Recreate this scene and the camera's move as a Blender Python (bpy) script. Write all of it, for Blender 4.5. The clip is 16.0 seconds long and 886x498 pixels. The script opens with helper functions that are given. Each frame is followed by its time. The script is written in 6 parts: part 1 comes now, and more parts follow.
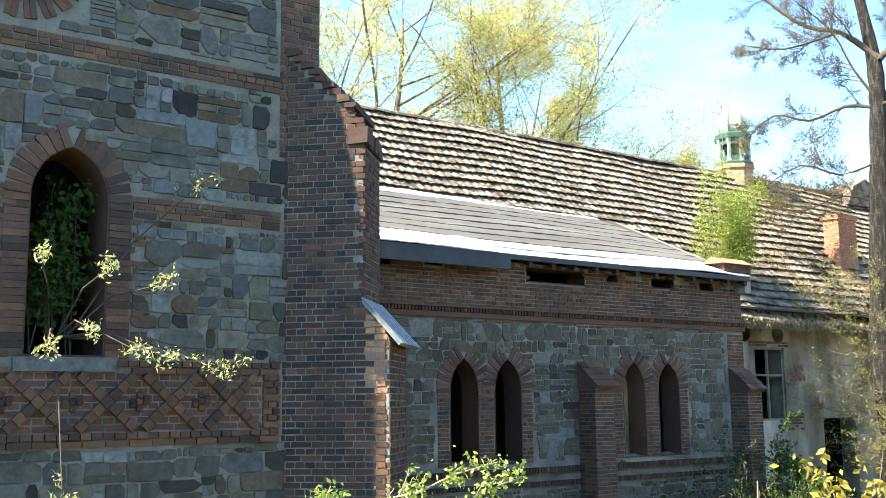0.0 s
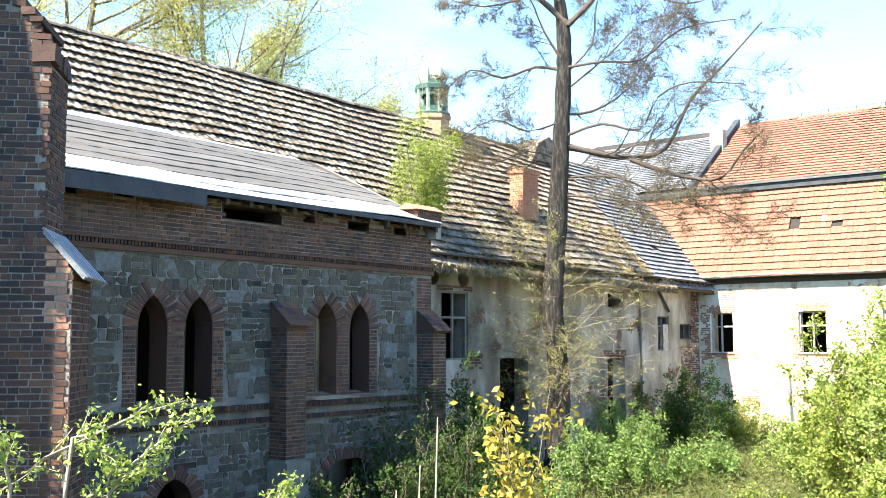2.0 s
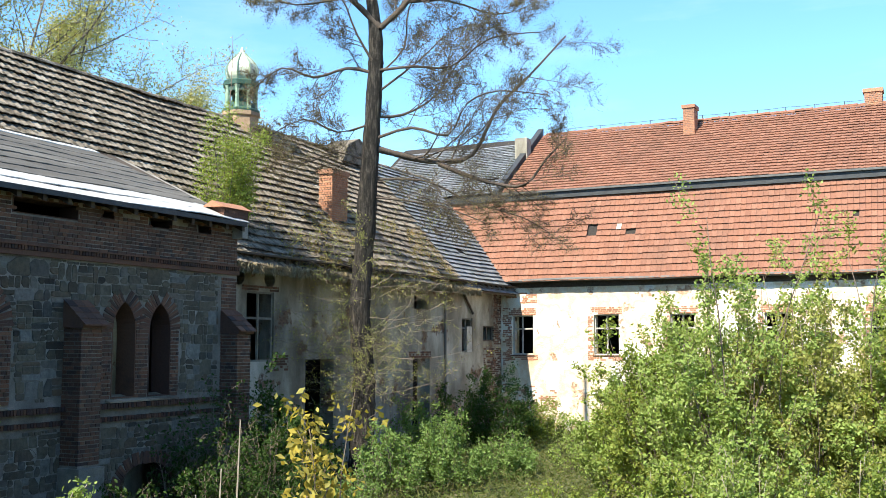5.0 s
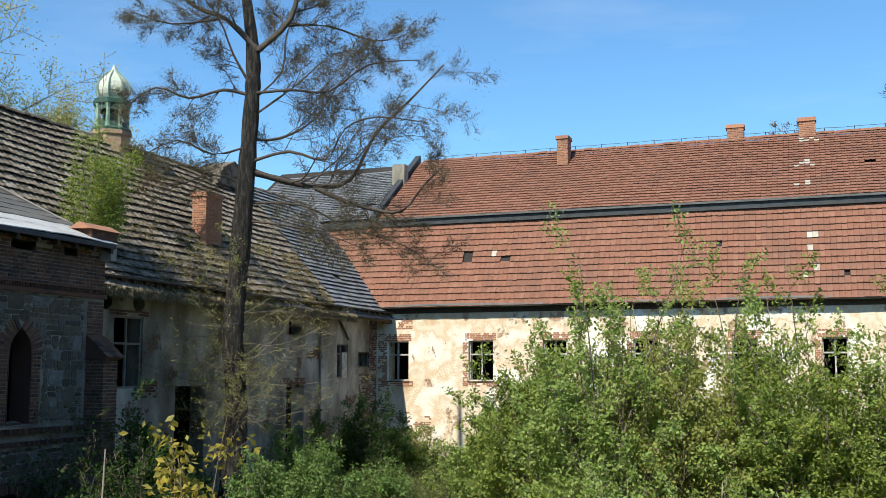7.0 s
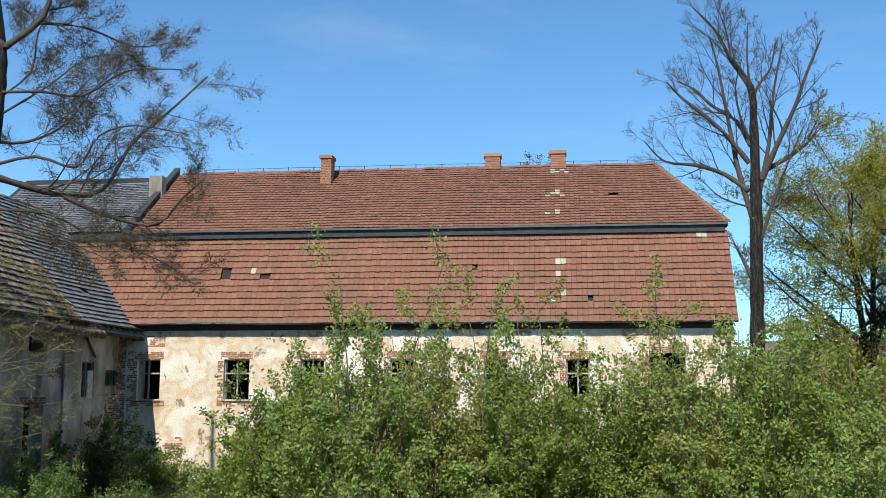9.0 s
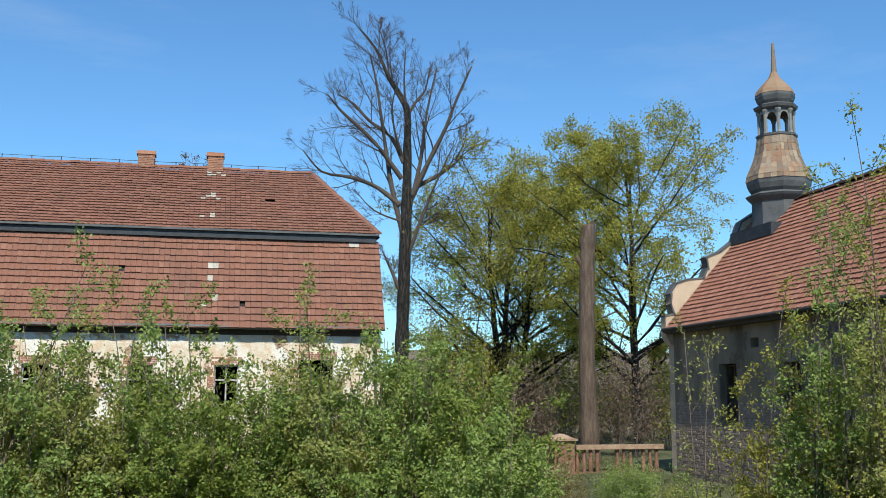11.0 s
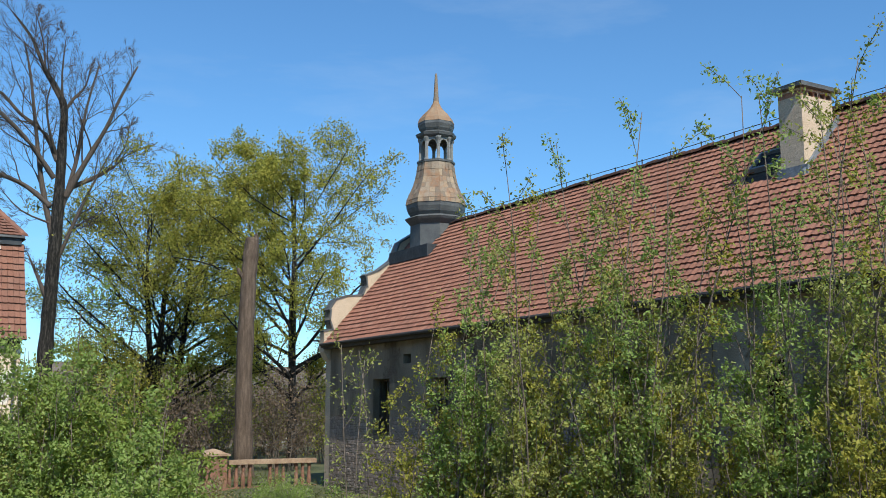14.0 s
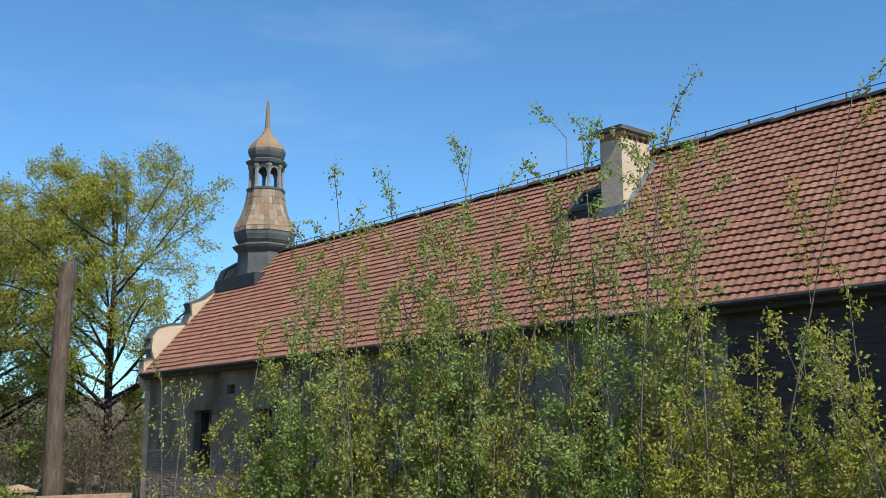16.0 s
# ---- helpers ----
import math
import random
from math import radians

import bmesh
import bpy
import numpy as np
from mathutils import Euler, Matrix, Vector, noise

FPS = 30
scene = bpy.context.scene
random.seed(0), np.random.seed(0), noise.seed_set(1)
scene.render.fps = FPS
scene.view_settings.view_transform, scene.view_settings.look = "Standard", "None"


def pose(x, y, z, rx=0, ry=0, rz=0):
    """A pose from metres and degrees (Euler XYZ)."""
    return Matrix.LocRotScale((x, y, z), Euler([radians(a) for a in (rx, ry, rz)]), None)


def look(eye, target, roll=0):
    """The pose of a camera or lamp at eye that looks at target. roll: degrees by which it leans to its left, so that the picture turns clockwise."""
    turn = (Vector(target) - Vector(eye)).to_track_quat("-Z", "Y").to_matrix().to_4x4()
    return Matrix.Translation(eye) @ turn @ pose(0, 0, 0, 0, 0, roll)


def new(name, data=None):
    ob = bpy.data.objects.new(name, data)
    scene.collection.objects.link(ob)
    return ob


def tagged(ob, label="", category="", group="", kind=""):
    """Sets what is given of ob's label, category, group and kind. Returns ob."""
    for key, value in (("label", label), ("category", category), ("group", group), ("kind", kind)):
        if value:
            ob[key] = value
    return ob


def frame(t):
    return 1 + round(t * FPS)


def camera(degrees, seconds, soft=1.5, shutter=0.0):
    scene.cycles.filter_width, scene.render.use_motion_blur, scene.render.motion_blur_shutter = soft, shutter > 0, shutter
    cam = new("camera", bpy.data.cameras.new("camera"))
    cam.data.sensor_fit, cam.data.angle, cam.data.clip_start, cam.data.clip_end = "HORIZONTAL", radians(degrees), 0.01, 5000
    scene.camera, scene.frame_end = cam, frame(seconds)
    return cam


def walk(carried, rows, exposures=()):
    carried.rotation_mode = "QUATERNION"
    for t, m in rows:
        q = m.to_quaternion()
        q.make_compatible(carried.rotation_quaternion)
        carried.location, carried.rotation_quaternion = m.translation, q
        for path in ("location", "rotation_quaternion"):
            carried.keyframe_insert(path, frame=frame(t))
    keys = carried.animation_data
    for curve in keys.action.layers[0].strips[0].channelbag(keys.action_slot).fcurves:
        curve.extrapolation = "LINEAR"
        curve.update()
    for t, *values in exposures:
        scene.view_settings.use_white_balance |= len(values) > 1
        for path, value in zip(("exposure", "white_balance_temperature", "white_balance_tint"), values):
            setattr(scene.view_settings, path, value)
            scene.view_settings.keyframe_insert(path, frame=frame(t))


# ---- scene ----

from mathutils.geometry import tessellate_polygon

# ---------------------------------------------------------------- camera
E = 4.0          # height of the eye over the court
cam = camera(46.3, 16.0, 0.8)
ROWS = [
    (0.0, -35.85, 8.62, 0.66), (0.5, -40.50, 8.47, 0.61), (1.0, -46.16, 8.17, 0.45), (1.5, -49.34, 5.66, 0.14),
    (2.0, -52.64, 5.19, 0.08), (2.5, -54.20, 4.32, 0.03), (3.0, -55.02, 4.41, -0.03), (3.5, -57.67, 4.54, -0.02),
    (4.0, -59.45, 4.79, -0.03), (4.5, -61.50, 5.02, -0.05), (7.0, -70.13, 6.69, -0.01), (7.5, -73.04, 7.17, 0.03),
    (8.0, -76.36, 7.57, 0.01), (8.5, -80.56, 7.73, -0.02), (9.0, -83.41, 7.77, -0.11), (9.5, -89.29, 7.89, -0.11),
    (12.0, -110.41, 8.50, -0.07), (12.5, -114.90, 8.72, -0.04), (13.0, -116.85, 8.80, -0.04), (13.5, -118.72, 8.92, -0.06),
    (14.0, -121.19, 8.95, 0.02), (14.5, -122.97, 9.94, 0.72), (15.0, -123.28, 9.70, 0.19), (15.5, -126.33, 10.38, 0.26),
    (16.0, -130.69, 10.62, 0.31),
]
EXPOSURES = [(0.0, 2.1, 7150, 7), (0.5, 2.24, 7050, 7), (1.0, 2.32, 6900, 8), (1.5, 2.25, 6800, 9), (2.0, 2.18, 6750, 9), (3.0, 1.84, 6550, 8), (4.6, 1.28, 6600, 6), (6.8, 0.32, 6400, 5), (9.0, 0.05, 6200, 6), (12.0, -0.03, 6000, 6), (16.0, 0.03, 6000, 5)]
walk(cam, [(t, pose(0, 0, E, 90 + pitch, roll, yaw)) for t, yaw, pitch, roll in ROWS], EXPOSURES)

# ---------------------------------------------------------------- light
SUN_EL, SUN_OFF = radians(48), radians(8.7)      # the sun stands over -x, a little towards +y
world = bpy.data.worlds.new("sky")
scene.world = world
world.use_nodes = True
wn = world.node_tree.nodes
sky = wn.new("ShaderNodeTexSky")
sky.sky_type, sky.sun_disc = "NISHITA", False
sky.sun_elevation, sky.sun_rotation = SUN_EL, radians(278.7)
sky.air_density, sky.dust_density, sky.ozone_density = 1.0, 0.05, 1.6
wn["Background"].inputs["Strength"].default_value = 0.135
tone = wn.new("ShaderNodeMix")
tone.data_type, tone.blend_type = "RGBA", "MULTIPLY"
tone.inputs[0].default_value, tone.inputs[7].default_value = 1.0, (0.68, 0.97, 1.17, 1)
world.node_tree.links.new(sky.outputs[0], tone.inputs[6])
co, stretch, cirrus, veil, haze = wn.new("ShaderNodeTexCoord"), wn.new("ShaderNodeMapping"), wn.new("ShaderNodeTexNoise"), wn.new("ShaderNodeMapRange"), wn.new("ShaderNodeMix")
stretch.inputs["Scale"].default_value = (2.0, 1.2, 7.0)
cirrus.inputs["Scale"].default_value, cirrus.inputs["Detail"].default_value, cirrus.inputs["Roughness"].default_value = 1.6, 7.0, 0.62
veil.inputs["From Min"].default_value, veil.inputs["From Max"].default_value, veil.inputs["To Max"].default_value = 0.52, 0.80, 0.22
haze.data_type = "RGBA"
haze.inputs[7].default_value = (5.2, 5.8, 6.4, 1)
for a, b in ((co.outputs["Generated"], stretch.inputs[0]), (stretch.outputs[0], cirrus.inputs["Vector"]), (cirrus.outputs["Fac"], veil.inputs[0]), (veil.outputs[0], haze.inputs[0]), (tone.outputs[2], haze.inputs[6]), (haze.outputs[2], wn["Background"].inputs["Color"])):
    world.node_tree.links.new(a, b)
sun = new("sun", bpy.data.lights.new("sun", "SUN"))
sun.data.energy, sun.data.angle, sun.data.color = 5.6, radians(0.5), (1.0, 0.93, 0.80)
to_sun = Vector((-math.cos(SUN_EL) * math.cos(SUN_OFF), math.cos(SUN_EL) * math.sin(SUN_OFF), math.sin(SUN_EL)))
sun.matrix_world = look(to_sun * 50, (0, 0, 0))

# ---------------------------------------------------------------- materials
def material(name, rough=0.85, metal=0.0):
    m = bpy.data.materials.new(name)
    m.use_nodes = True
    nt = m.node_tree
    b = nt.nodes["Principled BSDF"]
    b.inputs["Roughness"].default_value, b.inputs["Metallic"].default_value = rough, metal
    b.inputs["Specular IOR Level"].default_value = 0.3
    return m, nt, b


def noise_tex(nt, scale, detail=6.0, rough=0.6, stretch=None):
    tc = nt.nodes.new("ShaderNodeNewGeometry")
    n = nt.nodes.new("ShaderNodeTexNoise")
    n.inputs["Scale"].default_value, n.inputs["Detail"].default_value, n.inputs["Roughness"].default_value = scale, detail, rough
    src = tc.outputs["Position"]
    if stretch:
        v = nt.nodes.new("ShaderNodeVectorMath")
        v.operation = "MULTIPLY"
        v.inputs[1].default_value = stretch
        nt.links.new(src, v.inputs[0])
        src = v.outputs[0]
    nt.links.new(src, n.inputs["Vector"])
    return n.outputs["Fac"]


def ramp(nt, fac, stops):
    r = nt.nodes.new("ShaderNodeValToRGB")
    els = r.color_ramp.elements
    while len(els) < len(stops):
        els.new(0.5)
    for e, (p, c) in zip(els, stops):
        e.position, e.color = p, (*c, 1)
    nt.links.new(fac, r.inputs[0])
    return r.outputs[0]


def mix(nt, fac, a, b, mode="MIX"):
    m = nt.nodes.new("ShaderNodeMix")
    m.data_type, m.blend_type = "RGBA", mode
    if isinstance(fac, float):
        m.inputs[0].default_value = fac
    else:
        nt.links.new(fac, m.inputs[0])
    for sock, v in ((m.inputs[6], a), (m.inputs[7], b)):
        if isinstance(v, tuple):
            sock.default_value = (*v, 1)
        else:
            nt.links.new(v, sock)
    return m.outputs[2]


def piece_random(nt):
    g = nt.nodes.new("ShaderNodeNewGeometry")
    o = nt.nodes.new("ShaderNodeObjectInfo")
    a = nt.nodes.new("ShaderNodeMath")
    a.operation = "ADD"
    nt.links.new(g.outputs["Random Per Island"], a.inputs[0])
    nt.links.new(o.outputs["Random"], a.inputs[1])
    f = nt.nodes.new("ShaderNodeMath")
    f.operation = "FRACT"
    nt.links.new(a.outputs[0], f.inputs[0])
    return f.outputs[0]


def bump(nt, b, height, strength, dist):
    n = nt.nodes.new("ShaderNodeBump")
    n.inputs["Strength"].default_value, n.inputs["Distance"].default_value = strength, dist
    nt.links.new(height, n.inputs["Height"])
    nt.links.new(n.outputs[0], b.inputs["Normal"])


def pieces_material(name, tones, stain, stain_at=(0.45, 0.7), rough=0.85, grain=40, patch=1.2, bumpiness=0.012):
    """Pieces (bricks, stones, tiles) whose tones differ one by one, with grain and larger stains."""
    m, nt, b = material(name, rough)
    base = ramp(nt, piece_random(nt), [(i / max(1, len(tones) - 1), c) for i, c in enumerate(tones)])
    g = ramp(nt, noise_tex(nt, grain), [(0.25, (0.62, 0.62, 0.62)), (0.75, (1.25, 1.25, 1.25))])
    col = mix(nt, 1.0, base, g, "MULTIPLY")
    st = ramp(nt, noise_tex(nt, patch, 8, 0.7), [(stain_at[0], (0, 0, 0)), (stain_at[1], (1, 1, 1))])
    bw = nt.nodes.new("ShaderNodeRGBToBW")
    nt.links.new(st, bw.inputs[0])
    col = mix(nt, bw.outputs[0], col, stain)
    nt.links.new(col, b.inputs["Base Color"])
    bump(nt, b, noise_tex(nt, grain * 0.7, 8, 0.7), 0.7, bumpiness)
    return m


def coat_material(name, stops, scale, under=None, under_at=(0.55, 0.6), under_scale=0.8, rough=0.9, grain=30, streak=None, relief=0.02, ragged=0.65):
    """A continuous coat (plaster, mortar, felt, soil) with patches, and where it has come off what lies under it."""
    m, nt, b = material(name, rough)
    col = ramp(nt, noise_tex(nt, scale, 8, ragged, streak), stops)
    g = ramp(nt, noise_tex(nt, grain, 6, 0.7), [(0.25, (0.72, 0.72, 0.72)), (0.75, (1.18, 1.18, 1.18))])
    col = mix(nt, 1.0, col, g, "MULTIPLY")
    h = noise_tex(nt, grain * 0.5, 8, 0.7)
    if under:
        f = ramp(nt, noise_tex(nt, under_scale, 10, 0.7), [(under_at[0], (0, 0, 0)), (under_at[1], (1, 1, 1))])
        bw = nt.nodes.new("ShaderNodeRGBToBW")
        nt.links.new(f, bw.inputs[0])
        u = ramp(nt, noise_tex(nt, 7, 4, 0.6, (1, 1, 3)), [(0.35, under[0]), (0.65, under[1])])
        col = mix(nt, bw.outputs[0], col, u)
        s = nt.nodes.new("ShaderNodeMath")
        s.operation = "SUBTRACT"
        nt.links.new(h, s.inputs[0])
        nt.links.new(bw.outputs[0], s.inputs[1])
        h = s.outputs[0]
    nt.links.new(col, b.inputs["Base Color"])
    bump(nt, b, h, 0.8, relief)
    return m


def leaf_material(name, tones):
    m, nt, b = material(name, 0.6)
    b.inputs["Specular IOR Level"].default_value = 0.12
    col = ramp(nt, piece_random(nt), [(i / max(1, len(tones) - 1), c) for i, c in enumerate(tones)])
    nt.links.new(col, b.inputs["Base Color"])
    t = nt.nodes.new("ShaderNodeBsdfTranslucent")
    nt.links.new(mix(nt, 1.0, col, (1.3, 1.25, 0.7), "MULTIPLY"), t.inputs["Color"])
    x = nt.nodes.new("ShaderNodeMixShader")
    x.inputs[0].default_value = 0.42
    nt.links.new(b.outputs[0], x.inputs[1])
    nt.links.new(t.outputs[0], x.inputs[2])
    nt.links.new(x.outputs[0], nt.nodes["Material Output"].inputs["Surface"])
    return m


M = {}
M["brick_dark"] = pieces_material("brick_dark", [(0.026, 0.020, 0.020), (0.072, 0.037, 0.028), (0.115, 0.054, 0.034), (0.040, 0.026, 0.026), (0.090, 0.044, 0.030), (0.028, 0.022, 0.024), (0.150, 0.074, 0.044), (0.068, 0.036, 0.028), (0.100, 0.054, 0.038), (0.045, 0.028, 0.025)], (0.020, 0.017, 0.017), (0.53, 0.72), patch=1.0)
M["brick"] = pieces_material("brick", [(0.115, 0.055, 0.036), (0.155, 0.074, 0.046), (0.062, 0.036, 0.029), (0.185, 0.090, 0.054), (0.090, 0.050, 0.037), (0.135, 0.072, 0.048), (0.045, 0.030, 0.027), (0.21, 0.108, 0.066)], (0.040, 0.031, 0.027), (0.52, 0.75))
M["brick_red"] = pieces_material("brick_red", [(0.15, 0.066, 0.044), (0.19, 0.086, 0.054), (0.11, 0.054, 0.040), (0.17, 0.080, 0.056)], (0.06, 0.042, 0.036), (0.46, 0.7))
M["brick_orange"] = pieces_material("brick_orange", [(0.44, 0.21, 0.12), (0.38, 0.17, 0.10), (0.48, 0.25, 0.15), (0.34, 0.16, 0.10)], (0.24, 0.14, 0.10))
M["stone"] = pieces_material("stone", [(0.096, 0.090, 0.073), (0.150, 0.146, 0.132), (0.072, 0.063, 0.047), (0.215, 0.222, 0.217), (0.122, 0.106, 0.074), (0.024, 0.022, 0.020), (0.108, 0.104, 0.096), (0.178, 0.162, 0.124), (0.060, 0.054, 0.047), (0.158, 0.164, 0.167), (0.037, 0.032, 0.028), (0.118, 0.075, 0.047), (0.140, 0.130, 0.104), (0.084, 0.080, 0.069)], (0.042, 0.037, 0.028), (0.50, 0.72), grain=14, patch=3.0, bumpiness=0.05)
M["mortar"] = coat_material("mortar", [(0.3, (0.12, 0.110, 0.090)), (0.7, (0.27, 0.25, 0.21))], 2.0)
M["mortar_pale"] = coat_material("mortar_pale", [(0.3, (0.11, 0.098, 0.08)), (0.5, (0.20, 0.182, 0.155)), (0.7, (0.34, 0.315, 0.275))], 1.6)
M["straw"] = pieces_material("straw", [(0.30, 0.23, 0.13), (0.40, 0.32, 0.19), (0.20, 0.15, 0.085), (0.34, 0.29, 0.20)], (0.16, 0.12, 0.07))
M["felt_pale"] = coat_material("felt_pale", [(0.3, (0.34, 0.33, 0.31)), (0.55, (0.50, 0.49, 0.47)), (0.75, (0.62, 0.61, 0.59))], 1.3, rough=0.55, streak=(0.5, 2.5, 1), relief=0.006)
M["mortar_dark"] = coat_material("mortar_dark", [(0.3, (0.19, 0.172, 0.15)), (0.7, (0.37, 0.345, 0.305))], 2.0)
M["tile_old"] = pieces_material("tile_old", [(0.215, 0.175, 0.132), (0.275, 0.232, 0.185), (0.150, 0.120, 0.090), (0.33, 0.285, 0.235), (0.225, 0.182, 0.140), (0.180, 0.138, 0.102)], (0.050, 0.041, 0.027), (0.47, 0.60), patch=3.8, grain=25)
M["tile_red"] = pieces_material("tile_red", [(0.240, 0.108, 0.069), (0.265, 0.122, 0.079), (0.222, 0.099, 0.064), (0.290, 0.140, 0.093), (0.236, 0.108, 0.072), (0.258, 0.114, 0.071)], (0.165, 0.086, 0.060), (0.46, 0.78), patch=0.7)
M["tile_orange"] = pieces_material("tile_orange", [(0.295, 0.128, 0.080), (0.345, 0.155, 0.100), (0.255, 0.112, 0.072), (0.38, 0.18, 0.12)], (0.20, 0.102, 0.07), (0.5, 0.85), patch=0.8)
M["tile_pale"] = pieces_material("tile_pale", [(0.45, 0.40, 0.33), (0.52, 0.46, 0.38)], (0.35, 0.3, 0.25))
M["slate"] = pieces_material("slate", [(0.17, 0.18, 0.20), (0.25, 0.26, 0.28), (0.13, 0.14, 0.16), (0.30, 0.31, 0.32)], (0.10, 0.11, 0.10), rough=0.6)
M["felt"] = coat_material("felt", [(0.3, (0.085, 0.077, 0.066)), (0.55, (0.12, 0.11, 0.096)), (0.75, (0.19, 0.178, 0.16))], 0.9, rough=0.7, streak=(0.4, 2.5, 1), relief=0.008)
M["felt_dark"] = coat_material("felt_dark", [(0.3, (0.03, 0.032, 0.036)), (0.7, (0.06, 0.065, 0.07))], 3.0, rough=0.55)
M["plaster_cream"] = coat_material("plaster_cream", [(0.24, (0.48, 0.32, 0.20)), (0.36, (0.70, 0.52, 0.34)), (0.44, (0.80, 0.70, 0.54)), (0.50, (0.74, 0.55, 0.36)), (0.56, (0.85, 0.76, 0.62)), (0.66, (0.90, 0.86, 0.78)), (0.78, (0.66, 0.49, 0.33))], 0.7, ((0.36, 0.18, 0.11), (0.56, 0.42, 0.30)), (0.585, 0.605), 0.9, relief=0.05, ragged=0.55)
M["plaster_grey"] = coat_material("plaster_grey", [(0.30, (0.085, 0.072, 0.055)), (0.41, (0.19, 0.168, 0.132)), (0.49, (0.27, 0.245, 0.197)), (0.56, (0.38, 0.352, 0.292)), (0.68, (0.55, 0.51, 0.44))], 0.7, ((0.10, 0.062, 0.042), (0.22, 0.14, 0.095)), (0.57, 0.60), 0.8, streak=(1.15, 1.15, 0.55), relief=0.03, ragged=0.58)
M["render_grey"] = coat_material("render_grey", [(0.30, (0.11, 0.082, 0.055)), (0.46, (0.235, 0.182, 0.125)), (0.56, (0.30, 0.235, 0.165)), (0.72, (0.42, 0.335, 0.235))], 0.7, ((0.11, 0.08, 0.055), (0.20, 0.148, 0.105)), (0.57, 0.61), 0.6, streak=(1.4, 1.4, 0.4), relief=0.03, ragged=0.6)
M["render_buff"] = coat_material("render_buff", [(0.3, (0.50, 0.38, 0.26)), (0.7, (0.64, 0.50, 0.36))], 1.2)
M["rubble"] = coat_material("rubble", [(0.3, (0.22, 0.165, 0.13)), (0.7, (0.42, 0.33, 0.265))], 6.0)
M["wood_dark"] = coat_material("wood_dark", [(0.3, (0.05, 0.038, 0.03)), (0.7, (0.11, 0.085, 0.065))], 4.0, streak=(0.3, 3, 3))
M["wood_pale"] = coat_material("wood_pale", [(0.3, (0.34, 0.31, 0.27)), (0.7, (0.55, 0.52, 0.47))], 5.0)
M["shingle"] = pieces_material("shingle", [(0.27, 0.205, 0.145), (0.35, 0.27, 0.195), (0.20, 0.155, 0.115), (0.40, 0.30, 0.20), (0.30, 0.20, 0.125)], (0.30, 0.145, 0.07), (0.48, 0.72), patch=2.5)
M["zinc_dark"] = coat_material("zinc_dark", [(0.3, (0.075, 0.075, 0.075)), (0.7, (0.15, 0.15, 0.145))], 2.0, rough=0.5)
M["lead_paint"] = coat_material("lead_paint", [(0.3, (0.17, 0.17, 0.16)), (0.7, (0.30, 0.29, 0.27))], 3.0, rough=0.6)
M["copper"] = coat_material("copper", [(0.3, (0.13, 0.22, 0.16)), (0.6, (0.28, 0.38, 0.28)), (0.8, (0.50, 0.55, 0.44))], 3.0, rough=0.5)
M["copper_dark"] = coat_material("copper_dark", [(0.3, (0.03, 0.075, 0.06)), (0.7, (0.08, 0.15, 0.115))], 3.0, rough=0.5)
M["copper_pale"] = coat_material("copper_pale", [(0.3, (0.45, 0.48, 0.38)), (0.7, (0.62, 0.64, 0.54))], 3.0, rough=0.45)
M["sheet"] = coat_material("sheet", [(0.3, (0.13, 0.145, 0.16)), (0.7, (0.26, 0.28, 0.30))], 5.0, rough=0.4)
# near-black: shade inside rooms, roofs and hatch put into the colour
M["inner_shade"] = coat_material("inner_shade", [(0.3, (0.025, 0.021, 0.019)), (0.7, (0.05, 0.042, 0.037))], 1.0)
M["iron"] = coat_material("iron", [(0.3, (0.03, 0.028, 0.026)), (0.7, (0.07, 0.06, 0.055))], 6.0, rough=0.6)
M["bark_dark"] = coat_material("bark_dark", [(0.34, (0.008, 0.007, 0.006)), (0.5, (0.028, 0.024, 0.020)), (0.68, (0.105, 0.09, 0.074))], 4.0, streak=(3, 3, 0.6), relief=0.15)
M["bark_dead"] = coat_material("bark_dead", [(0.3, (0.075, 0.05, 0.035)), (0.55, (0.16, 0.112, 0.08)), (0.75, (0.26, 0.19, 0.14))], 3.0, streak=(2.5, 2.5, 0.35), relief=0.12)
M["bark"] = coat_material("bark", [(0.3, (0.11, 0.085, 0.065)), (0.7, (0.23, 0.18, 0.14))], 8.0, streak=(2, 2, 0.4), relief=0.04)

M["bark_pale"] = coat_material("bark_pale", [(0.3, (0.25, 0.21, 0.16)), (0.7, (0.40, 0.35, 0.28))], 10.0, relief=0.01)
M["bark_brown"] = coat_material("bark_brown", [(0.3, (0.055, 0.042, 0.033)), (0.7, (0.13, 0.10, 0.08))], 8.0, streak=(2, 2, 0.4), relief=0.04)
M["birch_bark"] = coat_material("birch_bark", [(0.3, (0.35, 0.33, 0.30)), (0.6, (0.7, 0.68, 0.64))], 12.0, relief=0.005)
M["leaf_green"] = leaf_material("leaf_green", [(0.13, 0.18, 0.035), (0.24, 0.315, 0.07), (0.31, 0.375, 0.09), (0.16, 0.205, 0.04), (0.28, 0.285, 0.07)])
M["leaf_bright"] = leaf_material("leaf_bright", [(0.18, 0.26, 0.055), (0.275, 0.365, 0.10), (0.335, 0.415, 0.135), (0.21, 0.28, 0.065), (0.365, 0.42, 0.15)])
M["clay_red"] = coat_material("clay_red", [(0.3, (0.15, 0.075, 0.048)), (0.5, (0.26, 0.13, 0.085)), (0.7, (0.38, 0.21, 0.14))], 3.0, ((0.20, 0.12, 0.08), (0.34, 0.24, 0.17)), (0.58, 0.62), 2.5)
M["clay_buff"] = coat_material("clay_buff", [(0.3, (0.26, 0.16, 0.10)), (0.7, (0.46, 0.33, 0.22))], 4.0)
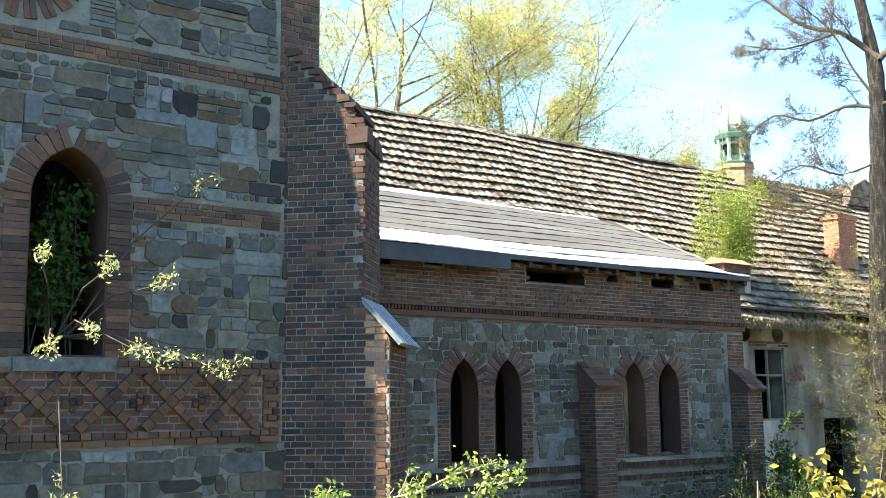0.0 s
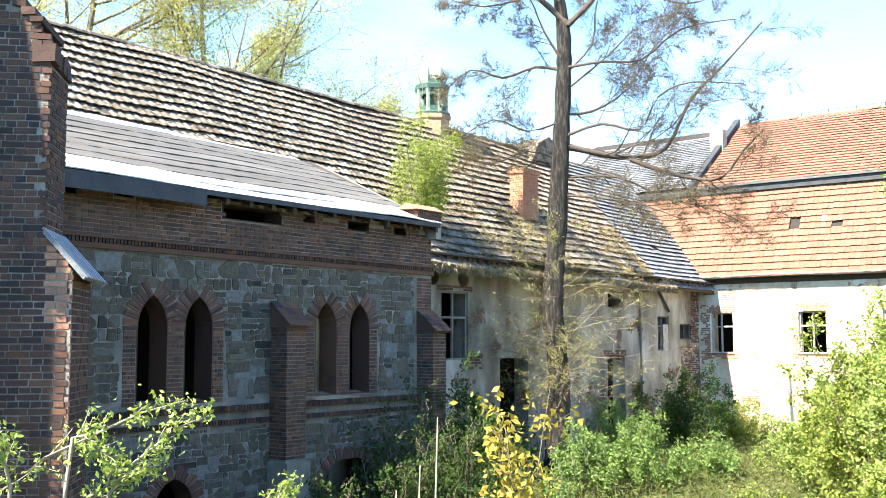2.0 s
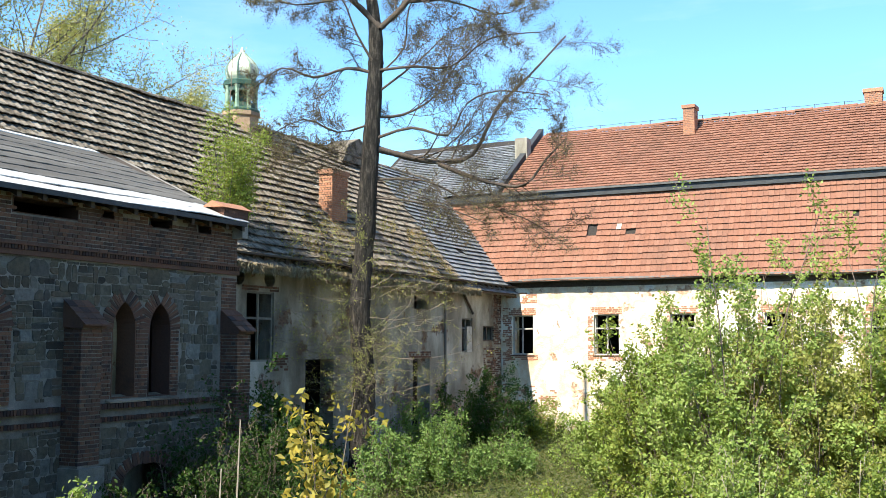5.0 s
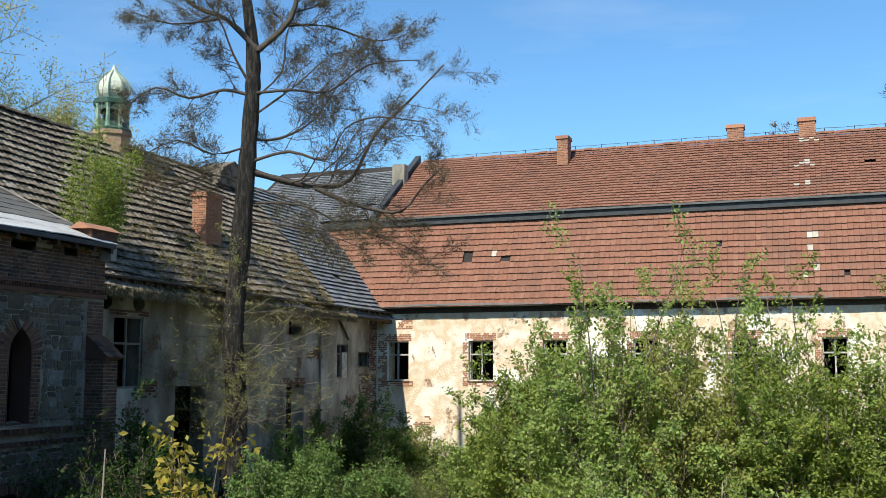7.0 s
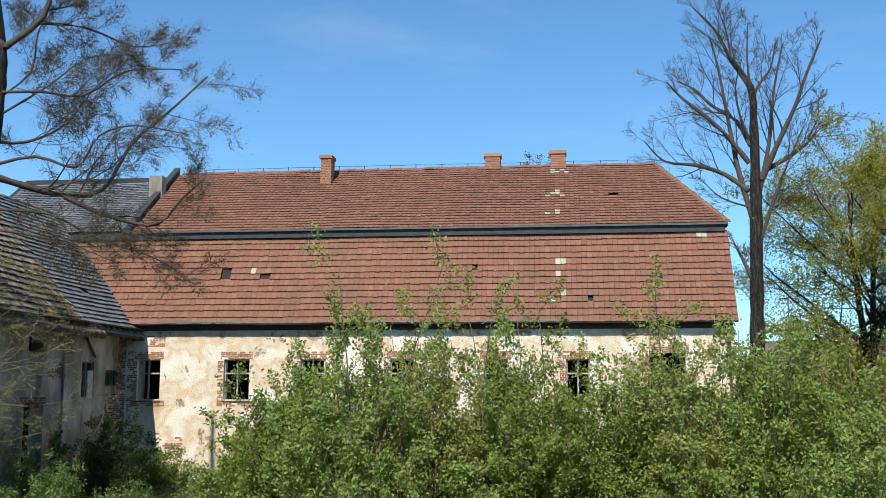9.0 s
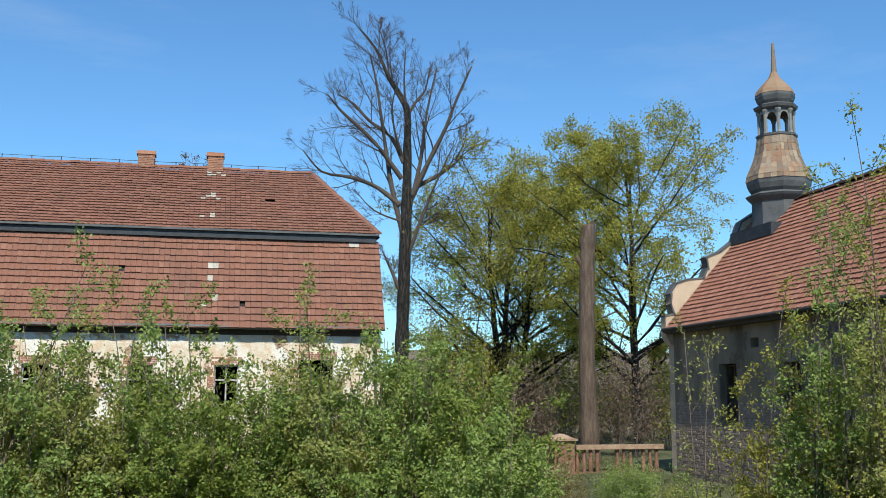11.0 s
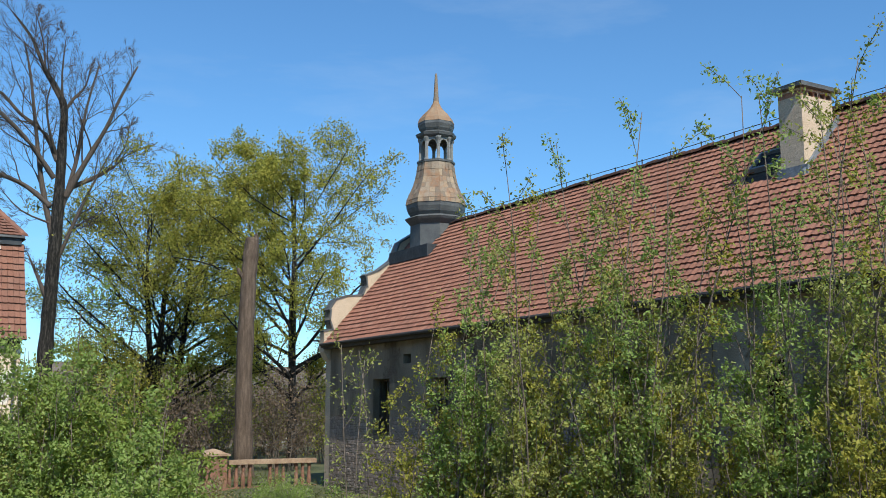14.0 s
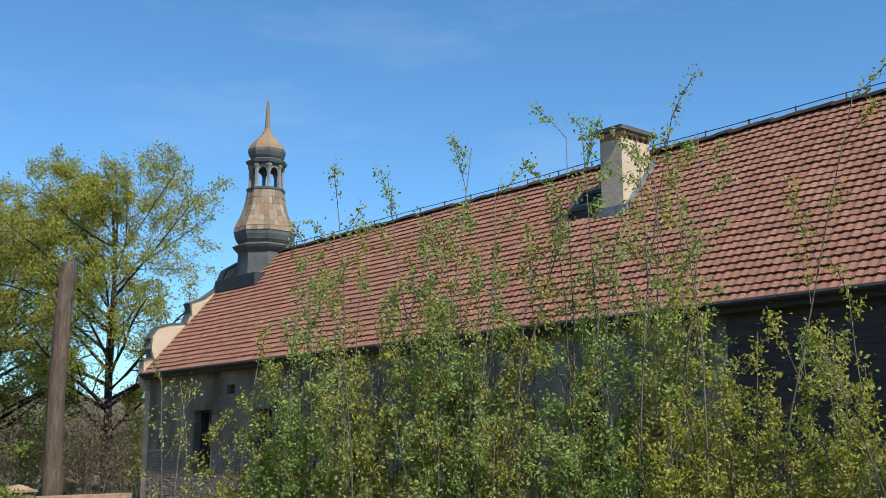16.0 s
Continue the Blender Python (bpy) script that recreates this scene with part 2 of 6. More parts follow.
M["leaf_fresh"] = leaf_material("leaf_fresh", [(0.10, 0.17, 0.045), (0.17, 0.26, 0.075), (0.23, 0.32, 0.11)])
M["stone_brown"] = pieces_material("stone_brown", [(0.098, 0.084, 0.060), (0.142, 0.126, 0.092), (0.084, 0.069, 0.047), (0.172, 0.164, 0.143), (0.034, 0.029, 0.024), (0.155, 0.132, 0.092), (0.107, 0.094, 0.072), (0.126, 0.088, 0.054), (0.212, 0.208, 0.192), (0.060, 0.051, 0.039), (0.124, 0.108, 0.077), (0.096, 0.084, 0.065)], (0.043, 0.036, 0.026), (0.50, 0.76), grain=10, patch=1.6, bumpiness=0.07)
M["leaf_olive"] = leaf_material("leaf_olive", [(0.27, 0.275, 0.05), (0.37, 0.35, 0.07), (0.43, 0.38, 0.085), (0.22, 0.25, 0.05)])
# pale tone that stands for strong sun on the leaves
M["leaf_sunlit"] = leaf_material("leaf_sunlit", [(0.34, 0.38, 0.18), (0.42, 0.46, 0.25), (0.50, 0.52, 0.32)])
M["leaf_yellow"] = leaf_material("leaf_yellow", [(0.30, 0.235, 0.045), (0.41, 0.33, 0.06), (0.25, 0.215, 0.05), (0.36, 0.33, 0.10)])
M["leaf_lime"] = leaf_material("leaf_lime", [(0.38, 0.37, 0.13), (0.48, 0.45, 0.19), (0.54, 0.48, 0.24)])
M["leaf_pale"] = leaf_material("leaf_pale", [(0.25, 0.28, 0.075), (0.33, 0.345, 0.10), (0.38, 0.38, 0.13)])
M["old_roof"] = coat_material("old_roof", [(0.3, (0.10, 0.08, 0.065)), (0.7, (0.19, 0.155, 0.125))], 2.5, streak=(1, 0.3, 1))
M["wood_grey"] = coat_material("wood_grey", [(0.3, (0.14, 0.125, 0.105)), (0.7, (0.27, 0.25, 0.215))], 5.0)
# dark green leaves with the shade put into their tone
M["leaf_dark_shade"] = leaf_material("leaf_dark_shade", [(0.028, 0.06, 0.014), (0.045, 0.085, 0.02), (0.06, 0.11, 0.028)])
M["catkin"] = leaf_material("catkin", [(0.16, 0.13, 0.08), (0.22, 0.185, 0.105), (0.125, 0.10, 0.066), (0.20, 0.19, 0.095)])
M["straw_leaf"] = leaf_material("straw_leaf", [(0.26, 0.185, 0.10), (0.34, 0.26, 0.14), (0.24, 0.24, 0.08), (0.20, 0.13, 0.075)])
M["twig_haze"] = leaf_material("twig_haze", [(0.16, 0.115, 0.085), (0.21, 0.15, 0.11), (0.13, 0.10, 0.075)])
M["grass"] = leaf_material("grass", [(0.085, 0.12, 0.03), (0.13, 0.165, 0.05), (0.20, 0.19, 0.085), (0.10, 0.145, 0.035)])
M["ground"] = coat_material("ground", [(0.3, (0.055, 0.065, 0.028)), (0.5, (0.10, 0.105, 0.045)), (0.75, (0.165, 0.14, 0.08))], 0.6, grain=12, relief=0.05)


# ---------------------------------------------------------------- building blocks
class Geo:
    """Collects vertices and faces for one mesh."""
    def __init__(self):
        self.v, self.f = [], []

    def add(self, verts, faces):
        n = len(self.v)
        self.v += [tuple(p) for p in verts]
        self.f += [tuple(i + n for i in f) for f in faces]
        return self

    def box(self, x0, x1, y0, y1, z0, z1, m=None, j=0.0, rng=random):
        p = [Vector((x, y, z)) for z in (z0, z1) for y in (y0, y1) for x in (x0, x1)]
        if j:
            p = [q + Vector((rng.uniform(-j, j), rng.uniform(-j, j), rng.uniform(-j, j))) for q in p]
        if m:
            p = [m @ q for q in p]
        return self.add(p, [(0, 2, 3, 1), (4, 5, 7, 6), (0, 1, 5, 4), (2, 6, 7, 3), (0, 4, 6, 2), (1, 3, 7, 5)])

    def prism(self, pts, a, b):
        """A polygon of points in space swept from offset a to offset b (vectors)."""
        n = len(pts)
        a, b = Vector(a), Vector(b)
        self.add([Vector(p) + a for p in pts] + [Vector(p) + b for p in pts],
                 [tuple(range(n))[::-1], tuple(range(n, 2 * n))] + [(i, (i + 1) % n, n + (i + 1) % n, n + i) for i in range(n)])
        return self

    def tube(self, pts, radii, sides=6):
        n0 = len(self.v)
        for k, p in enumerate(pts):
            d = (pts[min(k + 1, len(pts) - 1)] - pts[max(k - 1, 0)])
            d = d.normalized() if d.length > 1e-9 else Vector((0, 0, 1))
            a = d.orthogonal().normalized()
            c = d.cross(a)
            for i in range(sides):
                w = 2 * math.pi * i / sides
                self.v.append(tuple(p + (a * math.cos(w) + c * math.sin(w)) * radii[k]))
        for k in range(len(pts) - 1):
            for i in range(sides):
                q = n0 + k * sides
                self.f.append((q + i, q + (i + 1) % sides, q + sides + (i + 1) % sides, q + sides + i))
        self.f.append(tuple(n0 + (len(pts) - 1) * sides + i for i in range(sides)))
        return self

    def lathe(self, c, profile, sides, turn=0.0):
        """Rings (radius, z) about a vertical axis, as flat-sided rings."""
        n0 = len(self.v)
        for r, z in profile:
            for i in range(sides):
                w = 2 * math.pi * (i + 0.5) / sides + turn
                self.v.append((c[0] + r * math.cos(w), c[1] + r * math.sin(w), z))
        for k in range(len(profile) - 1):
            for i in range(sides):
                q = n0 + k * sides
                self.f.append((q + i, q + (i + 1) % sides, q + sides + (i + 1) % sides, q + sides + i))
        self.f.append(tuple(n0 + i for i in range(sides))[::-1])
        self.f.append(tuple(n0 + (len(profile) - 1) * sides + i for i in range(sides)))
        return self

    def mesh(self, name, mat):
        me = bpy.data.meshes.new(name)
        me.from_pydata(self.v, [], self.f)
        me.materials.append(mat)
        me.update()
        return me

    def obj(self, name, mat, parent=None, label="", normals=True, smooth=False):
        me = self.mesh(name, mat)
        if normals:
            bm = bmesh.new()
            bm.from_mesh(me)
            bmesh.ops.recalc_face_normals(bm, faces=bm.faces)
            bm.to_mesh(me)
            bm.free()
        if smooth:
            me.shade_smooth()
        ob = new(name, me)
        if parent:
            ob.parent = parent
        if label:
            tagged(ob, label)
        return ob


def thing(name, label, category, group="", at=(0, 0, 0), kind=""):
    ob = new(name)
    ob.location = at
    return tagged(ob, label, category, group, kind)


def panel(geo, outline, holes, thick, to3):
    """A wall with openings through it. to3 maps (along, up, depth) to the world."""
    loops = [outline] + holes
    flat = [p for l in loops for p in l]
    tris = tessellate_polygon([[Vector((p[0], p[1], 0)) for p in l] for l in loops])
    n = len(flat)
    faces = [tuple(t) for t in tris] + [tuple(n + i for i in t)[::-1] for t in tris]
    k = 0
    for l in loops:
        m = len(l)
        faces += [(k + i, k + (i + 1) % m, n + k + (i + 1) % m, n + k + i) for i in range(m)]
        k += m
    geo.add([to3(p[0], p[1], 0) for p in flat] + [to3(p[0], p[1], thick) for p in flat], faces)
    return geo


def rect(a, b, c, d):
    return [(a, c), (b, c), (b, d), (a, d)]


def lancet(cx, half, z0, spring, apex, n=6):
    """A pointed opening."""
    rise = apex - spring
    R = (half * half + rise * rise) / (2 * half)
    top = math.acos((R - half) / R)
    side = [(half - R + R * math.cos(top * k / n), spring + R * math.sin(top * k / n)) for k in range(n)]
    return [(cx - half, z0), (cx + half, z0)] + [(cx + x, z) for x, z in side] + [(cx, apex)] + [(cx - x, z) for x, z in reversed(side)]


def inside(p, poly):
    x, y = p
    c = False
    for i in range(len(poly)):
        (x1, y1), (x2, y2) = poly[i], poly[i - 1]
        if (y1 > y) != (y2 > y) and x < (x2 - x1) * (y - y1) / (y2 - y1) + x1:
            c = not c
    return c


def grow_poly(poly, g):
    cx = sum(p[0] for p in poly) / len(poly)
    cz = sum(p[1] for p in poly) / len(poly)
    hx = max(abs(p[0] - cx) for p in poly)
    hz = max(abs(p[1] - cz) for p in poly)
    return [(cx + (p[0] - cx) * (hx + g) / hx, cz + (p[1] - cz) * (hz + g) / hz) for p in poly]


def rubble_cells(rng, x0, x1, z0, z1, size, keep_out):
    """Uneven courses of rubble: cells (x0, x1, z0, z1), long and flat, that stay clear of the polygons."""
    out, stack = [], [(x0, x1, z0, z1)]
    while stack:
        a, b, c, d = stack.pop()
        w, h = b - a, d - c
        hit = [p for p in keep_out if any(inside((a + w * i / 3, c + h * k / 3), p) for i in range(4) for k in range(4))]
        target = size * rng.uniform(0.55, 1.55)
        if hit and (w > 0.16 or h > 0.12):
            if w > h * 1.3:
                s = a + w * 0.5
                stack += [(a, s, c, d), (s, b, c, d)]
            else:
                s = c + h * 0.5
                stack += [(a, b, c, s), (a, b, s, d)]
            continue
        if hit:
            continue
        if w * h > target * target * 0.75 or w > 3.2 * h or h > 1.3 * w:
            t = rng.uniform(0.33, 0.67)
            if w > h * 1.9:
                stack += [(a, a + w * t, c, d), (a + w * t, b, c, d)]
            else:
                stack += [(a, b, c, c + h * t), (a, b, c + h * t, d)]
            continue
        out.append((a, b, c, d))
    return out


def stone_shape(rng, a, b, c, d, to3, joint=0.014, proud=0.03):
    """One stone: an eight-cornered face with knocked-off corners, proud of the wall."""
    w, h = b - a, d - c
    a, b, c, d = a + joint, b - joint, c + joint, d - joint
    w, h = max(b - a, 0.02), max(d - c, 0.02)
    k = lambda: rng.uniform(0.06, 0.34)
    ring = [(a + w * k(), c), (b - w * k(), c), (b, c + h * k()), (b, d - h * k()), (b - w * k(), d), (a + w * k(), d), (a, d - h * k()), (a, c + h * k())]
    ring = [(x + rng.uniform(-1, 1) * w * 0.03, z + rng.uniform(-1, 1) * h * 0.05) for x, z in ring]
    cx, cz = (a + b) / 2, (c + d) / 2
    p = proud * rng.uniform(0.5, 1.3)
    s = 1 - min(0.3, 0.016 / min(w, h))
    tx, tz = rng.uniform(-0.1, 0.1) * p, rng.uniform(-0.1, 0.1) * p
    v = [to3(x, z, 0.01) for x, z in ring] + [to3(x, z, -p * 0.7) for x, z in ring]
    v += [to3(cx + (x - cx) * s, cz + (z - cz) * s, -p - tx * (x - cx) / w - tz * (z - cz) / h) for x, z in ring]
    f = [(i, (i + 1) % 8, 8 + (i + 1) % 8, 8 + i) for i in range(8)] + [(8 + i, 8 + (i + 1) % 8, 16 + (i + 1) % 8, 16 + i) for i in range(8)]
    f.append(tuple(range(16, 24)))
    return v, f


def slab_cells(rng, x0, x1, z0, z1, keep_out, k_size=1.0):
    """Rough courses whose height and joints change as they run: thin flags beside large blocks."""
    out, z = [], z0
    while z < z1:
        H = min(rng.choice((0.16, 0.22, 0.30, 0.34)) , z1 - z)
        x = x0 - rng.uniform(0, 0.2)
        while x < x1:
            w = k_size * (rng.uniform(0.22, 0.62) if rng.random() < 0.6 else rng.uniform(0.12, 0.3))
            n = 1 if H < 0.18 or rng.random() < 0.35 else rng.choice((2, 2, 3) if H > 0.28 else (1, 2))
            cuts = [0.0] + sorted((k + rng.uniform(-0.28, 0.28)) / n for k in range(1, n)) + [1.0]
            for c0, c1 in zip(cuts, cuts[1:]):
                parts = [(x, x + w)]
                if w > 0.3 and rng.random() < 0.45:
                    m = x + w * rng.uniform(0.3, 0.7)
                    parts = [(x, m), (m, x + w)]
                wave = 0.03 * math.sin(x * 2.1 + z)
                for a, b in parts:
                    a, b = max(a, x0), min(b, x1)
                    c, d = max(z + H * c0 + wave, z0), min(z + H * c1 + wave, z1)
                    if b - a < 0.05 or d - c < 0.03:
                        continue
                    if any(inside((a + (b - a) * i / 3, c + (d - c) * k / 2), p) for p in keep_out for i in range(4) for k in range(3)):
                        for i in range(2):
                            for k in range(2):
                                q = (a + (b - a) * i / 2, a + (b - a) * (i + 1) / 2, c + (d - c) * k / 2, c + (d - c) * (k + 1) / 2)
                                if not any(inside((q[0] + (q[1] - q[0]) * u / 2, q[2] + (q[3] - q[2]) * v / 2), p) for p in keep_out for u in range(3) for v in range(3)):
                                    out.append(q)
                        continue
                    out.append((a, b, c, d))
            x += w
        z += H
    return out


def slab_shape(rng, a, b, c, d, to3, proud=0.02):
    """One roughly squared slab: slanting ends, a knocked corner or two, and a joint that wavers."""
    w, h = b - a, d - c
    g = lambda: rng.uniform(0.003, 0.013)
    a, b, c, d = a + g(), b - g(), c + g() * 0.8, d - g() * 0.8
    w, h = max(b - a, 0.02), max(d - c, 0.02)
    lean0, lean1 = rng.uniform(-0.10, 0.10) * min(w, h * 2), rng.uniform(-0.10, 0.10) * min(w, h * 2)
    cut = [rng.choice((0.03, 0.05, 0.1, 0.25, 0.4)) * rng.uniform(0.6, 1.1) for _ in range(4)]
    m = min(w, h * 1.6)
    ring = [(a + m * cut[0], c), ((a + b) / 2, c - rng.uniform(-0.06, 0.06) * h), (b - m * cut[1], c), (b, c + h * cut[1]), (b + lean1, d - h * cut[2]), (b - m * cut[2] + lean1, d), ((a + b) / 2, d + rng.uniform(-0.08, 0.05) * h), (a + m * cut[3] + lean0, d), (a + lean0, d - h * cut[3]), (a, c + h * cut[0])]
    n = len(ring)
    mx, mz = (a + b) / 2, (c + d) / 2
    p = proud * rng.uniform(0.5, 1.4)
    tx, tz = rng.uniform(-0.05, 0.05), rng.uniform(-0.07, 0.07)
    s = 1 - min(0.2, 0.012 / min(w, h))
    v = [to3(x, z, 0.01) for x, z in ring] + [to3(x, z, -p * 0.6) for x, z in ring]
    v += [to3(mx + (x - mx) * s, mz + (z - mz) * s, -p - tx * (x - mx) - tz * (z - mz)) for x, z in ring]
    f = [(i, (i + 1) % n, n + (i + 1) % n, n + i) for i in range(n)] + [(n + i, n + (i + 1) % n, 2 * n + (i + 1) % n, 2 * n + i) for i in range(n)]
    f.append(tuple(range(2 * n, 3 * n)))
    return v, f


def lay(pieces, name, mat, parent, near=None, limit=300, stuff="pieces"):
    """Pieces as (centre, verts, faces): those in the near stretch become parts, the rest one joined part."""
    rest, made = Geo(), 0
    for c, v, f in pieces:
        if (near is None or near(c)) and made < limit:
            Geo().add(v, f).obj(name, mat, parent, normals=True)
            made += 1
        else:
            rest.add(v, f)
    if rest.v:
        ob = rest.obj(name + "_" + stuff, mat, parent, normals=True)
        tagged(ob, kind="stuff")


def brick_course(rng, a, b, z, to3, header, proud=0.012, h=0.061, gap=0.015, depth=0.05, start=0.0):
    """Bricks of one course from a to b, as pieces."""
    out, x, i = [], a - start, 0
    L = 0.12 if header else 0.25
    while x < b - 0.03:
        e = min(x + L, b)
        s = max(x, a)
        if e - s > 0.035:
            p = proud * rng.uniform(0.5, 1.25)
            j = lambda: rng.uniform(-0.004, 0.004)
            v = [to3(s + j(), z + j(), depth), to3(e - gap + j(), z + j(), depth), to3(e - gap + j(), z + h + j(), depth), to3(s + j(), z + h + j(), depth),
                 to3(s + j(), z + j(), -p), to3(e - gap + j(), z + j(), -p), to3(e - gap + j(), z + h + j(), -p), to3(s + j(), z + h + j(), -p)]
            out.append((to3((s + e) / 2, z, 0), v, [(4, 5, 6, 7), (0, 1, 5, 4), (1, 2, 6, 5), (2, 3, 7, 6), (3, 0, 4, 7)]))
        x += L
    return out


def brick_field(rng, a, b, z0, z1, to3, keep=None, proud=0.012, course=0.077):
    out, k, z = [], 0, z0
    while z < z1 - 0.05:
        for c in brick_course(rng, a, b, z, to3, k % 2 == 1, proud, start=0.06 if k % 2 else (0.125 if k % 4 else 0.0)):
            if keep is None or keep(c[0]):
                out.append(c)
        z += course
        k += 1
    return out


def tile_roof(rng, p0, along, up, length, slope, rows, width, near=None, thick=0.022, sag=0.05, missing=(), keep=None, curl=0.02, lip=0.075, loose=0.0):
    """Tiles in overlapping rows on a slope from the eave point p0; returns pieces."""
    p0, along, up = Vector(p0), Vector(along).normalized(), Vector(up).normalized()
    nrm = along.cross(up)
    if nrm.z < 0:
        nrm = -nrm
    out, step = [], slope / rows
    cols = int(length / width)
    for r in range(rows):
        off = 0.0
        wob = rng.uniform(-0.015, 0.015)
        for c in range(cols):
            a0 = c * width + off
            mid = a0 + width / 2
            s0 = r * step
            if keep and not keep(mid, s0 + step / 2):
                continue
            if any(abs(mid - mx) < mw and abs(s0 + step / 2 - ms) < mh for mx, ms, mw, mh in missing):
                continue
            d = sag * (math.sin(mid * 0.55 + r * 0.1) + 0.6 * math.sin(mid * 1.3 + 1.0)) * 0.5 + rng.uniform(-0.004, 0.004) + (rng.uniform(0, loose) if rng.random() < 0.3 else 0.0)
            q = lambda u, w, n: p0 + along * u + up * w + nrm * n
            l = rng.uniform(-0.012, 0.012) + wob + rng.uniform(-1, 1) * loose * 0.8
            lift = lip + rng.uniform(0, 0.014)
            a1, b1 = a0 + 0.001, a0 + width - 0.006
            m1 = (a1 + b1) / 2
            lo, hi = s0 - 0.05 + l, s0 + step + 0.01
            v = [q(a1, lo, lift + d), q(m1, lo, lift + d - curl), q(b1, lo, lift + d + 0.004), q(a1, hi, 0.012 + d), q(m1, hi, 0.012 + d - curl), q(b1, hi, 0.016 + d),
                 q(a1, lo, lift + d - thick), q(m1, lo, lift + d - curl - thick), q(b1, lo, lift + d - thick)]
            out.append((q(m1, s0, 0), v, [(0, 1, 4, 3), (1, 2, 5, 4), (0, 6, 7, 1), (1, 7, 8, 2), (0, 3, 6), (2, 8, 5)]))
    return out


def ridge_tiles(rng, a, b, mat, parent, r=0.12, step=0.36):
    a, b = Vector(a), Vector(b)
    d = (b - a).normalized()
    n = int((b - a).length / step)
    g = Geo()
    side = d.cross(Vector((0, 0, 1))).normalized()
    for i in range(n):
        p = a + d * (i * step) + Vector((0, 0, rng.uniform(-0.02, 0.02)))
        ring = [(math.cos(w), math.sin(w)) for w in [math.pi * k / 5 for k in range(6)]]
        g.add([p + side * x * r * 1.15 + Vector((0, 0, y * r)) for x, y in ring] + [p + d * (step + 0.03) + side * x * r + Vector((0, 0, y * r * 0.85)) for x, y in ring],
              [(k, k + 1, 7 + k, 6 + k) for k in range(5)] + [(0, 1, 2, 3, 4, 5)])
    return tagged(g.obj("ridge_tiles", mat, parent), kind="stuff")


# ---- plants
def leaf_mesh(name, pts, size, rng, mat, parent, aspect=0.55, up=0.0):
    """Many small folded leaves round the given points, as one mesh."""
    pts = np.asarray(pts, dtype=np.float64)
    n = len(pts)
    u = rng.normal(size=(n, 3))
    u[:, 2] -= up
    u /= np.linalg.norm(u, axis=1)[:, None]
    w = np.cross(u, rng.normal(size=(n, 3)))
    w /= np.linalg.norm(w, axis=1)[:, None] + 1e-9
    s = (size * rng.uniform(0.6, 1.35, n))[:, None]
    k = np.cross(u, w) * s * 0.12
    v = np.stack([pts - u * s * 0.5, pts + w * s * aspect * 0.5 + k, pts + u * s * 0.5, pts - w * s * aspect * 0.5 + k], 1).reshape(-1, 3)
    me = bpy.data.meshes.new(name)
    me.vertices.add(4 * n)
    me.vertices.foreach_set("co", v.ravel())
    me.loops.add(6 * n)
    b = np.arange(n)[:, None] * 4
    me.loops.foreach_set("vertex_index", (b + np.array([[0, 1, 2, 0, 2, 3]])).ravel().astype(np.int32))
    me.polygons.add(2 * n)
    me.polygons.foreach_set("loop_start", np.arange(2 * n, dtype=np.int32) * 3)
    me.materials.append(mat)
    me.update(calc_edges=True)
    ob = new(name, me)
    ob.parent = parent
    return tagged(ob, kind="stuff")


def branch(rng, p, d, length, r, seg, wander, lift):
    pts, rad = [Vector(p)], [r]
    d = Vector(d).normalized()
    for i in range(seg):
        d = (d + Vector((rng.uniform(-1, 1), rng.uniform(-1, 1), rng.uniform(-1, 1))) * wander + Vector((0, 0, lift))).normalized()
        pts.append(pts[-1] + d * length / seg)
        rad.append(r * (1 - 0.75 * (i + 1) / seg))
    return pts, rad


def sprout(rng, out, pts, rad, depth, count, spread, ratio, wander, lift, start=0.25, dome=False):
    """Side branches of a branch, and theirs in turn; out collects (points, radii, level)."""
    out.append((pts, rad, depth))
    if depth == 0:
        return
    L = sum((pts[i + 1] - pts[i]).length for i in range(len(pts) - 1))
    for k in range(count[-depth]):
        t = start + (1 - start) * (k + rng.random()) / count[-depth]
        i = min(int(t * (len(pts) - 1)), len(pts) - 2)
        f = t * (len(pts) - 1) - i
        p = pts[i].lerp(pts[i + 1], f)
        d = (pts[i + 1] - pts[i]).normalized()
        a = d.orthogonal().normalized()
        a.rotate(Matrix.Rotation(rng.uniform(0, 2 * math.pi), 3, d))
        nd = d * math.cos(spread) + a * math.sin(spread)
        nl = L * ratio * ((0.35 + 0.85 * math.sin(math.pi * (0.18 + 0.72 * (t - start) / (1 - start)))) if dome else (1.15 - 0.6 * t)) * rng.uniform(0.7, 1.2)
        nr = max(0.004, (rad[i] * (1 - f) + rad[i + 1] * f) * 0.55)
        q, s = branch(rng, p, nd, nl, nr, 5 if depth > 2 else (4 if depth > 1 else 2), wander, lift)
        sprout(rng, out, q, s, depth - 1, count, spread, ratio, wander, lift, 0.2)


def knobbly(rng, pts, rad, per=4, bumps=0.09):
    """The same branch with a flowing line and an uneven girth."""
    q, s = [], []
    n = len(pts)
    for i in range(n - 1):
        a, b, c, d = pts[max(i - 1, 0)], pts[i], pts[i + 1], pts[min(i + 2, n - 1)]
        for k in range(per):
            t = k / per
            q.append(0.5 * ((2 * b) + (c - a) * t + (2 * a - 5 * b + 4 * c - d) * t * t + (3 * b - a - 3 * c + d) * t ** 3))
            s.append((rad[i] * (1 - t) + rad[i + 1] * t) * (1 + rng.uniform(-bumps, bumps)))
    return q + [pts[-1]], s + [rad[-1]]


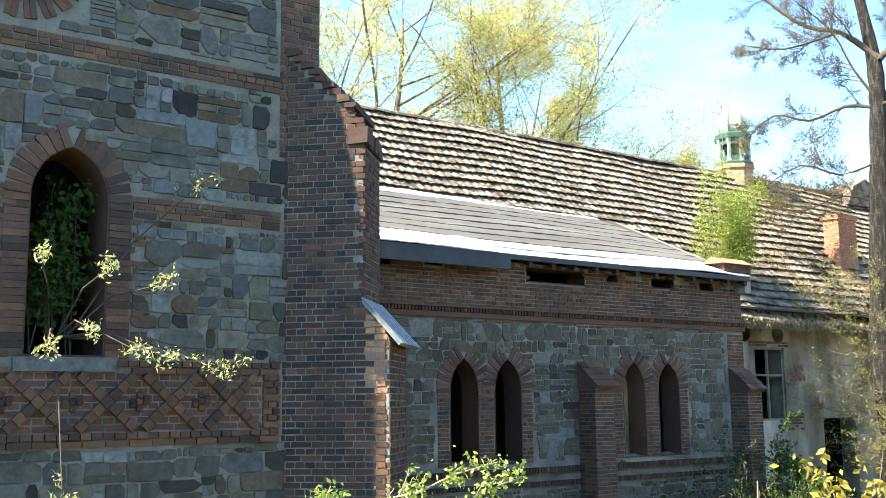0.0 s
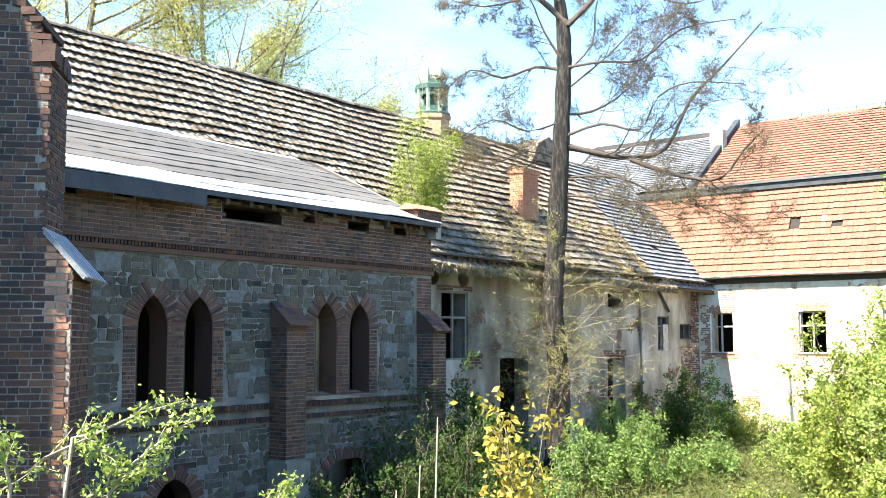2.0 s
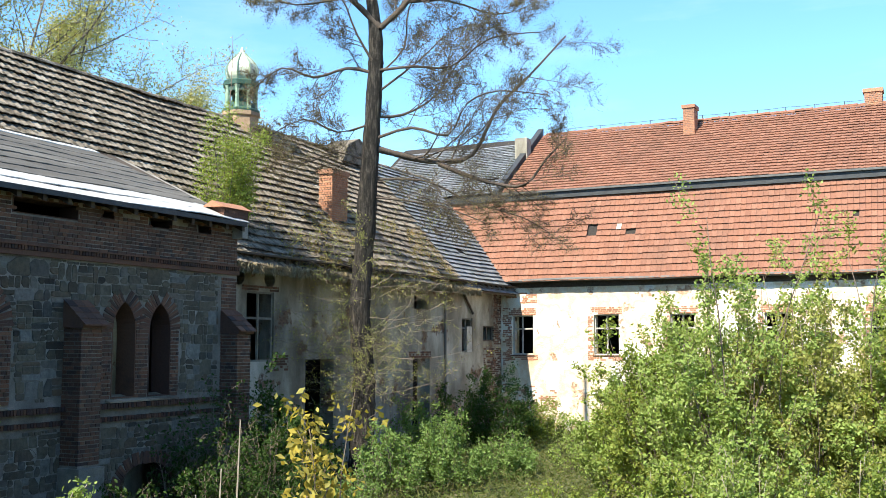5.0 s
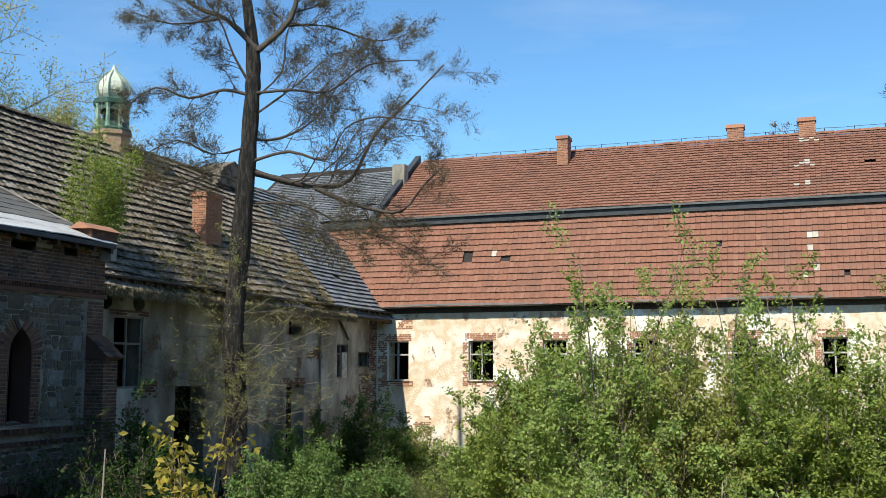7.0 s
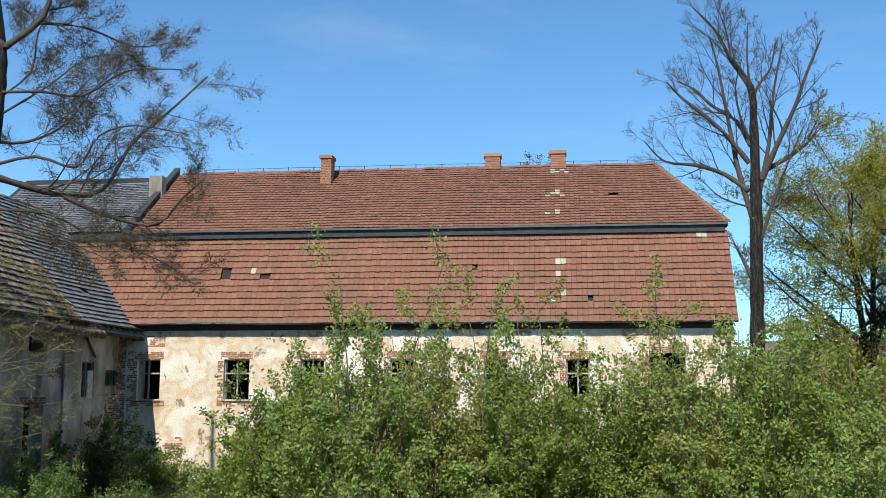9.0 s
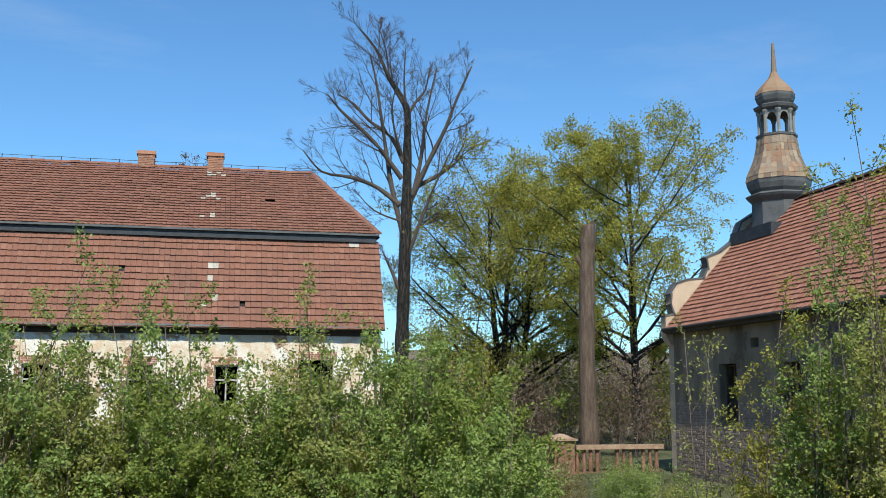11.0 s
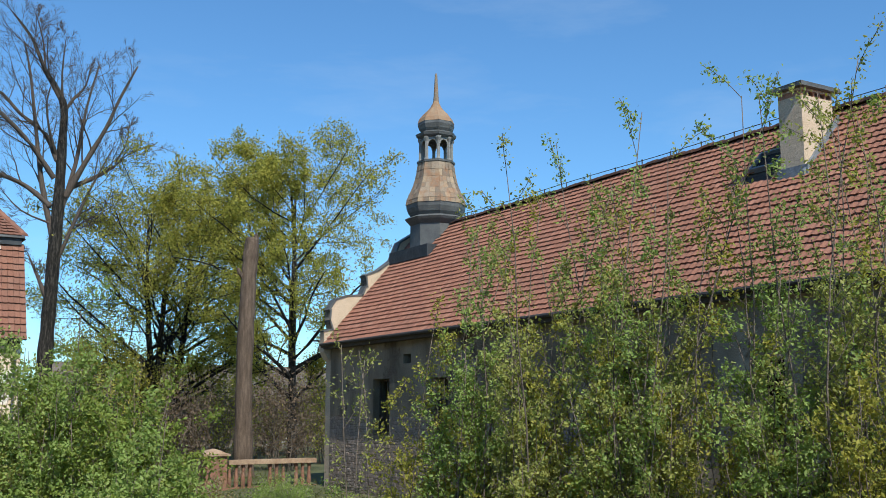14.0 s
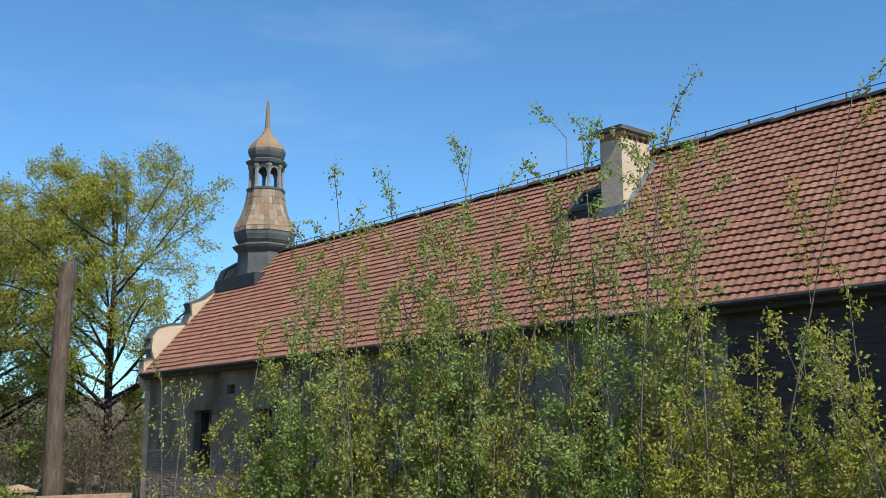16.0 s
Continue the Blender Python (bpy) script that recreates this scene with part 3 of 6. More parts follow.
def tips(rng, out, level, per, scatter):
    """Points for leaves along the branches of the last levels."""
    pts = []
    for q, s, lv in out:
        if lv <= level:
            for _ in range(per):
                t = rng.uniform(0.15, 1.0) * (len(q) - 1)
                i = min(int(t), len(q) - 2)
                c = q[i].lerp(q[i + 1], t - i)
                pts.append((c.x + rng.gauss(0, scatter), c.y + rng.gauss(0, scatter), c.z + rng.gauss(0, scatter)))
    return pts


def wood(out, name_levels, mat, parent, thin=0.0, trunk_mat=None):
    """The branches as meshes: the trunk with its big limbs, and the twigs."""
    top = max(lv for *_, lv in out)
    groups = {}
    tops = [o for o in out if o[2] == top]
    if 1 < len(tops) <= 28:
        for q, s, lv in tops:
            Geo().tube(q, [max(x, thin) for x in s], 7).obj("stem", mat, parent, normals=False, smooth=True)
        out = [o for o in out if o[2] != top]
    for q, s, lv in out:
        key = "trunk" if lv == top else ("limb_wood" if lv == top - 1 else "twig_wood")
        groups.setdefault(key, Geo()).tube(q, [max(x, thin) for x in s], 10 if lv == top else ((6 if top > 2 else 4) if lv == top - 1 else 3))
    for key, g in groups.items():
        o = g.obj(key, trunk_mat if trunk_mat and key == "trunk" else mat, parent, normals=False, smooth=True)
        if key != "trunk":
            tagged(o, kind="stuff")


def shrub(name, label, x, y, height, radius, stems, leaves, size, leaf, seed, bark="bark", z=None, low=0.15, scatter=0.10, group="", category="shrub", lean=0.5, shoots=0, twigs=(7, 5), reach=0.30, girth=1.0):
    """Many stems that rise from one stool and spread, with side twigs and small leaves."""
    rng = random.Random(seed)
    z = ground_z(x, y) - 0.1 if z is None else z
    ob = thing(name, label, category, group, (x, y, z))
    out = []
    for k in range(stems):
        w = rng.uniform(0, 2 * math.pi)
        rr = radius * math.sqrt(rng.random())
        tall = height * (1 - 0.45 * (rr / radius) ** 2) * rng.uniform(0.7, 1.0)
        if k < shoots:
            tall = height * rng.uniform(1.03, 1.14)
        foot = Vector((math.cos(w) * rr * 0.4, math.sin(w) * rr * 0.4, 0))
        d = Vector((math.cos(w) * rr * lean, math.sin(w) * rr * lean, tall))
        p, s = branch(rng, foot, d, tall, girth * (0.007 + 0.003 * tall), 7, 0.10, 0.02)
        sprout(rng, out, p, s, 2, twigs, 0.75, reach, 0.18, 0.03, low)
    wood(out, 0, M[bark], ob, 0.004)
    ends = [o for o in out if o[2] <= 1]
    per = max(1, leaves // max(1, len(ends)))
    pts = tips(rng, out, 1, per, scatter)
    leaf_mesh("foliage", pts, size, np.random.default_rng(seed), M[leaf], ob)
    return ob


# ---------------------------------------------------------------- ground
def smooth(t):
    t = min(1.0, max(0.0, t))
    return t * t * (3 - 2 * t)


def ground_z(x, y):
    return 0.5 * smooth((x - 18) / 22) + 0.9 * smooth((-y - 3) / 11) * smooth((x - 4) / 20) + 0.10 * noise.noise((x * 0.25, y * 0.25, 0))


def axis(core0, core1, step, far):
    inner = list(np.arange(core0, core1 + 0.01, step))
    outer = [far * (k / 6.0) ** 2.2 for k in range(1, 7)]
    return [core0 - o for o in reversed(outer)] + inner + [core1 + o for o in outer]


g = Geo()
xs, ys = axis(-10, 70, 1.0, 900), axis(-40, 40, 1.0, 900)
g.add([(x, y, ground_z(x, y)) for y in ys for x in xs],
      [(j * len(xs) + i, j * len(xs) + i + 1, (j + 1) * len(xs) + i + 1, (j + 1) * len(xs) + i) for j in range(len(ys) - 1) for i in range(len(xs) - 1)])
ground = tagged(g.obj("ground", M["ground"], normals=False, smooth=True), "overgrown courtyard soil with moss and dry grass", "ground", kind="structure")

# ---------------------------------------------------------------- tower at the chapel's end
TX0, TX1, TY, TTOP = 1.35, 6.12, 11.04, 10.2
tower = thing("tower_wall", "square church tower of grey rubble stone with red brick bands", "tower", kind="structure")
south = lambda yy: (lambda a, z, d: Vector((a, yy + d, z)))
tow = south(TY)
twin = lancet(3.13, 0.42, E + 0.55, E + 2.22, E + 2.78, 8)
oculus = [(2.54 + 0.42 * math.cos(w), E + 4.78 + 0.42 * math.sin(w)) for w in [2 * math.pi * k / 20 for k in range(20)]]
g = Geo()
panel(g, rect(TX0, TX1, -0.3, TTOP), [twin, oculus], 0.7, tow)
g.box(TX0, TX0 + 0.7, TY + 0.7, 17.0, -0.3, TTOP)
g.box(TX1 - 0.7, TX1, TY + 0.7, 17.0, -0.3, TTOP)
g.box(TX0 + 0.7, TX1 - 0.7, 16.3, 17.0, -0.3, TTOP)
g.obj("tower_core", M["mortar"], tower)
Geo().box(TX0 - 0.1, TX1 + 0.1, TY - 0.1, 17.1, TTOP, TTOP + 0.25).obj("tower_top", M["mortar_dark"], tower)
rng = random.Random(11)
bands = [(3.77, 4.04), (2.09, 2.35), (-0.38, 0.52)]
keep_out = [rect(TX0, 5.66, E + a, E + b) for a, b in bands] + [grow_poly(twin, 0.25), grow_poly(oculus, 0.28), rect(5.55, 6.2, E + 3.0, TTOP)]
pier_field = rect(TX0, 2.72, E + 0.52, E + 2.09)
keep_out.append(pier_field)
stones = [(tow((a + b) / 2, (c + d) / 2, 0), *slab_shape(rng, a, b, c, d, tow)) for a, b, c, d in slab_cells(rng, TX0, 6.1, 0.0, 10.2, keep_out)]
stones.sort(key=lambda s: abs(s[0].x - 4.0) + abs(s[0].z - E - 1.8) * 0.8)
bricks = []
for a, b in bands[:2]:
    bricks += brick_field(rng, TX0, 5.62, E + a + 0.01, E + b, tow, proud=0.02)
for a, b in ((-0.38, -0.22), (0.38, 0.52)):
    bricks += brick_field(rng, TX0, 5.62, E + a, E + b, tow, proud=0.05)
bricks += brick_field(rng, 5.40, 5.62, E - 0.22, E + 0.38, tow, proud=0.05)
bricks += brick_field(rng, 5.58, TX1, E + 3.0, 10.2, tow, proud=0.015)
bricks += brick_field(rng, TX0, 2.72, E + 0.54, E + 2.07, tow, proud=0.02)
for k in range(21):                                    # toothed brick jamb beside the opening
    bricks += brick_course(rng, 3.58, 3.86 + rng.choice((0.0, 0.12, 0.25)) * (rng.random() < 0.6), E + 0.54 + k * 0.077, tow, k % 2 == 1, 0.02)
# the recessed field of the frieze, with raised crossing bars and stepped crosses
field = brick_field(rng, TX0, 5.40, E - 0.22, E + 0.38, tow, proud=0.004)
PITCH = 0.705
dark_bars, crosses = [], []
k = 0
x = 5.32 - 0.62
while x > TX0:
    for s in (1, -1):
        n = 7
        for i in range(n):
            t0, t1 = i / n, (i + 1) / n
            if s == 1:
                p, q = (x + 0.6 * t0, E + 0.37 - 0.57 * t0), (x + 0.6 * t1, E + 0.37 - 0.57 * t1)
            else:
                p, q = (x + 0.6 * t0, E - 0.20 + 0.57 * t0), (x + 0.6 * t1, E - 0.20 + 0.57 * t1)
            dx, dz = q[0] - p[0], q[1] - p[1]
            l = math.hypot(dx, dz)
            nx, nz = -dz / l * 0.048, dx / l * 0.048
            quad = [(p[0] + nx, p[1] + nz), (p[0] - nx, p[1] - nz), (q[0] - nx - dx * 0.06, q[1] - nz - dz * 0.06), (q[0] + nx - dx * 0.06, q[1] + nz - dz * 0.06)]
            dp = -0.065 - rng.uniform(0, 0.012) - (0.006 if s == 1 else 0.0)
            dark_bars.append((tow(p[0], p[1], 0), [tow(a, b, 0.02) for a, b in quad] + [tow(a, b, dp) for a, b in quad], [(4, 5, 6, 7), (0, 1, 5, 4), (1, 2, 6, 5), (2, 3, 7, 6), (3, 0, 4, 7)]))
    cx = x - 0.05
    for dx, dz in ((0, 0), (0.075, 0), (-0.075, 0), (0, 0.075), (0, -0.075), (0.075, 0.037), (-0.075, -0.037)):
        a, c = cx + dx - 0.036, E + 0.085 + dz - 0.036
        crosses.append((tow(a, c, 0), *stone_shape(rng, a, a + 0.072, c, c + 0.072, tow, 0.003, 0.035)))
    x -= PITCH
# brick surrounds of the two openings
def voussoirs(rng, poly, to3, depth_out, proud, first=0, keep=lambda p: True):
    out = []
    cx = sum(p[0] for p in poly) / len(poly)
    n = len(poly)
    for i in range(first, n):
        p, q = Vector(poly[i]), Vector(poly[(i + 1) % n])
        e = q - p
        L = e.length
        if L < 1e-4:
            continue
        m = max(1, round(L / 0.075))
        nrm = Vector((e.y, -e.x)).normalized()
        for k in range(m):
            a, b = p + e * (k / m), p + e * ((k + 0.88) / m)
            lo, hi = 0.0, depth_out * rng.uniform(0.94, 1.04)
            quad = [a + nrm * lo, b + nrm * lo, b + nrm * hi + (b - a) * 0.06, a + nrm * hi - (b - a) * 0.06]
            if not keep((quad[2] + quad[3]) / 2):
                continue
            d = -proud * rng.uniform(0.6, 1.3)
            out.append((to3(a.x, a.y, 0), [to3(v.x, v.y, 0.05) for v in quad] + [to3(v.x, v.y, d) for v in quad], [(4, 5, 6, 7), (0, 1, 5, 4), (1, 2, 6, 5), (2, 3, 7, 6), (3, 0, 4, 7)]))
    return out


clear = [grow_poly(twin, 0.2), grow_poly(oculus, 0.2)]
bricks = [b for b in bricks if not any(inside((b[0].x, b[0].z), p) for p in clear)]
bricks += voussoirs(rng, twin, tow, 0.25, 0.025, 1)
bricks += voussoirs(rng, oculus, tow, 0.27, 0.025)
lay(stones, "stone", M["stone"], tower, limit=280)
bricks.sort(key=lambda s: abs(s[0].x - 4.2) + abs(s[0].z - E - 0.6))
lay(bricks, "brick", M["brick"], tower, limit=280)
lay(field, "field_brick", M["brick_red"], tower, limit=120)
lay(dark_bars, "bar_brick", M["brick"], tower, limit=90)
lay(crosses, "cross_brick", M["brick_dark"], tower, limit=90)
Geo().box(2.62, 3.68, TY - 0.07, TY + 0.5, E + 0.40, E + 0.54, j=0.01).obj("window_sill", M["stone"], tower)

def reveal(poly, to3, depth, mat, parent):
    """Brick lining of an opening."""
    n = len(poly)
    v = [to3(a, z, -0.012) for a, z in poly] + [to3(a, z, depth) for a, z in poly]
    inner = grow_poly(poly, -0.02)
    v += [to3(a, z, -0.012) for a, z in inner] + [to3(a, z, depth) for a, z in inner]
    f = []
    for i in range(n):
        j = (i + 1) % n
        f += [(2 * n + i, 2 * n + j, 3 * n + j, 3 * n + i), (i, j, 2 * n + j, 2 * n + i), (i, n + i, n + j, j)]
    Geo().add(v, f).obj("reveal", mat, parent)


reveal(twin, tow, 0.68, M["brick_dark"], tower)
# diagonal buttress at the tower's corner
butt = thing("buttress", "tall dark brick corner buttress with a sloping ragged top", "buttress", kind="structure")
J, U, V = Vector((5.64, 11.04, 0)), Vector((0.7071, -0.7071, 0)), Vector((0.7071, 0.7071, 0))
at = lambda u, v, z: J + U * u + V * v + Vector((0, 0, z))
g = Geo()
prof = [(-0.5, 1.2 + E), (0.975, 1.2 + E), (0.975, 3.12 + E), (0.84, 3.3 + E), (0.84, 3.55 + E), (0.02, 4.36 + E), (-0.5, 4.6 + E)]
g.prism([at(u, 0.02, z) for u, z in prof], (0, 0, 0), V * 0.90)
g.prism([at(u, 0.02, z) for u, z in [(-0.5, -0.2), (1.29, -0.2), (1.29, E + 0.80), (0.97, E + 1.2), (-0.5, E + 1.2)]], (0, 0, 0), V * 0.98)
g.obj("buttress_core", M["mortar_pale"], butt)
sideA = lambda a, z, d: at(a, 0.02 + d, z)
frontU = lambda a, z, d: at(0.975 - d, a, z)
frontL = lambda a, z, d: at(1.29 - d, a, z)
def on_face(c):
    u = (c - J).dot(U)
    if c.z < E + 1.2:
        return u < 0.98 or c.z < E + 0.8 + (1.29 - u) * 1.2
    return u < 0.97 and c.z < E + 4.30 - 0.985 * u


face = brick_field(rng, 0.0, 1.285, 0.0, E + 4.4, sideA, on_face)
face.sort(key=lambda s: -s[0].z if s[0].z < E + 2.6 else 9)
# sunlit patch at the outer edge, put into the colour as orange bricks
on_lit_tip = lambda b: (b[0] - J).dot(U) > 1.0 and b[0].z > E + 0.15
tip = [b for b in face if on_lit_tip(b)]
face = [b for b in face if not on_lit_tip(b)]
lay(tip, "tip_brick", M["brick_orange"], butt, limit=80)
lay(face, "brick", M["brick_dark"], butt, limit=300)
fr = brick_field(rng, 0.02, 0.92, E + 1.25, E + 3.12, frontU) + brick_field(rng, 0.02, 1.0, 0.0, E + 0.75, frontL)
lay(fr, "front_brick", M["brick_dark"], butt, limit=150)
for k in range(9):
    cop = Geo()
    u0 = 0.03 + k * 0.09
    z0 = E + 4.36 - 0.985 * u0
    cop.box(u0, u0 + 0.15, -0.03, 0.97, -0.05, 0.02 + rng.uniform(0, 0.02), Matrix.Translation(J + Vector((0, 0, z0))) @ Matrix(((U.x, V.x, 0, 0), (U.y, V.y, 0, 0), (0, 0, 1, 0), (0, 0, 0, 1))), 0.012, rng)
    cop.obj("coping_brick", M["brick_dark"], butt)
loc = Matrix.Translation(J) @ Matrix(((U.x, V.x, 0, 0), (U.y, V.y, 0, 0), (0, 0, 1, 0), (0, 0, 0, 1)))
for k in range(4):
    Geo().box(0.80, 1.03 + rng.uniform(-0.02, 0.03), -0.02 + k * 0.24, 0.21 + k * 0.24, E + 3.12, E + 3.33, loc, 0.018, rng).obj("cap_stone", M["brick_dark"], butt)
g = Geo()
g.prism([at(u, 0, z) for u, z in [(0.98, E + 1.20), (1.42, E + 0.70), (1.445, E + 0.73), (0.99, E + 1.26)]], V * -0.04, V * 1.08)
for k in range(6):
    v0 = -0.04 + k * 0.19
    g.prism([at(u, v0, z) for u, z in [(0.97, E + 1.255), (1.46, E + 0.715), (1.47, E + 0.73), (0.98, E + 1.275)]], (0, 0, 0), V * 0.15)
g.obj("slate_flashing", M["sheet"], butt)
# ---------------------------------------------------------------- chapel
CY, CX0, CX1 = 15.2, 6.12, 19.45
chapel = thing("chapel_wall", "chapel side wall of rubble stone with a brick frieze and pointed windows", "chapel", kind="structure")
cha = south(CY)
lancets = [lancet(cx, 0.33, E - 1.08, E + 0.30, E + 0.86) for cx in (11.46, 12.49, 15.86, 16.90)]
cellar = [[(x, z) for x, z in lancet(16.60, 0.82, 0.1, E - 3.1, E - 2.45)], [(x, z) for x, z in lancet(12.0, 0.45, 0.1, E - 2.95, E - 2.40)]]
g = Geo()
gaps = [rect(13.0, 14.55, E + 2.36, E + 2.66), rect(15.15, 15.5, E + 2.48, E + 2.66), rect(16.5, 17.2, E + 2.44, E + 2.66), rect(18.05, 18.5, E + 2.46, E + 2.66), rect(9.0, 9.9, E + 2.46, E + 2.66), rect(10.6, 11.0, E + 2.52, E + 2.66)]
panel(g, rect(CX0, CX1, -0.3, E + 2.72), lancets + cellar + gaps, 0.5, cha)
g.box(CX1 - 0.5, CX1, CY + 0.5, 17.4, -0.3, E + 2.9)
g.obj("wall_core", M["mortar_pale"], chapel)
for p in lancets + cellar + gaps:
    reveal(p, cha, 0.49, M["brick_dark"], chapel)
rng = random.Random(5)
twin_frames = [grow_poly(p, 0.26) for p in lancets] + [grow_poly(p, 0.25) for p in cellar]
keep_out = twin_frames + [rect(11.6, 12.4, E - 1.1, E + 0.8), rect(16.0, 16.8, E - 1.1, E + 0.8), rect(CX0, CX1, E + 1.60, E + 3), rect(CX0, CX1, E - 1.55, E - 1.08), rect(18.85, 19.6, E - 1.1, E + 2)]
stones = [(cha((a + b) / 2, (c + d) / 2, 0), *slab_shape(rng, a, b, c, d, cha, 0.014)) for a, b, c, d in slab_cells(rng, 8.6, 19.4, 0.0, E + 1.60, keep_out, 0.85)]
stones.sort(key=lambda s: -s[0].z)
lay(stones, "stone", M["stone_brown"], chapel, limit=300)
bricks = [b for b in brick_field(rng, 8.6, CX1, E + 1.80, E + 2.70, cha, proud=0.014) if not any(inside((b[0].x, b[0].z + 0.03), grow_poly(q, 0.01)) for q in gaps) and (b[0].z < E + 2.5 or rng.random() > 0.3)]
bricks += brick_field(rng, 18.9, CX1, E - 1.08, E + 1.56, cha)
in_any = lambda c, polys: any(inside((c.x, c.z), p) for p in polys)
for cx in (11.46, 12.49, 15.86, 16.90):
    bricks += brick_field(rng, cx - 0.60, cx - 0.335, E - 1.08, E + 0.32, cha, proud=0.016) + brick_field(rng, cx + 0.345, cx + 0.60, E - 1.08, E + 0.32, cha, proud=0.016)
for p in lancets:
    bricks += voussoirs(rng, p, cha, 0.30, 0.02, 2, lambda q: q.y > E + 0.25)
for p in cellar:
    bricks += voussoirs(rng, p, cha, 0.25, 0.02, 1)
lay(bricks, "brick", M["brick"], chapel, near=lambda c: c.x < 13.6, limit=300)
g = Geo()
for k in range(150):                                   # dentils of the cornice
    x = 8.6 + k * 0.0725
    if x < CX1:
        g.box(x, x + 0.05, CY - 0.09, CY + 0.05, E + 1.70, E + 1.775, j=0.004, rng=rng)
tagged(g.obj("cornice_dentils", M["brick_dark"], chapel), kind="stuff")
g = Geo().box(8.6, CX1 + 0.02, CY - 0.065, CY + 0.05, E + 1.60, E + 1.695).box(8.6, CX1 + 0.02, CY - 0.11, CY + 0.05, E + 1.78, E + 1.81)
g.obj("cornice", M["brick"], chapel)
g = Geo()
for k in range(150):                                   # two rows of upright bricks below the sills
    x = 8.6 + k * 0.0725
    if x < CX1:
        g.box(x, x + 0.058, CY - 0.13, CY + 0.05, E - 1.27, E - 1.17, j=0.006, rng=rng)
        g.box(x, x + 0.058, CY - 0.07, CY + 0.05, E - 1.52, E - 1.43, j=0.006, rng=rng)
tagged(g.obj("sill_bricks", M["brick_dark"], chapel), kind="stuff")
g = Geo()
for c0, c1 in ((11.0, 12.95), (15.4, 17.4)):
    g.prism([Vector((c0, y, z)) for y, z in [(CY - 0.14, E - 1.16), (CY + 0.35, E - 1.16), (CY + 0.35, E - 1.02), (CY - 0.14, E - 1.13)]], (0, 0, 0), (c1 - c0, 0, 0))
g.obj("window_sill", M["render_grey"], chapel)
def small_buttress(x0, x1, top, label):
    b = thing("buttress", label, "buttress", "buttresses of the chapel wall", (0, 0, 0))
    rng = random.Random(int(x0 * 100))
    Geo().box(x0 + 0.01, x1 - 0.01, CY - 0.46, CY, -0.2, top - 0.35).box(x0 - 0.05, x1 + 0.05, CY - 0.56, CY, -0.2, E - 2.3).obj("core", M["mortar"], b)
    fro = lambda a, z, d: Vector((a, CY - 0.46 + d, z))
    lef = lambda a, z, d: Vector((x0 + 0.01 + d, CY - a, z))
    ps = brick_field(rng, x0, x1, E - 2.25, top - 0.36, fro) + brick_field(rng, 0.0, 0.46, E - 2.25, top - 0.36, lef)
    lay(ps, "brick", M["brick"], b, limit=300)
    g = Geo()
    g.prism([Vector((x0 - 0.03, y, z)) for y, z in [(CY + 0.0, top + 0.12), (CY - 0.53, top - 0.33), (CY - 0.53, top - 0.43), (CY, top - 0.4)]], (0, 0, 0), (x1 - x0 + 0.06, 0, 0))
    cap_ob = g.obj("cap", M["brick"], b)
    for r in range(4):
        for c in range(3):
            g = Geo()
            y1, y0 = CY - 0.02 - r * 0.14, CY - 0.19 - r * 0.14
            f = lambda y: top + 0.12 + (y - CY) * 0.85
            a = x0 - 0.05 + c * (x1 - x0 + 0.1) / 3
            w = (x1 - x0 + 0.1) / 3 - 0.01
            g.add([(a, y0, f(y0) + 0.05), (a + w, y0, f(y0) + 0.05), (a + w, y1, f(y1) + 0.02), (a, y1, f(y1) + 0.02), (a, y0, f(y0) + 0.02), (a + w, y0, f(y0) + 0.02)], [(0, 1, 2, 3), (4, 5, 1, 0), (0, 3, 4), (1, 5, 2)])
            g.obj("cap_tile", M["brick"], cap_ob)

small_buttress(14.28, 14.82, E + 0.72, "slim brick buttress with a tiled cap against the chapel")
small_buttress(18.92, 19.42, E + 0.66, "slim brick corner buttress of the chapel with broken cap tiles")

# lean-to roof of weathered felt
lean = thing("lean_to_roof", "weathered grey felt lean-to roof with curled edges over the chapel aisle", "roof", kind="structure")
FS = (4.85 - 2.80) / (19.18 - 14.8)
fz = lambda y: E + 2.80 + FS * (y - 14.8)
rng = random.Random(8)
NS = 10
for r in range(NS):
    dy = 4.41 / NS
    y0, y1 = 14.78 + r * dy, 14.78 + (r + 1) * dy + 0.06
    n = 60
    vs = []
    xr = lambda y: 19.35 - 0.2 * (y - 14.8)
    for k in range(n + 1):
        for y in (y0, y1):
            x = 6.2 + (xr(y) - 6.2) * k / n
            ruck = 0.022 * math.sin(x * 0.8 + r * 0.4) * (0.7 if r else 1.6) + 0.012 * noise.noise((x * 1.7, y * 2.0, r))
            vs.append((x, y + (rng.uniform(-0.02, 0.02) if y == y0 and r else 0.0), fz(y) + ruck + rng.uniform(-0.004, 0.004) + (0.024 if y == y0 else 0.004)))
    top = len(vs)
    vs += [(x, y, z - 0.02) for x, y, z in vs]
    fs = [(2 * k, 2 * k + 2, 2 * k + 3, 2 * k + 1) for k in range(n)] + [(2 * k, top + 2 * k, top + 2 * k + 2, 2 * k + 2) for k in range(n)] + [(2 * n, 2 * n + 1, top + 2 * n + 1, top + 2 * n)]
    Geo().add(vs, fs).obj("felt_strip", M["felt_pale"] if r in (0, 1, NS - 1) else M["felt"], lean, normals=False)
g = Geo()
g.prism([Vector((6.2, y, fz(y) - 0.10)) for y in (14.85, 19.1)] + [Vector((6.2, y, fz(y) - 0.03)) for y in (19.1, 14.85)], (0, 0, 0), (13.0, 0, 0))
g.obj("roof_boards", M["wood_dark"], lean)
g = Geo()
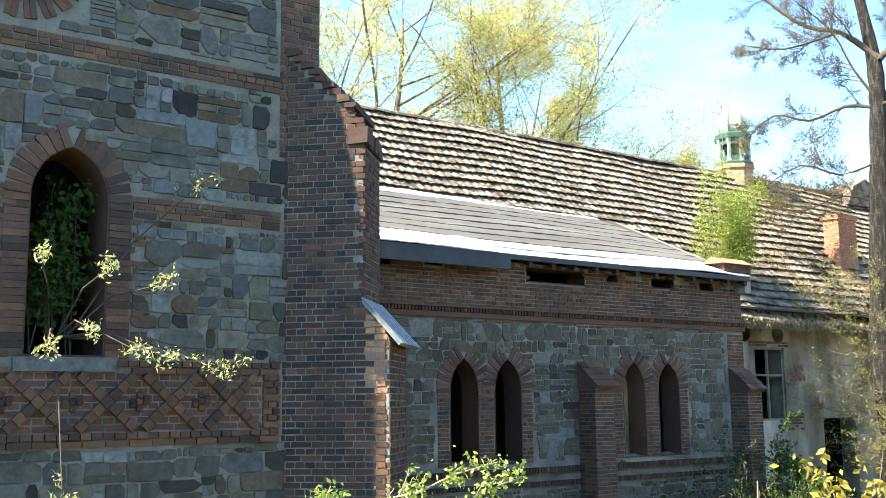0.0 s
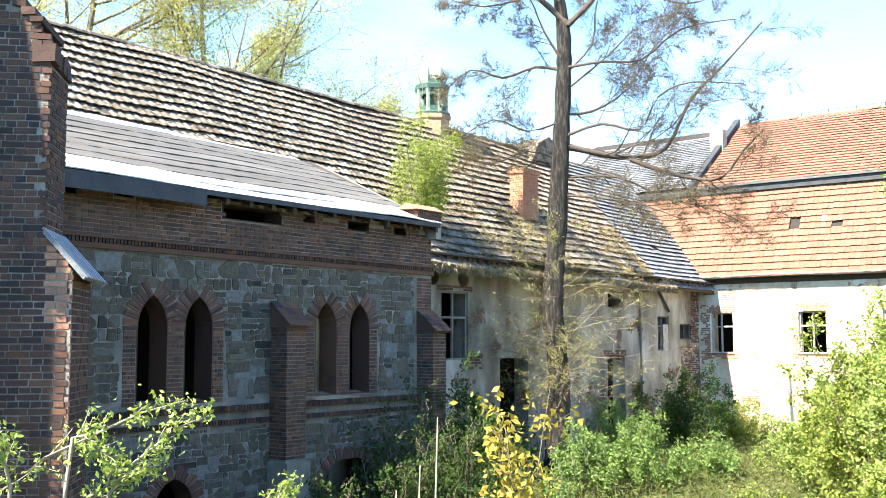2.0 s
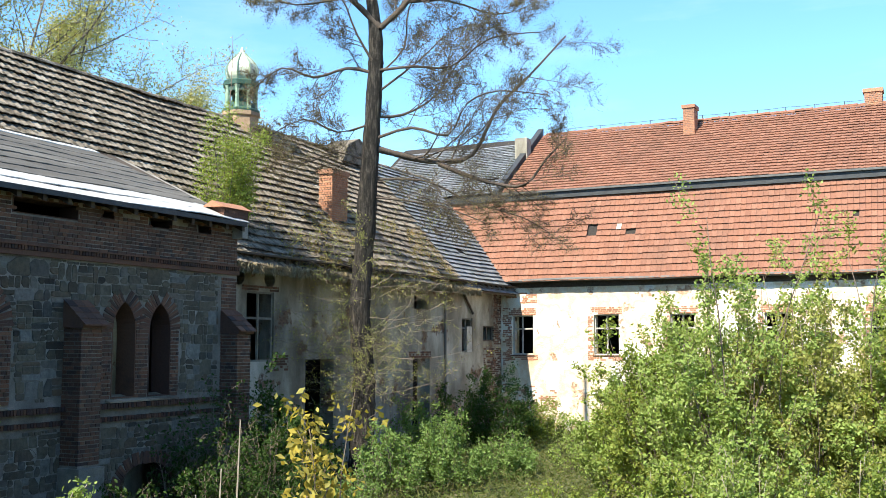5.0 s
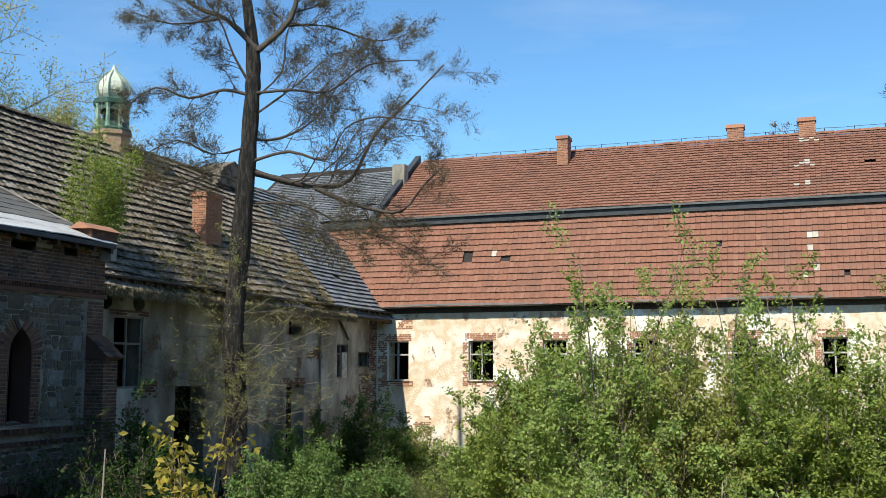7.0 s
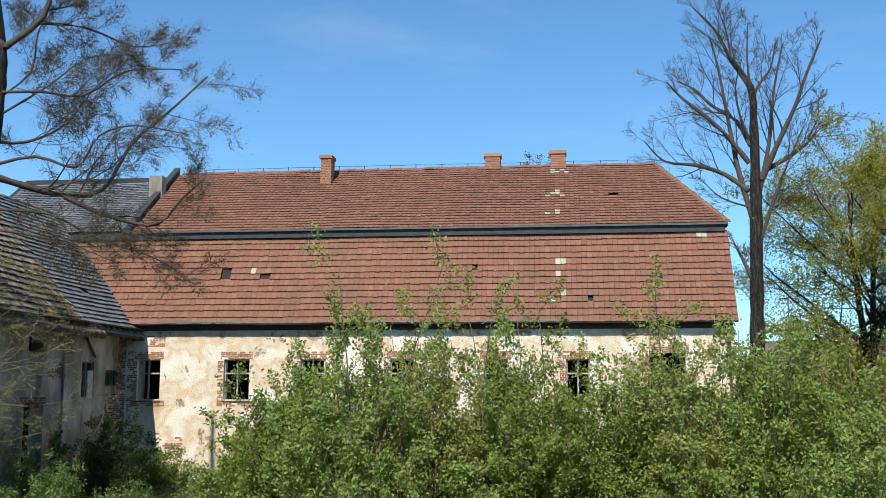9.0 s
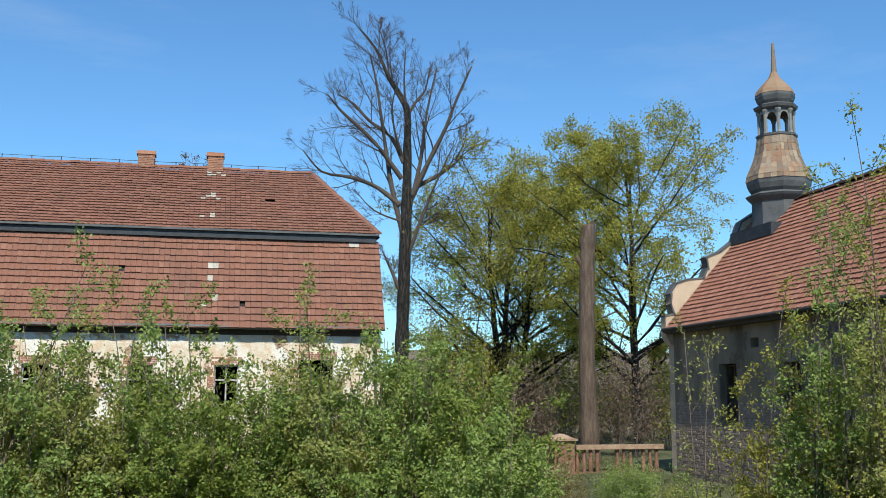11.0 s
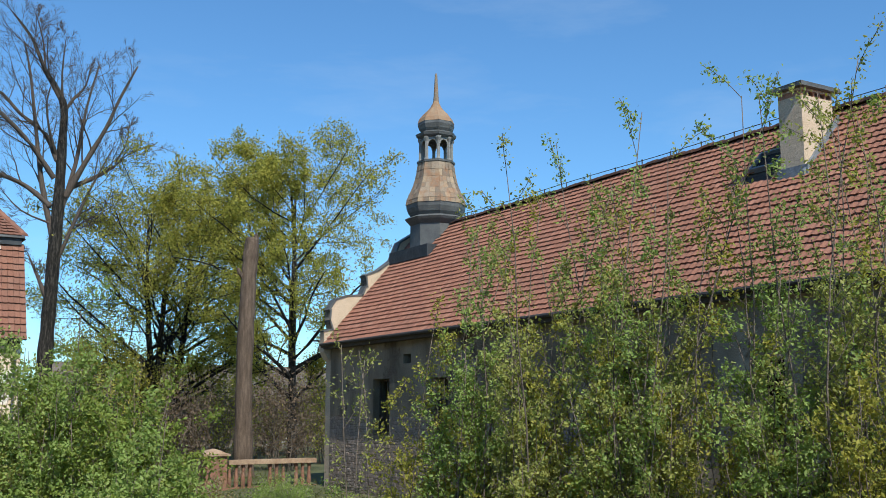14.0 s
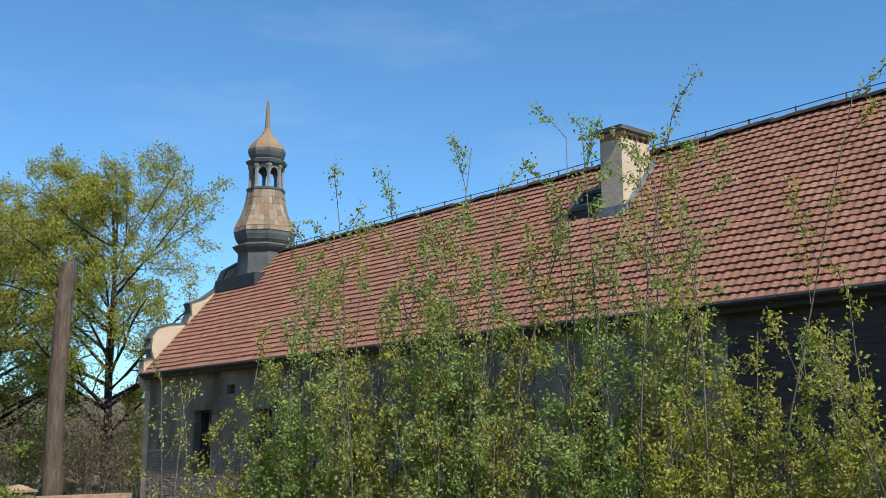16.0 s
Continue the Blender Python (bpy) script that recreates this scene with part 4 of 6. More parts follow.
for k in range(22):
    x = 7.0 + k * 0.58
    Geo().prism([Vector((x, y, z)) for y, z in [(14.86, fz(14.86) - 0.23), (15.9, fz(15.9) - 0.23), (15.9, fz(15.9) - 0.10), (14.86, fz(14.86) - 0.10)]], (0, 0, 0), (0.1, 0, 0)).obj("rafter_end", M["wood_dark"], lean)
Geo().prism([Vector((6.2, 14.74, z)) for z in (fz(14.8) - 0.30, fz(14.8) + 0.0)] + [Vector((6.2, 14.78, z)) for z in (fz(14.8) + 0.0, fz(14.8) - 0.30)], (0, 0, 0), (6.05, 0, 0)).obj("hanging_felt", M["felt_dark"], lean)
Geo().prism([Vector((12.25, 14.76, z)) for z in (fz(14.8) - 0.10, fz(14.8) + 0.0)] + [Vector((12.25, 14.79, z)) for z in (fz(14.8) + 0.0, fz(14.8) - 0.10)], (0, 0, 0), (7.0, 0, 0)).obj("edge_strip", M["felt_dark"], lean)
g = Geo()
side = [Vector((19.25, y, z)) for y, z in [(14.9, E + 2.45), (17.3, E + 2.45), (19.1, fz(19.1) - 0.05), (14.9, fz(14.9) - 0.05)]]
g.prism(side, (0, 0, 0), (0.2, 0, 0))
g.obj("gable_wall", M["mortar_dark"], lean)
end = thing("parapet_stub", "stub of brick parapet with red tile cap at the roof corner", "parapet")
Geo().box(18.6, 19.5, 14.95, 15.45, E + 2.72, E + 3.12, j=0.02).obj("body", M["brick_dark"], end)
lay(brick_field(rng, 18.6, 19.5, E + 2.76, E + 3.1, lambda a, z, d: Vector((a, 14.95 + d, z)), proud=0.02), "brick", M["brick"], end)
Geo().prism([Vector((18.5, y, z)) for y, z in [(14.88, E + 3.10), (15.5, E + 3.12), (15.2, E + 3.26)]], (0, 0, 0), (1.1, 0, 0)).obj("cap", M["brick_orange"], end)

# rooms behind the openings, their darkness put into the wall colour
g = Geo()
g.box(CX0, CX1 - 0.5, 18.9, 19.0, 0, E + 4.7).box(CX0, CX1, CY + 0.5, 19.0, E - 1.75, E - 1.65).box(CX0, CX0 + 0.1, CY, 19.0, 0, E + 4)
tagged(g.obj("wall_inner", M["inner_shade"]), "bare inner walls of the chapel aisle, coloured near-black as shade", "wall", kind="structure")

# ---------------------------------------------------------------- wing along the court
WY = 17.4
wing = thing("wing_wall", "long plastered wing wall with stained and fallen grey plaster", "wall", kind="structure")
win = south(WY)
EZ, EY, RY, RZ = E + 2.45, 17.0, 21.5, E + 7.40
SL = (RZ - EZ) / (RY - EY)
wing_holes = [rect(22.72, 23.97, E - 0.48, E + 1.45), rect(25.57, 27.1, 0.6, E - 0.45), rect(32.3, 33.4, E + 1.25, E + 1.80), rect(32.2, 33.5, 0.9, E - 0.47), rect(36.18, 37.15, E - 0.31, E + 1.03), rect(38.15, 39.2, E + 0.13, E + 0.75)]
wing_holes += [[(cx + 0.26 * math.cos(w), E + 1.82 + 0.24 * math.sin(w)) for w in [2 * math.pi * k / 12 for k in range(12)]] for cx in (22.35, 23.75)]
g = Geo()
panel(g, rect(CX1, 40.0, -0.3, E + 2.6), wing_holes, 0.5, win)
g.obj("wall_core", M["plaster_grey"], wing)
Geo().box(19.5, 45, 25.4, 25.9, -0.3, E + 2.6).box(19.4, 19.5, 17.9, 25.4, -0.3, E + 2.6).obj("back_wall", M["plaster_grey"], wing)
# inner faces coloured near-black for the unlit room
Geo().box(19.5, 40.5, 19.6, 19.7, 0, E + 2.4).box(19.5, 40.5, 17.9, 25.4, E + 2.4, E + 2.5).obj("inner_wall", M["inner_shade"], wing)
rng = random.Random(21)
bp = []
for x0, x1, z0, z1 in ((24.0, 24.7, E - 0.75, E - 0.3), (38.2, 39.95, 0.4, E - 0.1), (39.2, 39.95, E + 0.0, E + 2.1), (22.5, 24.2, E + 1.47, E + 1.66), (31.9, 33.6, E - 0.47, E - 0.2)):
    bp += [b for b in brick_field(rng, x0, x1, z0, z1, win, proud=0.012) if rng.random() > 0.25]
lay(bp, "brick", M["brick"], wing, limit=200)
g = Geo()
for k in range(40):
    x = 19.6 + k * 0.5
    Geo().box(x, x + 0.14, 16.75, 17.45, EZ - 0.26, EZ - 0.1, j=0.01, rng=rng).obj("rafter_end", M["wood_dark"], wing)
Geo().box(19.5, 40.2, 16.62, 17.45, EZ - 0.1, EZ - 0.05).obj("eaves_board", M["wood_dark"], wing)
for x, d in ((19.62, 0.05), (34.6, 0.05)):
    Geo().tube([Vector((x, 17.32, z)) for z in (0.2, 3.0, E + 2.2)], [d] * 3, 8).obj("downpipe", M["zinc_dark"], wing)


def casement(name, to3, x0, x1, z0, z1, mat, label, bars=(0.5,), rails=(0.6,), depth=0.2, glass=False):
    w = thing(name, label, "window", kind="structure")
    def bar(a, b, c, d, nm, dd=0.05):
        g = Geo()
        v = [to3(p, q, e) for e in (depth, depth + dd) for p, q in ((a, c), (b, c), (b, d), (a, d))]
        g.add(v, [(0, 1, 2, 3), (7, 6, 5, 4), (0, 4, 5, 1), (1, 5, 6, 2), (2, 6, 7, 3), (3, 7, 4, 0)])
        g.obj(nm, mat, w)
    t = 0.055
    bar(x0, x0 + t, z0, z1, "jamb"), bar(x1 - t, x1, z0, z1, "jamb"), bar(x0 + t, x1 - t, z1 - t, z1, "head"), bar(x0 + t, x1 - t, z0, z0 + t, "sill")
    for b in bars:
        c = x0 + (x1 - x0) * b
        bar(c - 0.03, c + 0.03, z0 + t, z1 - t, "mullion", 0.06)
    for r in rails:
        c = z0 + (z1 - z0) * r
        bar(x0 + t, x1 - t, c - 0.03, c + 0.03, "transom", 0.075)
    return w

casement("window_1", win, 22.72, 23.97, E - 0.48, E + 1.45, M["wood_grey"], "tall glassless casement with a weathered pale wooden frame", (0.48,), (0.62,), 0.06)
casement("window_2", win, 36.18, 37.15, E - 0.31, E + 1.03, M["wood_grey"], "small casement with a white painted frame, half boarded", (0.45,), (0.7,), 0.06)
Geo().box(36.65, 37.1, 17.40, 17.44, E - 0.3, E + 0.7).obj("window_board", M["wood_pale"], bpy.data.objects["window_2"])
casement("window_3", win, 38.15, 39.2, E + 0.13, E + 0.75, M["wood_dark"], "small dark casement in a brick patch", (0.5,), (), 0.08)
brace = thing("eaves_brace", "slanting timber brace under the wing eaves", "brace")
Geo().tube([Vector((35.9, 17.36, E + 2.3)), Vector((37.0, 17.3, E + 1.2))], [0.05, 0.05], 6).obj("strut", M["wood_dark"], brace)

wroof = thing("wing_roof", "steep old clay tile roof, mossy and uneven, with a slate patch", "roof", kind="structure")
rng = random.Random(31)
slope = math.hypot(RY - EY + 0.35, RZ - EZ + 0.35 * SL)
upv = Vector((0, 1, SL))
p0 = (6.2, EY - 0.35, EZ - 0.35 * SL)
g = Geo().prism([Vector((6.2, y, z)) for y, z in [(EY - 0.3, EZ - 0.36 * SL), (RY, RZ - 0.03), (26.0, EZ - 0.3), (26.0, EZ - 0.4), (RY, RZ - 0.2), (EY - 0.25, EZ - 0.42 * SL)]], (0, 0, 0), (35.6, 0, 0))
g.obj("roof_deck", M["wood_dark"], wroof)
hid = lambda a, s: not (a < 13.0 and s < 3.6)
slate_from = lambda s: 28.9 + 0.10 * s
old = tile_roof(rng, p0, (1, 0, 0), upv, 35.0, slope, 22, 0.22, sag=0.08, loose=0.013, lip=0.085, missing=((10.9, 4.3, 0.14, 0.12), (14.1, 5.6, 0.1, 0.12)), keep=lambda a, s: hid(a, s) and a < slate_from(s))
lay(old, "roof_tile", M["tile_old"], wroof, near=lambda c: 10 < c.x < 17 and c.z > E + 4.9, limit=300)
sl = tile_roof(rng, p0, (1, 0, 0), upv, 35.0, slope, 30, 0.28, sag=0.03, thick=0.012, keep=lambda a, s: a >= slate_from(s), curl=0.0, missing=((31.3, 2.3, 0.3, 0.1), (30.6, 2.9, 0.3, 0.1)))
lay(sl, "slate", M["slate"], wroof, near=lambda c: c.z > E + 3, limit=150)
ridge_tiles(rng, (6.2, RY, RZ - 0.02), (41.5, RY, RZ - 0.02), M["tile_old"], wroof)
fringe = [(19.5 + rng.random() * 16.6, 16.50 + rng.random() * 0.14, EZ - 0.37 - rng.random() ** 2 * 0.22) for _ in range(5200)]
leaf_mesh("straw_fringe", fringe, 0.17, np.random.default_rng(3), M["straw"], wroof, 0.12, 2.2)
mat_pts = []
for _ in range(5200):                                  # dead moss and leaves lodged on the lower tiles
    x, t = 24.0 + 11.6 * rng.random() ** 0.8, 3.0 * rng.random() ** 1.7
    if noise.noise((x * 0.9, t * 1.3, 7)) > -0.15 and x - 6.2 < slate_from(t) - 0.3:
        mat_pts.append((x, EY - 0.35 + t / math.hypot(1, SL), EZ - 0.35 * SL + t * SL / math.hypot(1, SL) + 0.10 + rng.random() * 0.04))
leaf_mesh("moss_mat", mat_pts, 0.11, np.random.default_rng(33), M["straw_leaf"], wroof, 0.35, 0.0)
# near-black strip stands for the dark gap at the slope's break
Geo().box(33.5, 38.6, 20.15, 20.25, E + 5.62, E + 5.86).obj("roof_break", M["felt_dark"], wroof)

# brick chimney on the wing
def brick_stack(name, label, x0, x1, y0, y1, z0, z1, mat, group="chimneys"):
    c = thing(name, label, "chimney", group)
    rng = random.Random(int(x0 * 77 + y0 * 13))
    Geo().box(x0 + 0.01, x1 - 0.01, y0 + 0.01, y1 - 0.01, z0, z1).obj("core", M["mortar_dark"], c)
    ps = brick_field(rng, x0, x1, z0, z1 - 0.02, lambda a, z, d: Vector((a, y0 + d, z)))
    ps += brick_field(rng, y0, y1, z0, z1 - 0.02, lambda a, z, d: Vector((x0 + d, a, z)))
    lay(ps, "brick", mat, c, limit=300)
    Geo().box(x0 - 0.05, x1 + 0.05, y0 - 0.05, y1 + 0.05, z1 - 0.16, z1, j=0.01, rng=rng).obj("cap", mat, c)
    return c

brick_stack("chimney", "square orange brick chimney with no pot on the wing roof", 28.4, 29.35, 18.37, 18.9, E + 3.6, E + 5.75, M["brick_orange"])
hood = thing("ridge_hood", "small tiled hood at the wing ridge", "roof hood")
Geo().prism([Vector((x, 21.0, z)) for x, z in ((33.2, E + 7.0), (35.6, E + 7.0), (35.2, E + 7.7), (34.4, E + 8.05), (33.6, E + 7.7))], (0, 0, 0), (0, 1.2, 0)).obj("hood_body", M["tile_old"], hood)

# green copper ridge turret
tur = thing("ridge_turret", "green copper ridge turret with an open lantern and onion dome", "turret")
C = (27.57, 21.5)
Geo().lathe(C, [(0.62, E + 6.6), (0.60, E + 7.55), (0.66, E + 7.60), (0.66, E + 7.72), (0.58, E + 7.75)], 8).obj("drum", M["clay_buff"], tur)
Geo().lathe(C, [(0.62, E + 7.72), (0.64, E + 7.80), (0.56, E + 7.86)], 8).obj("base_ring", M["copper_dark"], tur)
for k in range(8):
    w = 2 * math.pi * (k + 0.5) / 8
    px, py = C[0] + 0.50 * math.cos(w), C[1] + 0.50 * math.sin(w)
    Geo().lathe((px, py), [(0.09, E + 7.84), (0.07, E + 7.95), (0.065, E + 8.45), (0.11, E + 8.60)], 6).obj("post", M["copper"], tur)
    w = 2 * math.pi * k / 8
    px, py = C[0] + 0.47 * math.cos(w), C[1] + 0.47 * math.sin(w)
    mm = Matrix.Translation((px, py, 0)) @ Matrix.Rotation(w, 4, "Z")
    Geo().box(-0.03, 0.03, -0.18, 0.18, E + 7.84, E + 8.02, mm).obj("rail", M["copper_dark"], tur)
    Geo().box(-0.03, 0.03, -0.18, 0.18, E + 8.42, E + 8.62, mm).obj("head_rail", M["copper_dark"], tur)
Geo().lathe(C, [(0.22, E + 7.8), (0.22, E + 8.6)], 8).obj("core", M["copper_dark"], tur)
Geo().lathe(C, [(0.50, E + 8.55), (0.62, E + 8.62), (0.64, E + 8.76), (0.56, E + 8.80), (0.42, E + 8.86)], 8).obj("cornice", M["copper_dark"], tur)
Geo().lathe(C, [(0.40, E + 8.84), (0.48, E + 8.95), (0.525, E + 9.08), (0.53, E + 9.20), (0.48, E + 9.38), (0.36, E + 9.54), (0.21, E + 9.68), (0.10, E + 9.80), (0.04, E + 9.96), (0.01, E + 10.02)], 8).obj("onion_dome", M["copper_pale"], tur)
dome = tur.children[-1] if tur.children[-1].name.startswith("onion_dome") else [c for c in tur.children if c.name.startswith("onion_dome")][0]
for k in range(8):
    w = 2 * math.pi * (k + 0.5) / 8
    prof = [(0.42, 8.84), (0.505, 8.95), (0.555, 9.08), (0.56, 9.20), (0.51, 9.38), (0.38, 9.54), (0.23, 9.68), (0.12, 9.80)]
    Geo().tube([Vector((C[0] + r * math.cos(w), C[1] + r * math.sin(w), E + z)) for r, z in prof], [0.022] * 8, 5).obj("dome_rib", M["copper"], dome)

# ---------------------------------------------------------------- far house with the mansard roof
FX = 40.0
house = thing("far_house_wall", "long ruined house with peeling cream plaster over brick", "house", kind="structure")
west = lambda xx: (lambda a, z, d: Vector((xx + d, a, z)))
far = west(FX)
fw = [(15.97, 16.92), (12.31, 13.36), (9.30, 10.26), (5.75, 6.7), (2.1, 3.05), (-1.0, -0.1), (-4.58, -3.25)]
holes = [rect(a, b, E - (0.42 if i < 6 else -0.02), E + (1.2 if i < 6 else 1.43)) for i, (a, b) in enumerate(fw)]
g = Geo()
panel(g, rect(-6.4, 17.9, -0.5, E + 2.42), holes, 0.55, far)
g.obj("wall_core", M["plaster_cream"], house)
Geo().prism([Vector((x, -6.4, z)) for x, z in ((40.55, -0.5), (53, -0.5), (53, E + 2.4), (51.4, E + 6.0), (41.75, E + 6.0), (40.55, E + 3.6))], (0, 0, 0), (0, 0.5, 0)).box(52.5, 53, -5.9, 25, -0.5, E + 2.4).obj("end_wall", M["plaster_cream"], house)
# black-brown surfaces stand in for the shade indoors
Geo().box(43.4, 43.5, -5.9, 18, 0, E + 2.4).box(40.55, 52, -5.9, 18, E + 2.3, E + 2.4).obj("inner_wall", M["inner_shade"], house)
rng = random.Random(41)
bp = []
for i, (a, b) in enumerate(fw):
    z0, z1 = (E - 0.42, E + 1.2) if i < 6 else (E + 0.02, E + 1.43)
    bp += [q for q in brick_field(rng, a - 0.12, b + 0.14, z1 + 0.01, z1 + 0.34, far, proud=0.012) if rng.random() > 0.12]
    bp += [q for q in brick_field(rng, b + 0.01, b + 0.26, z0 - 0.2, z1, far, proud=0.012) if rng.random() > 0.3]
    bp += [q for q in brick_field(rng, a - 0.2, b + 0.2, z0 - 0.22, z0, far, proud=0.014) if rng.random() > 0.25]
for x0, x1, z0, z1, pr in ((14.9, 17.3, 0.4, 2.4, 0.5), (16.95, 17.35, 1.0, E + 2.2, 0.35), (15.8, 17.3, E + 1.7, E + 2.2, 0.25), (9.0, 13.0, 0.6, 1.7, 0.6)):
    bp += [q for q in brick_field(rng, x0, x1, z0, z1, far, proud=0.010) if rng.random() > pr and noise.noise((q[0].y * 1.5, q[0].z * 2.0, 3)) > -0.1]
lay(bp, "brick", M["brick_orange"], house, limit=300)
for i, (a, b) in enumerate(fw[:6]):
    casement("window_far", far, a, b, E - 0.42, E + 1.2, M["wood_pale"], "broken casement with a peeling pale frame and no panes", (0.5,) if i != 0 else (0.55,), (0.66,), 0.14)
    Geo().box(FX - 0.04, FX + 0.3, a - 0.05, b + 0.05, E - 0.47, E - 0.425, j=0.008).obj("window_sill", M["brick"], house)
Geo().box(FX - 0.02, FX + 0.4, -6.35, 17.7, E + 2.34, E + 2.62).obj("eaves_frieze", M["wood_dark"], house)
gut = Geo()
for a, b in ((-6.5, 17.4),):
    gut.tube([Vector((FX - 0.38, y, E + 2.62 + 0.02 * math.sin(y))) for y in np.linspace(a, b, 20)], [0.07] * 20, 8)
gut.obj("gutter", M["zinc_dark"], house)
Geo().tube([Vector((FX - 0.1, -6.2, z)) for z in (0.4, 3.0, E + 2.5)], [0.055] * 3, 8).obj("downpipe", M["zinc_dark"], house)

froof = thing("mansard_roof", "red clay tile mansard roof, patched with pale tiles, half-hipped at its end", "roof", kind="structure")
A0, A1 = Vector((39.62, 0, E + 2.62)), Vector((41.5, 0, E + 6.28))
B0, B1 = Vector((41.30, 0, E + 6.58)), Vector((46.5, 0, E + 10.10))
# both decks coloured near-black so tile gaps read as shaded holes
deck = [(A0.x + 0.05, A0.z - 0.06), (A1.x, A1.z - 0.06), (B0.x + 0.1, B0.z - 0.1), (B1.x, B1.z - 0.1), (51.7, B0.z - 0.1), (51.6, A1.z), (53.3, A0.z)]
g = Geo().prism([Vector((x, -6.42, z)) for x, z in [deck[0], deck[1], (51.6, A1.z), deck[6]]], (0, 0, 0), (0, 32, 0))
g.obj("lower_deck", M["inner_shade"], froof)
HY = -4.2
g = Geo()
yA, yB = -6.55, 25.6
v = [(B0.x + 0.1, yA, B0.z - 0.1), (B0.x + 0.1, yB, B0.z - 0.1), (B1.x, HY, B1.z - 0.1), (B1.x, yB, B1.z - 0.1), (51.7, yA, B0.z - 0.1), (51.7, yB, B0.z - 0.1)]
g.add(v, [(0, 1, 3, 2), (4, 2, 3, 5), (0, 2, 4), (0, 4, 5, 1), (1, 5, 3)])
g.obj("upper_deck", M["inner_shade"], froof)
rng = random.Random(51)
lowslope = (A1 - A0).length
upslope = (B1 - B0).length
def far_rows(p, up, slope, rows, y0, y1, keep=None, missing=(), width=0.205, thick=0.022, lip=0.066):
    return tile_roof(rng, (p.x, y0, p.z), (0, 1, 0), up, y1 - y0, slope, rows, width, sag=0.03, missing=missing, keep=keep, curl=0.014, thick=thick, lip=lip, loose=0.002)
yy = lambda y: y + 6.5
low = far_rows(A0, A1 - A0, lowslope, 14, -6.5, 21.2, None, ((yy(13.58), 2.35, 0.24, 0.2), (yy(11.95), 2.15, 0.18, 0.1), (yy(3.43), 2.6, 0.1, 0.12), (yy(3.4), 2.1, 0.2, 0.1), (yy(-1.05), 1.0, 0.12, 0.1)))
pale = lambda c: (abs(c.y + 0.0) < 0.55 and E + 3.3 < c.z < E + 3.8 and rng.random() < 0.5) or (abs(c.y - 0.0) < 0.3 and E + 4.3 < c.z < E + 5.2 and rng.random() < 0.4) or rng.random() < 0.002
lp = [q for q in low if pale(q[0])]
ls = set(id(q) for q in lp)
low = [q for q in low if id(q) not in ls]
hip = lambda a, s: (a - 6.5) > -6.5 + 0.43 * s * (HY + 6.55) / (0.43 * upslope)
upr = far_rows(B0, B1 - B0, upslope, 24, -6.5, 18.0, lambda a, s: hip(a, s), ((yy(-2.2), 3.0, 0.13, 0.12),), lip=0.062)
pale2 = lambda c: abs(c.y - 0.1) < 0.5 and (abs(c.z - E - 9.75) < 0.15 or abs(c.z - E - 8.3) < 0.2 or abs(c.z - E - 7.2) < 0.12) and rng.random() < 0.35
up_p = [q for q in upr if pale2(q[0])]
us = set(id(q) for q in up_p)
upr = [q for q in upr if id(q) not in us]
lay(low, "roof_tile", M["tile_red"], froof, near=lambda c: 10 < c.y < 17, limit=200)
lay(upr, "roof_tile", M["tile_red"], froof, near=lambda c: 6 < c.y < 12, limit=100)
lay(lp + up_p, "pale_tile", M["tile_pale"], froof, limit=120)
sl2 = far_rows(B0, B1 - B0, upslope * 0.86, 26, 18.2, 25.4, width=0.28, thick=0.012)
lay(sl2, "slate", M["slate"], froof, limit=60)
g = Geo()
g.prism([Vector((x, 17.95, z)) for x, z in [(B0.x - 0.25, B0.z + 0.12), (B1.x, B1.z + 0.35), (B1.x, B1.z - 0.3), (B0.x - 0.2, B0.z - 0.3)]], (0, 0, 0), (0, 0.28, 0))
g.obj("party_wall", M["felt_dark"], froof)
Geo().box(44.2, 44.7, 17.9, 18.5, E + 8.4, E + 9.6).obj("party_pier", M["plaster_grey"], froof)
Geo().box(41.32, 41.52, -6.4, 25, E + 6.24, E + 6.55).obj("knee_board", M["felt_dark"], froof)
Geo().box(41.22, 41.3, -6.5, 18, E + 6.50, E + 6.58).obj("knee_gutter", M["zinc_dark"], froof)
ridge_tiles(rng, (46.5, HY, B1.z - 0.02), (46.5, 18.0, B1.z - 0.02), M["tile_red"], froof, 0.13)
ridge_tiles(rng, (41.3, -6.5, B0.z + 0.02), (46.5, HY, B1.z), M["tile_red"], froof, 0.13)
brick_stack("chimney", "orange brick chimney standing through the mansard slope near its ridge", 45.2, 45.9, 10.35, 10.85, E + 8.6, E + 10.6, M["brick_orange"])
brick_stack("chimney", "low brick chimney at the mansard ridge", 46.3, 46.9, 2.75, 3.45, E + 9.6, E + 10.75, M["brick_orange"])
brick_stack("chimney", "low brick chimney beside pale patched tiles at the mansard ridge", 46.3, 46.9, -0.22, 0.46, E + 9.6, E + 10.82, M["brick_orange"])


def conductor(a, b, n, label):
    """A lightning wire on little holders along a ridge."""
    c = thing("lightning_wire", label, "wire")
    a, b = Vector(a), Vector(b)
    Geo().tube([a.lerp(b, k / 30) + Vector((0, 0, 0.16 - 0.03 * math.sin(k * n * math.pi / 30) ** 2)) for k in range(31)], [0.012] * 31, 4).obj("wire", M["iron"], c)
    for k in range(n + 1):
        p = a.lerp(b, k / n)
        Geo().tube([p - Vector((0, 0, 0.05)), p + Vector((0, 0, 0.17))], [0.018, 0.018], 5).obj("holder", M["iron"], c)

conductor((46.5, HY, B1.z + 0.08), (46.5, 17.5, B1.z + 0.08), 18, "thin iron lightning wire on holders along the mansard ridge")

